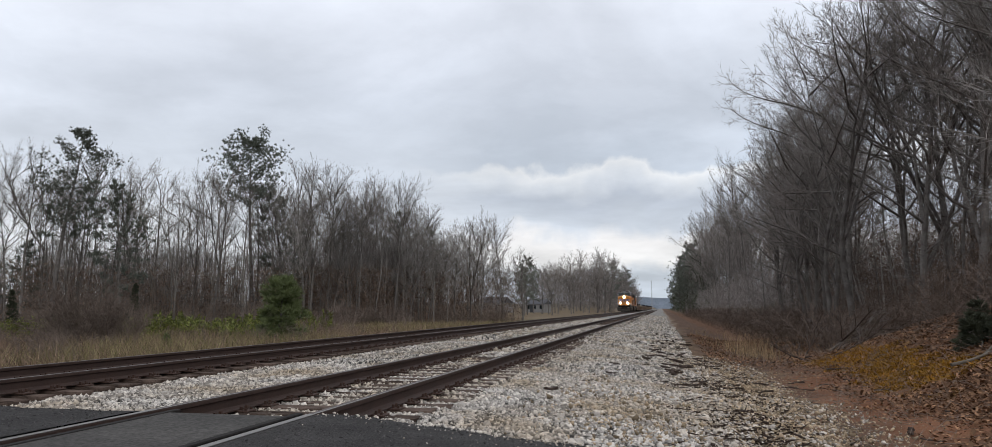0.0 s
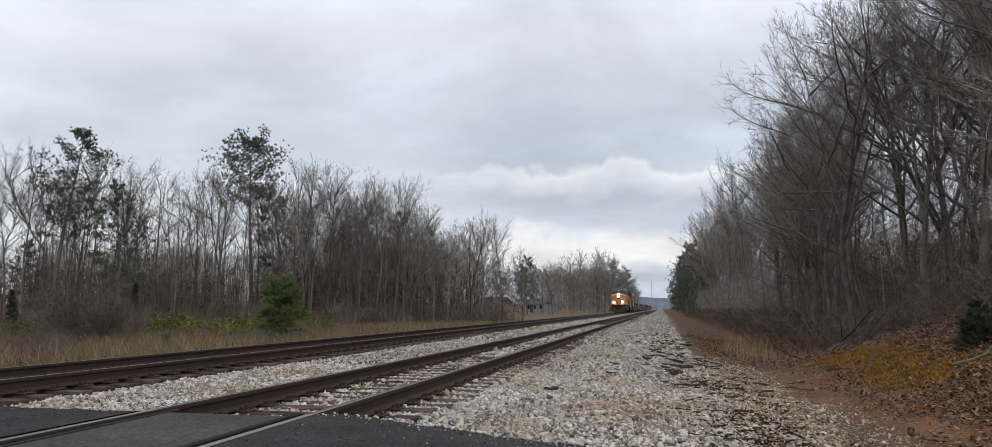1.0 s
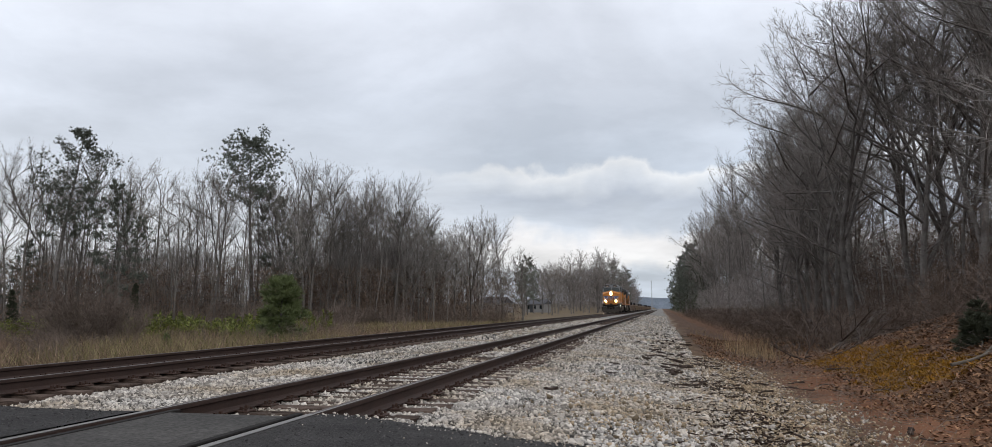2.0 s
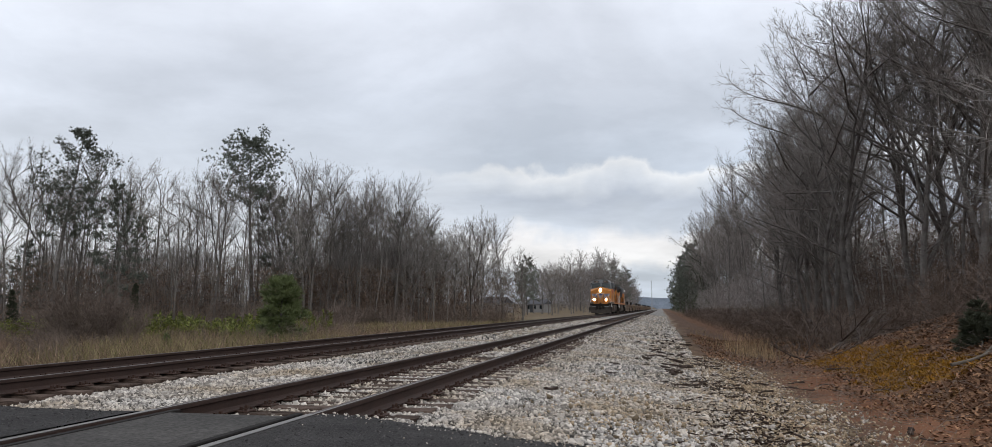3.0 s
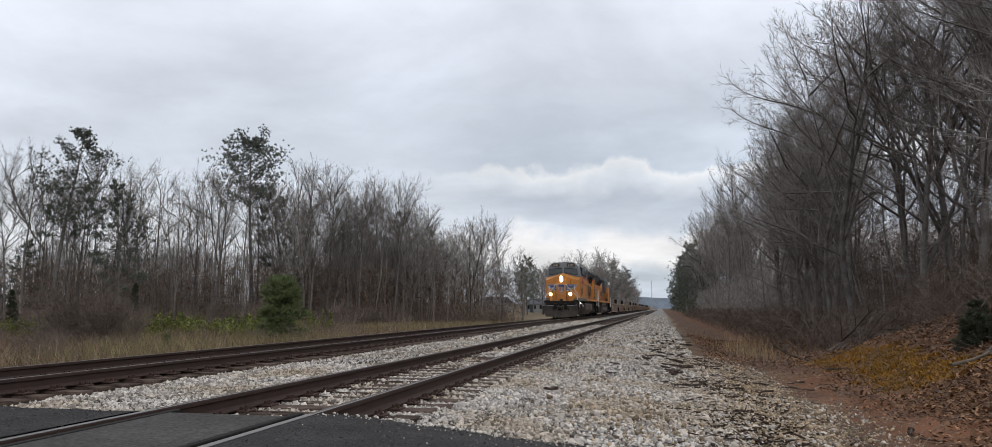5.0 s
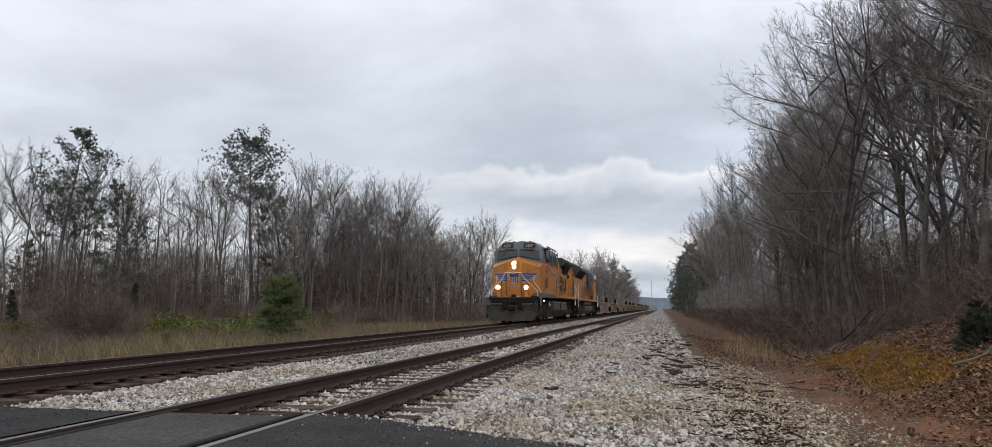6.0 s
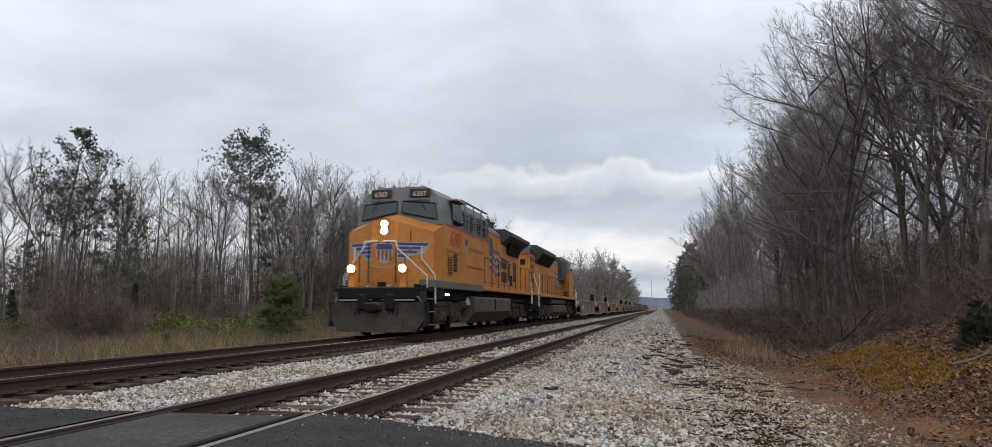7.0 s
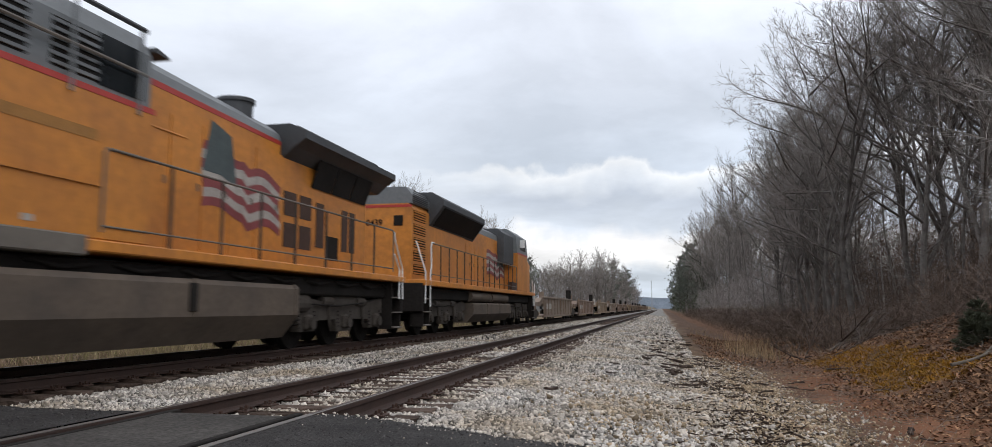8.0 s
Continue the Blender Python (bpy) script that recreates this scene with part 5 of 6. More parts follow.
def wheelset(parent, y, r, gauge=0.755):
    ob = Geo()
    for s in (-1, 1):
        ob.wheel(s * (gauge - 0.07), s * (gauge + 0.07), 0, 0, r, 24)
        ob.wheel(s * (gauge - 0.09), s * (gauge - 0.06), 0, 0, r + 0.028, 24)
        ob.wheel(s * (gauge + 0.05), s * (gauge + 0.13), 0, 0, 0.13, 12)
        for k in range(6):
            a = k * math.pi / 3
            ob.wheel(s * (gauge + 0.06), s * (gauge + 0.078), math.cos(a) * r * 0.6, math.sin(a) * r * 0.6, 0.05, 8)
    ob.wheel(-0.7, 0.7, 0, 0, 0.09, 10)
    w = part("wheelset", ob, M_BLACK, parent, "dark steel wheelset")
    w.matrix_basis = pose(0, y, r)
    return w


def truck(parent, yc, spans, r, turn=True, rich=True):
    t = part("truck", Geo().box(-0.9, 0.9, yc - 0.35, yc + 0.35, 0.55, 1.05, 0.06).box(-0.85, 0.85, yc - spans * 1.45, yc + spans * 1.45, 0.7, 0.9, 0.03), M_BLACK, parent, "dark bogie under the vehicle")
    for s in (-1, 1):
        g = Geo()
        x0, x1 = sorted((s * 0.98, s * 1.16))
        L = spans + 0.85
        o = [(-L, 0.78), (-L, 1.02), (-L + 0.3, 1.12), (-spans * 0.62, 1.0), (-spans * 0.4, 1.14), (spans * 0.4, 1.14), (spans * 0.62, 1.0), (L - 0.3, 1.12), (L, 1.02), (L, 0.78),
             (spans + 0.42, 0.72), (spans + 0.36, 0.36), (spans - 0.36, 0.36), (spans - 0.44, 0.58), (0.5, 0.60), (0.40, 0.32), (-0.40, 0.32), (-0.5, 0.60), (-spans + 0.44, 0.58), (-spans + 0.36, 0.36), (-spans - 0.36, 0.36), (-spans - 0.42, 0.72)]
        g.slab([(yc + a, b) for a, b in o], x0, x1)
        part("side_frame", g, M_TRUCK, t, "dusty grey cast side frame")
        for k in (-1, 0, 1):
            b = Geo()
            xa, xb = sorted((s * 1.10, s * 1.27))
            b.box(xa, xb, yc + k * spans - 0.17, yc + k * spans + 0.17, 0.38, 0.72, 0.05)
            b.wheel(s * 1.2, s * 1.33, yc + k * spans, r, 0.13, 12)
            part("axle_box", b, M_TRUCK, t)
            if rich:
                for e in (-0.36, 0.36):
                    c = Geo()
                    for q in range(4):
                        zz = 0.44 + q * 0.085
                        c.rod([(s * 1.08 + 0.09 * math.cos(a), yc + k * spans + e + 0.09 * math.sin(a), zz + 0.085 * a / 6.283) for a in (0, 1.05, 2.1, 3.14, 4.19, 5.24, 6.283)], 0.018, 4)
                    part("spring", c, M_BLACK, t)
        if rich:
            for k in (-0.5, 0.5):
                b = Geo().rod([(s * 1.12, yc + k * spans - 0.25, 1.0), (s * 1.12, yc + k * spans + 0.25, 1.0)], 0.12, 12)
                b.rod([(s * 1.2, yc + k * spans, 0.95), (s * 1.2, yc + k * spans + 0.1, 0.45)], 0.03)
                part("brake_cylinder", b, M_TRUCK, t)
            b = Geo().rod([(s * 1.2, yc - spans - 0.3, 0.95), (s * 1.25, yc - spans * 0.3, 0.9), (s * 1.22, yc + spans * 0.5, 0.98), (s * 1.1, yc + spans + 0.4, 1.1)], 0.022)
            part("air_pipe", b, M_BLACK, t)
    for k in (-1, 0, 1):
        w = wheelset(parent, yc + k * spans, r)
        if turn:
            TURNING.append((w, yc + k * spans, r))
    return t


def handrail(parent, x, y0, y1, z0, z1, n, material, name="handrail"):
    top = part(name, Geo().rod([(x, y0, z0 + 0.1), (x, y0, z1 - 0.06), (x, y0 + 0.06, z1), (x, y1 - 0.06, z1), (x, y1, z1 - 0.06), (x, y1, z0 + 0.1)], 0.021), material, parent, "pipe handrail along the walkway")
    for i in range(1, n):
        y = y0 + (y1 - y0) * i / n
        part("stanchion", Geo().box(x - 0.012, x + 0.012, y - 0.03, y + 0.03, z0 - 0.1, z1), M_TRUCK, top)
    part("kick_rail", Geo().rod([(x, y0, z0 + 0.18), (x, y1, z0 + 0.18)], 0.016), material, top)


def corner_steps(parent, y0, y1, s, bars):
    xa, xb = sorted((s * 1.02, s * 1.5))
    well = part("step_well", Geo().box(min(s * 1.02, s * 1.06), max(s * 1.02, s * 1.06), y0, y1, 0.3, 1.6), M_BLACK, parent, "dark step well")
    for z in (0.32, 0.72, 1.12):
        part("step", Geo().box(xa, xb, y0, y1, z, z + 0.035, 0.01), M_SILL, well)
    for y in (y0, y1):
        part("step_side", Geo().slab([(y - 0.02, 0.3), (y - 0.02, 1.55), (y + 0.02, 1.55), (y + 0.02, 0.3)], xa + 0.06, xb - 0.06), M_BLACK, well)
    for pts in bars:
        part("grab_bar", Geo().rod([(s * x, y, z) for x, y, z in pts], 0.024), M_WHITE, parent, "white painted grab bar")


def wave_flag(parent, x, y0, y1, z0, z1, tilt, s=1):
    """A waving flag painted on the hood: slate field and seven stripes that end raggedly."""
    flag = part("painted_flag", Geo().box(x - 0.002, x, y0 + 0.3, y0 + 0.32, z0 + 0.5, z0 + 0.52), M_FLAGBLUE, parent, "faded painted flag with stripes on the hood")
    n = 14

    def zc(u, v):
        return z0 + (z1 - z0) * v + tilt * u + 0.11 * math.sin(u * 9.5 + v * 1.2) * (0.5 + 0.7 * u) - (0.16 if u > 0.55 else 0.0)

    for k in range(7):
        g = Geo()
        va, vb = k / 7 * 0.78, (k + 1) / 7 * 0.78
        for i in range(n + 1):
            u = i / n
            for v in (va, vb):
                g.v.append(Vector((x, y0 + (y1 - y0) * u + 0.05 * math.sin(v * 9), zc(u, v))))
        for i in range(n):
            g.f.append((2 * i, 2 * i + 2, 2 * i + 3, 2 * i + 1))
        part("stripe", g, M_FLAGRED if k % 2 == 0 else M_DIRTYWHITE, flag)
    g = Geo()
    ya, yb = (y0, y0 + (y1 - y0) * 0.42) if s > 0 else (y1 - (y1 - y0) * 0.42, y1)
    u0, u1 = (0, 0.42) if s > 0 else (0.58, 1)
    for u in (u0, (u0 + u1) / 2, u1):
        for v in (0.42, 1.05):
            squeeze = 0.10 if v > 1 else 0
            g.v.append(Vector((x + 0.003, y0 + (y1 - y0) * (u + squeeze * ((u0 + u1) / 2 - u) * 4), zc(u, v))))
    g.f += [(0, 2, 3, 1), (2, 4, 5, 3)]
    part("canton", g, M_FLAGBLUE, flag)


def louvres(parent, x, y0, y1, z0, z1, n, s=1, material=None, back=None):
    panel = part("louvre_panel", Geo().box(min(x, x - s * 0.03), max(x, x - s * 0.03), y0, y1, z0, z1), back or M_BLACK, parent, "louvred air intake")
    for i in range(n):
        z = z0 + (z1 - z0) * (i + 0.5) / n
        d = (z1 - z0) / n
        g = Geo().slab([(y0, z - d * 0.22), (y1, z - d * 0.22), (y1, z + d * 0.22), (y0, z + d * 0.22)], x, x + s * 0.022)
        part("slat", g, material or M_ORANGE, panel)


def screen_door(parent, x, y0, y1, z0, z1, s=1):
    d = part("access_door", Geo().box(min(x, x + s * 0.012), max(x, x + s * 0.012), y0, y1, z0, z1), M_ORANGE, parent, "yellow hood access door")
    part("latch", Geo().box(min(x, x + s * 0.03), max(x, x + s * 0.03), y1 - 0.1, y1 - 0.05, (z0 + z1) / 2 - 0.06, (z0 + z1) / 2 + 0.06), M_SILL, d)
    return d


def lead_locomotive():
    t = thing("locomotive", "yellow and grey diesel locomotive with lit headlights leading the train", "locomotive")
    # underframe, sills, tank
    part("underframe", Geo().box(-1.25, 1.25, 0.95, 21.3, 1.12, 1.5, 0.04), M_BLACK, t, "black underframe")
    part("walkway", Geo().box(-1.52, 1.52, 8.9, 21.4, 1.56, 1.72, 0.02), M_ORANGE, t, "yellow walkway edge")
    part("side_sill", Geo().box(-1.53, 1.53, 2.0, 8.9, 1.5, 1.76, 0.02), M_SILL, t, "dusty grey side sill")
    part("front_platform", Geo().box(-1.5, 1.5, 0.85, 2.0, 1.36, 1.48, 0.02), M_BLACK, t)
    tank = part("fuel_tank", Geo().prism([(-1.15, 0.28), (1.15, 0.28), (1.5, 0.72), (1.5, 1.22), (1.44, 1.3), (-1.44, 1.3), (-1.5, 1.22), (-1.5, 0.72)], 7.5, 15.0), M_TANK, t, "dusty grey fuel tank")
    for y in (7.62, 11.3, 14.88):
        part("tank_strap", Geo().prism([(1.49, 0.74), (1.512, 0.72), (1.512, 1.23), (1.46, 1.312), (1.45, 1.3), (1.49, 1.22)], y - 0.05, y + 0.05), M_TANK, tank)
    part("filler_pipe", Geo().box(1.49, 1.53, 11.1, 11.3, 0.8, 1.24, 0.01), M_BLACK, tank)
    for y0, y1, z in ((15.2, 16.0, 0.95), (6.5, 7.2, 0.95)):
        part("air_reservoir", Geo().rod([(1.1, y0, z), (1.1, y1, z)], 0.2, 14), M_TRUCK, t)
    part("bell", Geo().tube([Vector((1.2, 7.3, 1.28)), Vector((1.2, 7.3, 1.18)), Vector((1.2, 7.3, 0.98))], [0.06, 0.13, 0.19], 14, True), M_STEEL, t, "steel warning bell")
    for i in range(9):
        y = 8.2 + i * 1.5
        part("conduit", Geo().rod([(1.28, y, 1.44), (1.32, y + 0.5, 1.36), (1.28, y + 1.2, 1.42)], 0.03), M_BLACK, t)
    truck(t, 4.35, 1.95, 0.53)
    truck(t, 18.0, 1.95, 0.53)
    # pilot, plough, coupler
    blade = [(-1.42, 1.04), (-1.45, 0.55), (-1.2, 0.14), (0, 0.12), (1.2, 0.14), (1.45, 0.55), (1.42, 1.04), (0, 1.04)]
    part("plough", loft([([0.56, 0.60, 0.50, 0.34, 0.50, 0.60, 0.56, 0.50], blade), ([0.64, 0.70, 0.60, 0.44, 0.60, 0.70, 0.64, 0.58], blade), (0.9, blade)]), M_PLOUGH, t, "dusty dark snow plough")
    for s in (-1, 1):
        part("plough_rib", Geo().box(s * 0.62 - 0.02, s * 0.62 + 0.02, 0.5, 0.62, 0.2, 1.02), M_PLOUGH, t)
    for s in (-1, 1):
        part("plough_wing", Geo().slab([(0.58, 1.04), (0.64, 0.6), (0.5, 0.3), (0.85, 0.3), (0.9, 1.04)], min(s * 1.42, s * 1.5), max(s * 1.42, s * 1.5)), M_BLACK, t)
        part("drop_step", Geo().box(min(s * 0.55, s * 1.2), max(s * 0.55, s * 1.2), 0.45, 0.62, 1.08, 1.12), M_STEEL, t, "steel end step")
        part("uncoupling_lever", Geo().rod([(s * 0.15, 0.5, 1.1), (s * 0.7, 0.55, 1.22), (s * 1.3, 0.6, 1.2), (s * 1.4, 0.62, 1.05)], 0.016), M_STEEL, t)
        part("buffer_bracket", Geo().box(min(s * 0.3, s * 0.6), max(s * 0.3, s * 0.6), 0.4, 0.9, 0.78, 1.3, 0.06), M_BLACK, t)
    part("pilot_plate", Geo().box(-1.46, 1.46, 0.86, 1.0, 0.95, 1.46, 0.02), M_PLOUGH, t, "dusty black pilot plate")
    cp = part("coupler", Geo().box(-0.13, 0.13, 0.25, 0.95, 0.74, 0.98, 0.04).box(-0.2, 0.14, 0.0, 0.3, 0.7, 1.03, 0.06).box(0.1, 0.26, 0.08, 0.34, 0.76, 0.98, 0.04), M_BLACK, t, "black knuckle coupler")
    part("coupler_pocket", Geo().box(-0.36, 0.36, 0.55, 0.9, 0.55, 1.2, 0.05), M_BLACK, t)
    part("anticlimber", Geo().box(-0.75, 0.75, 0.6, 0.9, 1.2, 1.42, 0.04), M_PLOUGH, t, "dusty black anticlimber")
    for s in (-1, 1):
        for k in range(3):
            x = s * (0.42 + 0.13 * k)
            part("air_hose", Geo().rod([(x, 0.8, 1.25), (x * 1.02, 0.55, 1.0), (x * 1.0, 0.5, 0.7), (x * 0.9, 0.55, 0.5)], 0.026), M_BLACK, t)
    part("jumper_cable", Geo().rod([(-0.42, 0.74, 1.52), (-0.34, 0.6, 1.5), (-0.2, 0.56, 1.28), (0.0, 0.55, 1.2), (0.18, 0.56, 1.3), (0.3, 0.6, 1.52), (0.38, 0.74, 1.55)], 0.022), M_DIRTYWHITE, t, "pale jumper cable")
    # nose
    g = Geo()
    for y, sweep, w, zb, ze, zc in ((1.66, 0.56, 1.44, 1.50, 3.28, 3.72), (3.1, 0.0, 1.5, 1.50, 3.58, 3.92)):
        zt = ze + (zc - ze) * 0.7
        g.v += [Vector((x, y + (sweep if abs(x) > 1 else 0.0), z)) for x, z in ((-w, zb), (-0.42, zb), (0.42, zb), (w, zb), (w, ze), (0.42, zt), (0, zc), (-0.42, zt), (-w, ze))]
    g.f = [(j, (j + 1) % 9, (j + 1) % 9 + 9, j + 9) for j in range(9)] + [(0, 1, 7, 8), (1, 2, 5, 6, 7), (2, 3, 4, 5), tuple(range(9, 18))]
    nose = part("nose", g, M_ORANGE, t, "yellow full-width nose with swept-back sides")
    part("nose_door", Geo().box(-0.35, 0.28, 1.435, 1.45, 1.72, 3.0), M_ORANGE, nose)
    for z in (1.95, 2.75):
        part("door_hinge", Geo().box(-0.42, -0.35, 1.425, 1.45, z, z + 0.12), M_ORANGE, nose)
    part("nose_seam", Geo().box(0.78, 0.80, 1.438, 1.45, 2.4, 3.3), M_BLACK, nose)
    part("nose_latch", Geo().box(0.74, 0.84, 1.42, 1.45, 2.62, 2.78), M_SILL, nose)
    for z in (3.5, 3.28):
        h = part("headlight", Geo().tube([Vector((0, 1.38, z)), Vector((0, 1.5, z))], [0.135, 0.135], 18, True), M_SILL, t, "headlight casing")
        part("lens", Geo().tube([Vector((0, 1.36, z)), Vector((0, 1.379, z))], [0.08, 0.105], 18, True), M_HEAD, h, "glowing warm white headlight lens")
    for s in (-1, 1):
        h = part("ditch_light", Geo().tube([Vector((s * 0.83, 0.96, 2.06)), Vector((s * 0.83, 1.24, 2.06))], [0.14, 0.12], 18, True).box(s * 0.83 - 0.1, s * 0.83 + 0.1, 1.04, 1.26, 1.5, 1.95), M_ORANGE, t, "ditch light casing")
        part("lens", Geo().tube([Vector((s * 0.83, 0.93, 2.06)), Vector((s * 0.83, 0.958, 2.06))], [0.075, 0.10], 18, True), M_HEAD, h, "glowing warm white ditch light lens")
    # winged shield on the nose
    crest = part("shield_emblem", Geo().prism([(-0.27, 2.9), (-0.30, 2.55), (-0.17, 2.32), (0, 2.24), (0.17, 2.32), (0.30, 2.55), (0.27, 2.9)], 1.426, 1.436), M_DIRTYWHITE, t, "blue winged shield emblem on the nose")
    part("shield_top", Geo().prism([(-0.25, 2.88), (-0.27, 2.7), (0.27, 2.7), (0.25, 2.88)], 1.420, 1.428), M_BLUE, crest)
    for k in range(4):
        part("shield_stripe", Geo().prism([(-0.22 + k * 0.13, 2.68), (-0.22 + k * 0.13, 2.36), (-0.16 + k * 0.13, 2.33), (-0.16 + k * 0.13, 2.68)], 1.420, 1.428), M_FLAGRED, crest)
    for s in (-1, 1):
        part("wing_border", Geo().prism([(s * 0.425, 2.93), (s * 0.425, 2.3), (s * 0.7, 2.36), (s * 0.8, 2.5), (s * 1.18, 2.56), (s * 1.37, 2.93)][::s], 1.428, 1.437), M_DIRTYWHITE, crest)
        for k in range(4):
            z = 2.87 - k * 0.125
            w = 1.31 - k * 0.15 if k < 3 else 0.72
            part("wing_feather", Geo().prism([(s * 0.44, z + 0.035), (s * 0.44, z - 0.045), (s * (w - 0.06), z - 0.045), (s * w, z + 0.035)][::s], 1.421, 1.430), M_BLUE, crest)
    # what is fixed to the nose follows its swept face
    for ob in list(nose.children) + [crest] + list(crest.children) + [o for o in t.children_recursive if o.name.startswith("headlight") or o.parent.name.startswith("headlight")]:
        for v in ob.data.vertices:
            v.co.y += 0.21 + 0.549 * max(0.0, abs(v.co.x) - 0.42)
    # front rails
    for s in (-1, 1):
        corner_steps(t, 1.0, 1.75, s, [[(0.1, 1.25, 2.93), (0.5, 1.25, 2.92), (0.56, 1.25, 2.7), (1.38, 1.72, 1.86), (1.38, 1.76, 1.42)], [(1.12, 1.95, 2.8), (1.12, 1.95, 2.42), (1.5, 2.2, 1.88), (1.5, 2.25, 0.98)]])
        part("end_rail", Geo().rod([(s * 0.45, 0.95, 1.62), (s * 0.45, 0.95, 2.86), (s * 0.1, 0.95, 2.9)], 0.02), M_BLACK, t)
        part("end_rail", Geo().rod([(s * 0.75, 0.95, 1.62), (s * 0.75, 0.95, 2.5)], 0.018), M_BLACK, t)
    part("end_chain", Geo().rod([(-0.45, 0.95, 2.2), (0, 0.93, 2.1), (0.45, 0.95, 2.2)], 0.012), M_STEEL, t)
    part("gate_plate", Geo().box(-0.14, 0.14, 0.93, 0.96, 1.46, 1.66, 0.01), M_BLACK, t)
    # cab
    part("cab_side", Geo().box(-1.52, 1.52, 3.08, 5.72, 1.72, 3.66, 0.02), M_ORANGE, t, "yellow cab side")
    part("cab_top", loft([([2.98, 2.98, 3.02, 3.14, 3.2, 3.2, 3.14, 3.02], [(-1.49, 3.6), (1.49, 3.6), (1.44, 3.98), (1.26, 4.44), (0.85, 4.68), (-0.85, 4.68), (-1.26, 4.44), (-1.44, 3.98)]),
                          (5.75, [(-1.51, 3.6), (1.51, 3.6), (1.47, 3.98), (1.40, 4.44), (0.95, 4.70), (-0.95, 4.70), (-1.40, 4.44), (-1.47, 3.98)])]), M_GREY, t, "grey cab roof and window band")
    for s in (-1, 1):
        w = Geo()
        pts = [(s * 0.09, 2.97, 3.96), (s * 1.32, 2.96, 3.76), (s * 1.24, 3.05, 4.2), (s * 0.09, 3.07, 4.28)]
        w.v = [Vector(p) for p in pts] + [Vector(p) + Vector((0, 0.03, 0)) for p in pts]
        w.f = [(0, 1, 2, 3), (7, 6, 5, 4), (0, 4, 5, 1), (1, 5, 6, 2), (2, 6, 7, 3), (3, 7, 4, 0)]
        win = part("windscreen", w, M_CLEAR, t, "grey reflecting windscreen")
        part("gasket", Geo().rod([(x, y - 0.012, z) for x, y, z in pts + pts[:1]], 0.016, 5), M_BLACK, win, "black window gasket")
        part("wiper", Geo().rod([(s * 0.7, 2.96, 4.3), (s * 0.95, 2.94, 4.0)], 0.012), M_BLACK, win)
        nb = part("number_board", Geo().box(s * 0.68 - 0.35, s * 0.68 + 0.35, 3.06, 3.3, 4.39, 4.61, 0.012), M_BOARD, t, "dark number board")
        lettering("6387", 0.235, M_BOARDNUM, nb, Matrix.Translation((s * 0.68, 3.054, 4.41)) @ FRONT, "white number")
        part("visor", Geo().box(s * 0.2, s * 0.2 + 0.8, 3.0, 3.06, 4.30, 4.33) if s > 0 else Geo().box(-1.0, -0.2, 3.0, 3.06, 4.30, 4.33), M_GREY, t)
        sw = part("cab_window", Geo().box(min(s * 1.40, s * 1.50), max(s * 1.40, s * 1.50), 4.25, 5.4, 3.86, 4.36, 0.01), M_GLASS, t, "dark side window of the cab")
        part("window_post", Geo().box(min(s * 1.5, s * 1.512), max(s * 1.5, s * 1.512), 4.8, 4.85, 3.86, 4.36), M_GREY, sw)
        part("armrest", Geo().box(min(s * 1.5, s * 1.6), max(s * 1.5, s * 1.6), 4.3, 5.35, 3.76, 3.84, 0.02), M_BLACK, t)
        part("sunshade", Geo().slab([(4.2, 4.40), (5.5, 4.40), (5.5, 4.44), (4.2, 4.44)], min(s * 1.35, s * 1.68), max(s * 1.35, s * 1.68)), M_DIRTYWHITE, t, "pale sunshade over the cab window")
        part("mirror", Geo().box(min(s * 1.55, s * 1.72), max(s * 1.55, s * 1.72), 4.05, 4.1, 3.95, 4.25, 0.01), M_GREY, t)
        louvres(t, s * 1.522, 3.62, 4.2, 1.95, 2.62, 12, s)
        louvres(t, s * 1.522, 4.34, 4.82, 2.1, 2.72, 14, s, M_SILL)
        part("body_rib", Geo().box(min(s * 1.52, s * 1.55), max(s * 1.52, s * 1.55), 3.5, 5.55, 2.78, 2.82), M_ORANGE, t)
        part("body_rib", Geo().box(min(s * 1.49, s * 1.52), max(s * 1.49, s * 1.52), 6.3, 9.1, 2.40, 2.44), M_ORANGE, t)
        part("red_stripe", Geo().box(min(s * 1.515, s * 1.526), max(s * 1.515, s * 1.526), 3.1, 5.72, 3.60, 3.67), M_RED, t, "red stripe")
        part("step_lamp", Geo().box(min(s * 1.4, s * 1.47), max(s * 1.4, s * 1.47), 3.75, 4.0, 1.28, 1.34, 0.01), M_SMALLLAMP, t, "small glowing step lamp")
        for k in range(5):
            y = 4.1 + k * 0.95
            part("decal", Geo().box(min(s * 1.522, s * 1.525) if y < 5.7 else min(s * 1.48, s * 1.497), max(s * 1.522, s * 1.525) if y < 5.7 else max(s * 1.48, s * 1.497), y, y + 0.16, 1.84, 1.92), M_DIRTYWHITE, t)
    lettering("6387", 0.70, M_RED, t, Matrix.Translation((1.524, 4.62, 2.99)) @ SIDE, "red road number on the cab")
    part("side_shield", Geo().slab([(6.05, 3.38), (6.38, 3.38), (6.38, 3.14), (6.05, 3.14)], 1.492, 1.5), M_BLUE, t, "small blue emblem")
    part("side_shield_base", Geo().slab([(6.07, 3.13), (6.36, 3.13), (6.34, 2.9), (6.21, 2.8), (6.09, 2.9)], 1.492, 1.5), M_DIRTYWHITE, t)
    part("slogan_bar", Geo().slab([(6.6, 2.98), (9.0, 2.98), (9.0, 3.12), (6.6, 3.12)], 1.49, 1.496), mat("faded_red_lettering", (0.36, 0.16, 0.03), 0.6), t, "faded lettering strip")
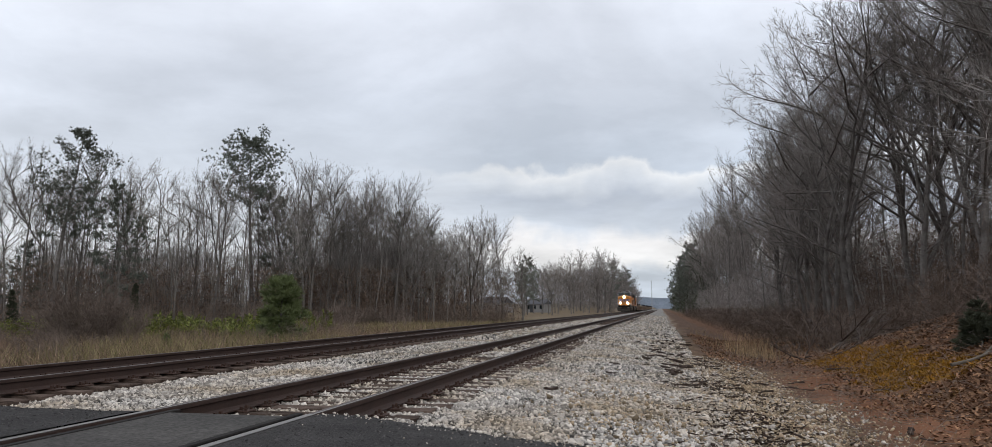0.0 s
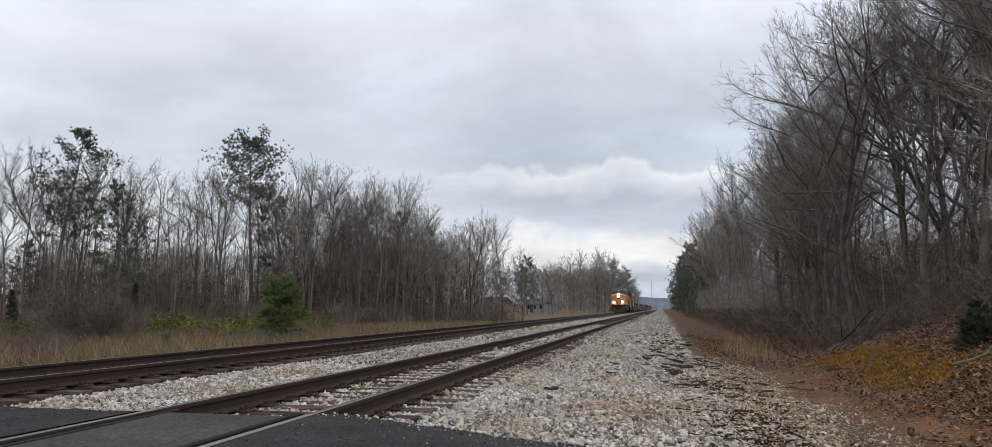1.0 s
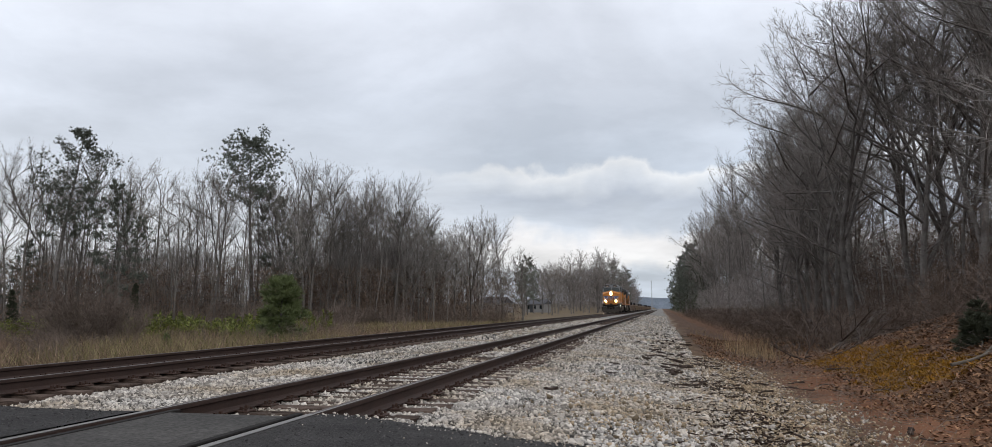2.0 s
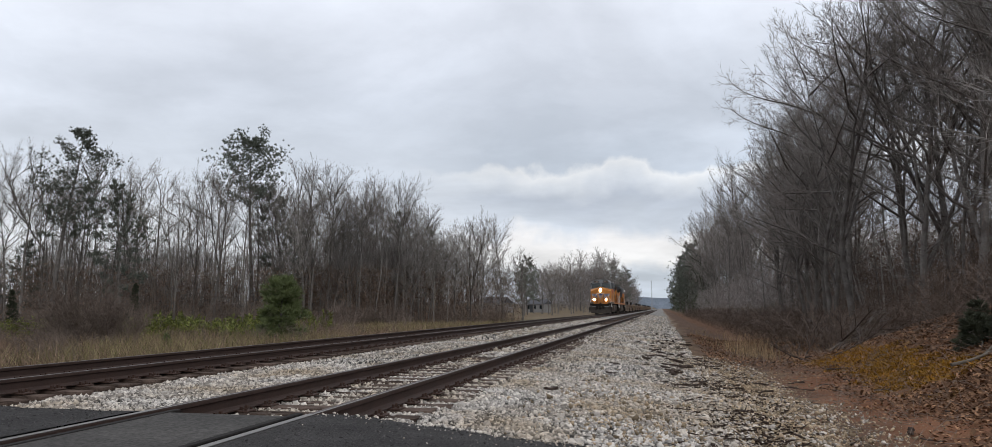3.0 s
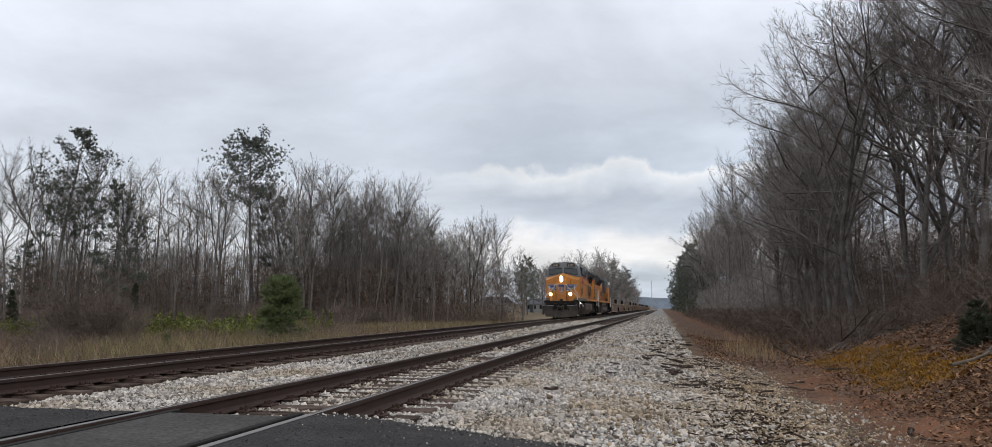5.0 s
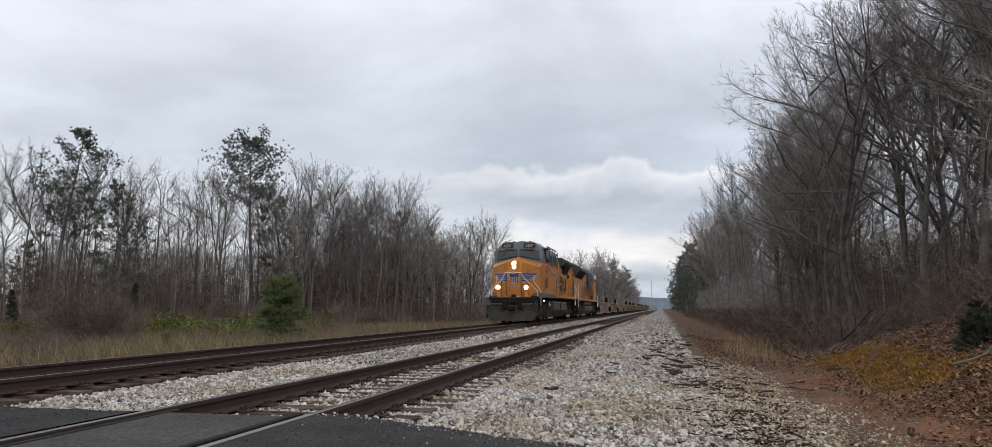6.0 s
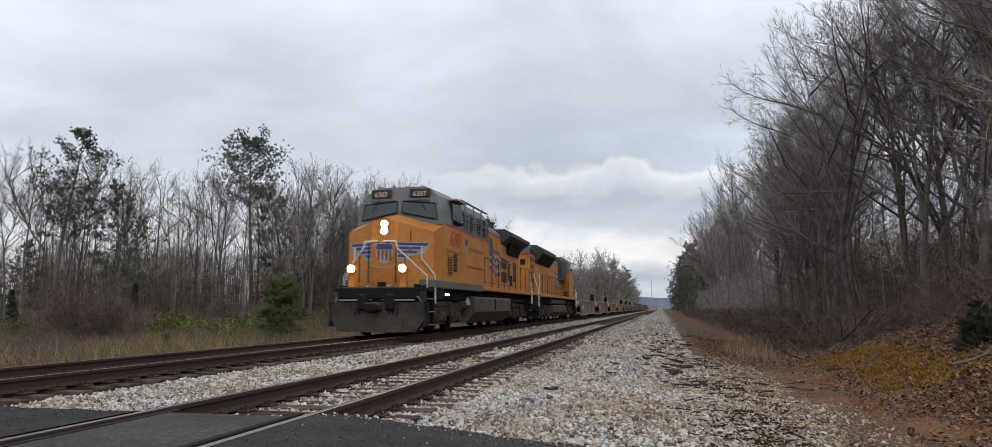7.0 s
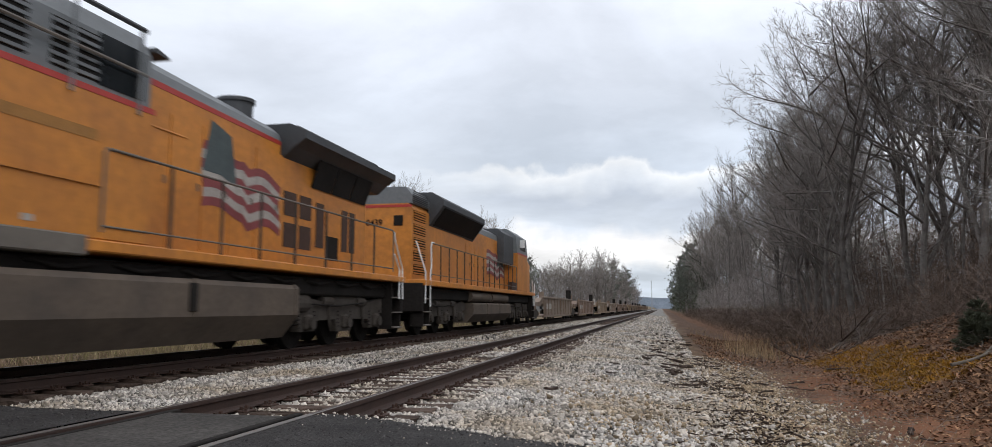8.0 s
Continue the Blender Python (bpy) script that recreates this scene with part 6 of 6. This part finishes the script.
    part("roof_antenna", Geo().box(-0.25, 0.25, 4.3, 4.8, 4.70, 4.78, 0.03), M_DARKGREY, t)
    for k in range(4):
        part("roof_bracket", Geo().box(-0.9 + 0.5 * k, -0.8 + 0.5 * k, 3.4, 3.5, 4.68, 4.73), M_GREY, t)
    # auxiliary cab behind
    part("auxiliary_cab", Geo().box(-1.49, 1.49, 5.74, 10.1, 1.72, 3.66, 0.02), M_ORANGE, t, "yellow auxiliary cab")
    part("auxiliary_top", Geo().prism([(-1.40, 3.66), (1.40, 3.66), (1.40, 4.3), (1.2, 4.55), (-1.2, 4.55), (-1.40, 4.3)], 5.75, 10.1), M_GREY, t, "grey equipment housing")
    part("housing_visor", Geo().slab([(10.1, 4.36), (10.42, 4.34), (10.42, 4.37), (10.1, 4.42)], -1.46, 1.46), M_DARKGREY, t, "dark lip over the end of the housing")
    part("roof_cable", Geo().rod([(1.38, 5.8, 4.58), (1.38, 10.0, 4.58)], 0.03), M_DARKGREY, t)
    for s in (-1, 1):
        for k in range(3):
            louvres(t, s * 1.402, 5.95 + k * 1.15, 6.75 + k * 1.15, 3.75, 4.25, 6, s, M_GREY)
        part("grab_rail", Geo().rod([(s * 1.5, 5.9, 4.02), (s * 1.5, 9.9, 4.02)], 0.02), M_SILL, t)
        for k in range(4):
            part("rail_post", Geo().rod([(s * 1.5, 6.0 + k * 1.25, 3.5), (s * 1.5, 6.0 + k * 1.25, 4.5)], 0.03), M_GREY, t)
        part("red_stripe", Geo().box(min(s * 1.485, s * 1.497), max(s * 1.485, s * 1.497), 5.75, 10.1, 3.58, 3.66), M_RED, t, "red stripe")
        part("vent_window", Geo().box(min(s * 1.38, s * 1.41), max(s * 1.38, s * 1.41), 9.05, 9.95, 3.74, 4.3), M_GLASS, t, "dark window of the equipment housing")
    # engine hood
    top = [(-1.0, 1.72), (1.0, 1.72), (1.0, 4.14), (0.0, 4.14), (-1.0, 4.14)]
    part("engine_hood", Geo().prism(top, 10.1, 15.0), M_ORANGE, t, "yellow engine hood")
    part("hood_roof", Geo().prism([(-1.0, 4.22), (1.0, 4.22), (0.96, 4.36), (0.8, 4.5), (0.4, 4.58), (-0.4, 4.58), (-0.8, 4.5), (-0.96, 4.36)], 10.1, 15.0), M_GREY, t, "grey rounded hood roof", smooth=False)
    part("exhaust_outlet", Geo().tube([Vector((0.52, 14.05, z)) for z in (4.4, 4.78, 4.79, 4.86)], [0.33, 0.34, 0.38, 0.38], 18, True), M_DARKGREY, t, "sooty exhaust stack")
    part("horn", Geo().rod([(0.5, 11.0, 4.55), (0.5, 11.0, 4.7), (0.5, 10.7, 4.72)], 0.035).rod([(0.35, 11.3, 4.55), (0.35, 11.3, 4.66), (0.35, 11.6, 4.68)], 0.035), M_BLACK, t)
    for s in (-1, 1):
        part("red_stripe", Geo().box(min(s * 0.99, s * 1.008), max(s * 0.99, s * 1.008), 10.1, 15.0, 4.14, 4.22), M_RED, t, "red stripe")
        for k in range(5):
            screen_door(t, s * 1.0, 10.2 + k * 0.96, 11.1 + k * 0.96, 1.78, 3.9, s)
        part("engine_roof_line", Geo().rod([(s * 1.01, 10.3, 3.6), (s * 1.01, 11.6, 3.6)], 0.02), M_ORANGE, t)
    wave_flag(t, 1.018, 12.1, 15.0, 2.55, 3.95, -0.1)
    # radiator end
    part("rear_hood", Geo().prism([(-1.0, 1.72), (1.0, 1.72), (1.0, 3.95), (-1.0, 3.95)], 15.0, 19.6), M_ORANGE, t, "yellow rear hood")
    wing = [(-1.0, 3.92), (1.0, 3.92), (1.25, 4.14), (1.5, 4.30), (1.5, 4.45), (1.15, 4.62), (-1.15, 4.62), (-1.5, 4.45), (-1.5, 4.30), (-1.25, 4.14)]
    part("radiator_wing", loft([(15.1, wing), (20.5, wing)]), M_DARKGREY, t, "dark overhanging radiator wings")
    part("wing_cap", Geo().box(-1.1, 1.1, 15.6, 20.2, 4.62, 4.70, 0.03), M_DARKGREY, t)
    for s in (-1, 1):
        for k in range(3):
            g = Geo()
            a, b2 = 16.4 + k * 1.05, 17.4 + k * 1.05
            g.v = [Vector((s * 1.012, a, 3.5)), Vector((s * 1.012, b2, 3.5)), Vector((s * 1.22, b2, 4.1)), Vector((s * 1.22, a, 4.1))]
            g.v += [p + Vector((s * 0.014, 0, -0.01)) for p in g.v]
            g.f = [(0, 1, 2, 3), (4, 5, 6, 7), (0, 1, 5, 4), (1, 2, 6, 5), (2, 3, 7, 6), (3, 0, 4, 7)]
            part("radiator_screen", g, M_BLACK, t, "black radiator screen")
        for i, (a, b2, z0, z1) in enumerate(((15.2, 15.75, 2.75, 3.25), (15.9, 16.45, 2.75, 3.25), (15.2, 15.75, 2.1, 2.6), (15.9, 16.45, 2.1, 2.6), (16.7, 17.1, 2.2, 3.2), (17.3, 17.9, 1.95, 2.5),
                                             (18.1, 18.45, 2.2, 3.2), (18.55, 18.9, 2.2, 3.2))):
            part("dark_grille", Geo().box(min(s * 0.99, s * 1.012), max(s * 0.99, s * 1.012), a, b2, z0, z1), M_PLATE if i != 5 else M_BLACK, t, "dark rear hood grille")
        part("hatch", Geo().wheel(s * 1.0, s * 1.02, 17.35, 2.85, 0.22, 16), M_ORANGE, t)
        handrail(t, s * 1.5, 9.15, 20.4, 1.72, 2.92, 8, M_SILL)
        corner_steps(t, 20.5, 21.2, s, [[(1.5, 20.45, 2.9), (1.5, 20.5, 2.7), (1.5, 21.15, 1.95), (1.5, 21.2, 1.1)], [(1.5, 20.5, 2.3), (1.5, 20.9, 1.9), (1.5, 20.9, 1.1)]])
    part("rear_plate", Geo().box(-1.45, 1.45, 21.2, 21.35, 0.75, 1.62, 0.02), M_BLACK, t)
    part("rear_coupler", Geo().box(-0.14, 0.14, 21.3, 22.3, 0.74, 0.98, 0.04), M_BLACK, t)
    return t


def trailing_locomotive():
    t = thing("locomotive", "second yellow diesel locomotive coupled back to back, number in black", "locomotive")
    part("underframe", Geo().box(-1.25, 1.25, 0.95, 21.5, 1.12, 1.5, 0.04), M_BLACK, t, "black underframe")
    part("walkway", Geo().box(-1.52, 1.52, 0.9, 21.6, 1.54, 1.72, 0.02), M_ORANGE, t, "yellow walkway edge")
    tank = part("fuel_tank", Geo().prism([(-1.2, 0.3), (1.2, 0.3), (1.48, 0.62), (1.48, 1.0), (1.4, 1.06), (-1.4, 1.06), (-1.48, 1.0), (-1.48, 0.62)], 7.2, 14.6), M_TANK, t, "dusty grey fuel tank")
    for y in (9.6, 12.1):
        part("tank_strap", Geo().prism([(1.47, 0.64), (1.492, 0.62), (1.492, 1.02), (1.42, 1.075), (1.41, 1.06), (1.47, 1.0)], y - 0.05, y + 0.05), M_TANK, tank)
    for s in (-1, 1):
        for y in (7.3, 11.0):
            part("air_reservoir", Geo().rod([(s * 1.22, y, 1.3), (s * 1.22, y + 3.4, 1.3)], 0.2, 14), M_TANK, t, "long air reservoir over the tank")
    truck(t, 4.3, 1.95, 0.53)
    truck(t, 18.3, 1.95, 0.53)
    part("rear_hood", Geo().prism([(-1.0, 1.72), (1.0, 1.72), (1.0, 3.95), (0.9, 4.1), (-0.9, 4.1), (-1.0, 3.95)], 1.1, 7.6), M_ORANGE, t, "yellow radiator hood")
    part("rear_roof", Geo().prism([(-1.0, 4.1), (1.0, 4.1), (1.0, 4.35), (0.8, 4.62), (-0.8, 4.62), (-1.0, 4.35)], 1.1, 2.9), M_GREY, t, "grey rear roof")
    part("end_stripe", Geo().box(-1.0, 1.0, 1.085, 1.1, 3.98, 4.06), M_RED, t, "red stripe")
    part("sand_hatch", Geo().box(0.42, 0.72, 1.07, 1.1, 3.4, 3.72, 0.01), M_BLACK, t)
    lettering("8439", 0.27, M_BLACK, t, Matrix.Translation((-0.22, 1.085, 3.42)) @ FRONT, "black road number on the hood end")
    for s in (-1, 1):
        for k in range(7):
            part("roof_slat", Geo().slab([(1.2, 4.12 + k * 0.06), (2.7, 4.12 + k * 0.06), (2.7, 4.145 + k * 0.06), (1.2, 4.145 + k * 0.06)], min(s * 1.0, s * 1.03), max(s * 1.0, s * 1.03)), M_DARKGREY, t)
        for k in range(5):
            louvres(t, s * 1.012, 1.3, 2.5, 1.9 + k * 0.42, 2.22 + k * 0.42, 4, s)
    part("radiator_wing", Geo().prism([(-0.98, 3.55), (0.98, 3.55), (1.5, 4.25), (1.5, 4.45), (1.1, 4.7), (-1.1, 4.7), (-1.5, 4.45), (-1.5, 4.25)], 2.9, 9.0), M_DARKGREY, t, "dark flared radiator housing")
    for s in (-1, 1):
        g = Geo()
        g.v = [Vector((s * 1.04, 3.2, 3.62)), Vector((s * 1.04, 8.8, 3.62)), Vector((s * 1.47, 8.8, 4.2)), Vector((s * 1.47, 3.2, 4.2))]
        g.v += [p + Vector((s * 0.012, 0, -0.01)) for p in g.v]
        g.f = [(0, 1, 2, 3), (4, 5, 6, 7), (0, 1, 5, 4), (1, 2, 6, 5), (2, 3, 7, 6), (3, 0, 4, 7)]
        part("radiator_screen", g, M_BLACK, t, "black radiator screen")
    part("engine_hood", Geo().prism([(-0.98, 1.72), (0.98, 1.72), (0.98, 4.0), (-0.98, 4.0)], 7.6, 16.2), M_ORANGE, t, "yellow engine hood")
    part("hood_roof", Geo().prism([(-0.98, 4.0), (0.98, 4.0), (0.95, 4.25), (0.6, 4.45), (-0.6, 4.45), (-0.95, 4.25)], 9.0, 16.2), M_GREY, t, "grey hood roof")
    part("exhaust_outlet", Geo().box(-0.4, 0.4, 12.4, 13.4, 4.4, 4.72, 0.05), M_DARKGREY, t, "sooty exhaust stack")
    part("inverter_cabinet", Geo().prism([(-1.3, 3.0), (1.3, 3.0), (1.3, 4.35), (1.0, 4.6), (-1.0, 4.6), (-1.3, 4.35)], 13.8, 16.2), M_DARKGREY, t, "dark equipment cabinet")
    part("cab_side", Geo().box(-1.52, 1.52, 16.2, 19.0, 1.72, 3.6, 0.02), M_ORANGE, t, "yellow cab side")
    part("cab_top", Geo().prism([(-1.5, 3.6), (1.5, 3.6), (1.42, 4.48), (0.95, 4.82), (-0.95, 4.82), (-1.42, 4.4)], 16.2, 19.2), M_GREY, t, "grey cab roof")
    part("nose", loft([(19.0, [(-1.45, 1.72), (1.45, 1.72), (1.45, 3.5), (-1.45, 3.5)]), (21.0, [(-1.3, 1.72), (1.3, 1.72), (1.3, 3.2), (-1.3, 3.2)])]), M_ORANGE, t, "yellow nose")
    for s in (-1, 1):
        part("cab_window", Geo().box(min(s * 1.40, s * 1.49), max(s * 1.40, s * 1.49), 17.2, 18.6, 3.8, 4.3, 0.01), M_GLASS, t, "dark cab window")
        part("red_stripe", Geo().box(min(s * 1.51, s * 1.527), max(s * 1.51, s * 1.527), 16.2, 19.0, 3.54, 3.62), M_RED, t, "red stripe")
        part("mirror", Geo().box(min(s * 1.5, s * 1.75), max(s * 1.5, s * 1.75), 16.9, 16.95, 3.9, 4.3, 0.01), M_WHITE, t, "white-backed mirror")
        for k in range(8):
            screen_door(t, s * 0.98, 7.8 + k * 0.76, 8.48 + k * 0.76, 1.78, 3.4, s)
        for k in range(4):
            part("battery_box", Geo().box(min(s * 1.3, s * 1.5), max(s * 1.3, s * 1.5), 14.8 + k * 0.35, 15.1 + k * 0.35, 1.72, 2.1), M_PLATE, t)
        handrail(t, s * 1.5, 1.6, 16.0, 1.72, 2.88, 14, M_SILL)
        corner_steps(t, 1.0, 1.6, s, [[(1.5, 1.9, 2.9), (1.5, 1.62, 2.9), (1.5, 1.55, 2.75), (1.5, 1.6, 2.2), (1.5, 1.5, 1.9), (1.5, 1.5, 0.9)], [(1.2, 0.95, 2.9), (1.4, 0.95, 2.3), (1.5, 1.0, 1.95), (1.5, 1.0, 1.0)]])
        corner_steps(t, 20.9, 21.5, s, [[(1.5, 20.6, 2.4), (1.5, 20.9, 2.0), (1.5, 21.0, 1.0)], [(1.5, 21.5, 2.2), (1.5, 21.5, 1.0)]])
    wave_flag(t, 1.002, 11.5, 15.2, 2.3, 3.7, 0.1, -1)
    part("front_plate", Geo().box(-1.45, 1.45, 0.85, 1.0, 0.75, 1.62, 0.02), M_BLACK, t)
    part("far_plate", Geo().box(-1.45, 1.45, 21.5, 21.65, 0.3, 1.62, 0.02), M_BLACK, t)
    part("coupler", Geo().box(-0.14, 0.14, 0.0, 0.95, 0.74, 0.98, 0.04), M_BLACK, t)
    part("coupler", Geo().box(-0.14, 0.14, 21.6, 22.6, 0.74, 0.98, 0.04), M_BLACK, t)
    for s in (-1, 1):
        part("air_hose", Geo().rod([(s * 0.5, 0.85, 1.2), (s * 0.5, 0.4, 0.8), (s * 0.45, -0.1, 0.62)], 0.03), M_BLACK, t)
    return t


CAR_LENGTH = 20.2


def well_car(material, label, stand):
    t = thing("well_car", label, "freight car", group="empty well cars")
    for s in (-1, 1):
        g = Geo().box(min(s * 1.38, s * 1.42), max(s * 1.38, s * 1.42), 3.0, 17.2, 0.34, 1.45)
        w = part("side_wall", g, material, t, "weathered steel well side")
        part("top_chord", Geo().box(min(s * 1.32, s * 1.48), max(s * 1.32, s * 1.48), 2.6, 17.6, 1.45, 1.58, 0.02), material, w)
        part("bottom_chord", Geo().box(min(s * 1.3, s * 1.46), max(s * 1.3, s * 1.46), 2.9, 17.3, 0.28, 0.42, 0.02), material, w)
        for k in range(10):
            y = 3.2 + k * 1.5
            part("stiffener", Geo().box(min(s * 1.42, s * 1.47), max(s * 1.42, s * 1.47), y, y + 0.09, 0.4, 1.46), material, w)
        part("stencil", Geo().box(min(s * 1.42, s * 1.426), max(s * 1.42, s * 1.426), 4.0, 6.5, 0.8, 1.15), M_DIRTYWHITE, w, "faded white stencil block")
        for y in (2.7, 17.5):
            part("ladder_rail", Geo().rod([(s * 1.44, y, 0.5), (s * 1.44, y, 1.75)], 0.02), material, t)
    part("floor", Geo().box(-1.38, 1.38, 3.0, 17.2, 0.34, 0.40), material, t)
    for y0, y1, y2 in ((0.6, 2.2, 3.1), (19.6, 18.0, 17.1)):
        part("end_deck", Geo().slab([(y0, 1.0), (y1, 1.0), (y2, 1.2), (y2, 1.5), (y1, 1.25), (y0, 1.2)], -1.3, 1.3), material, t, "end platform over the bogie")
        part("bolster", Geo().box(-0.5, 0.5, min(y0, y1), max(y0, y1), 0.75, 1.0, 0.03), M_BLACK, t)
    for y in (1.6, 18.6):
        b = part("truck", Geo().box(-0.9, 0.9, y - 0.25, y + 0.25, 0.4, 0.75, 0.04), M_BLACK, t)
        for s in (-1, 1):
            part("side_frame", Geo().slab([(y - 1.2, 0.42), (y - 1.2, 0.62), (y - 0.45, 0.78), (y + 0.45, 0.78), (y + 1.2, 0.62), (y + 1.2, 0.42), (y + 0.8, 0.4), (y + 0.4, 0.22), (y - 0.4, 0.22), (y - 0.8, 0.4)], min(s * 0.98, s * 1.1), max(s * 0.98, s * 1.1)), M_TRUCK, b)
        for k in (-0.89, 0.89):
            g = Geo()
            for s in (-1, 1):
                g.wheel(s * 0.70, s * 0.83, y + k, 0.42, 0.42, 20)
            g.wheel(-0.7, 0.7, y + k, 0.42, 0.08, 8)
            part("wheelset", g, M_BLACK, b)
    if stand:
        part("brake_stand", Geo().box(0.9, 1.3, 18.2, 18.35, 1.2, 2.3, 0.02), M_BLACK, t, "tall dark hand brake stand")
        part("guide_post", Geo().box(-1.3, -0.9, 18.2, 18.35, 1.2, 2.2, 0.02), material, t)
    else:
        part("guide_post", Geo().box(0.85, 1.2, 1.8, 2.0, 1.2, 1.85, 0.02), M_DIRTYWHITE, t, "pale container guide")
    for y in (0.0, 19.4):
        part("coupler", Geo().box(-0.12, 0.12, y, y + 0.8, 0.74, 0.96, 0.03), M_BLACK, t)
    return t


def settle(t):
    """The cab end sits a little further back, its window band a little taller, and the pilot closer to the nose than first drawn."""
    pilot = ("plough", "drop_step", "uncoupling", "buffer", "pilot", "coupler", "anticlimber", "air_hose", "jumper", "step", "end_", "gate", "front_platform")
    for ob in t.children_recursive:
        if ob.name.startswith(("wheelset", "truck")) or (ob.parent is not t and ob.parent.name.startswith("truck")):
            continue
        if ob.name.startswith("number") and ob.data.name.startswith("lettering"):
            y, z = ob.location.y, ob.location.z
            ob.location.y += 0.3
            ob.location.z = 3.7 + (z - 3.7) * 1.24 if z > 3.7 else z
            continue
        for v in ob.data.vertices:
            y, z = v.co.y, v.co.z
            if z > 3.7 and y < 10.7:
                v.co.z = 3.7 + (z - 3.7) * 1.24
            v.co.y = y + 0.3 * (1 - float(smooth(10.8, 14.5, y)))
            if y < 2.4 and ob.name.startswith(pilot):
                v.co.y += 0.5
                if ob.name.startswith("plough"):
                    v.co.x *= 1.05


lead = lead_locomotive()
settle(lead)
LEAD_WHEELS = len(TURNING)
second = trailing_locomotive()
M_WELL2 = mat("dusty_grey_well_car_steel", (0.22, 0.17, 0.13), 0.8, vary=0.4, scale=0.8, fine=9, bump=0.1, second=(0.17, 0.11, 0.075))
M_WELL3 = mat("faded_yellow_well_car_steel", (0.25, 0.18, 0.11), 0.8, vary=0.45, scale=0.8, fine=9, bump=0.1, second=(0.15, 0.10, 0.07))
FIRST = [well_car(M_WELL2, "empty grey intermodal well car, weathered", True), well_car(M_WELL, "empty rust-brown intermodal well car, weathered", True), well_car(M_WELL3, "empty faded yellow intermodal well car, weathered", False)]
CARS = FIRST[:2] + [FIRST[2]]
for k in range(15):
    CARS.append(copy_thing(FIRST[(0, 1, 1, 2, 0)[k % 5]], pose(0, 0, 0)))


# ---------------------------------------------------------------- motion
def front_at(t):
    """Where the train's front coupler is along the line at t seconds."""
    return float(np.interp(t, [0, 1.5, 3.0, 4.5, 6.0, 7.0, 8.0], [179.5, 143.0, 108.2, 75.4, 42.6, 20.8, -1.0]))


def motions():
    times = [0.5 * k for k in range(17)]
    start = 0.0
    for vehicle, length in [(lead, 22.3), (second, 22.6)] + [(c, CAR_LENGTH) for c in CARS]:
        walk(vehicle, [(t, pose(FAR_X, front_at(t) + start, FAR_Z)) for t in times])
        start += length
    for w, y, r in TURNING:
        walk(w, [(k / FPS, Matrix.Translation((0, y, r)) @ Matrix.Rotation((179.5 - front_at(k / FPS)) / r, 4, "X")) for k in range(241)])


motions()
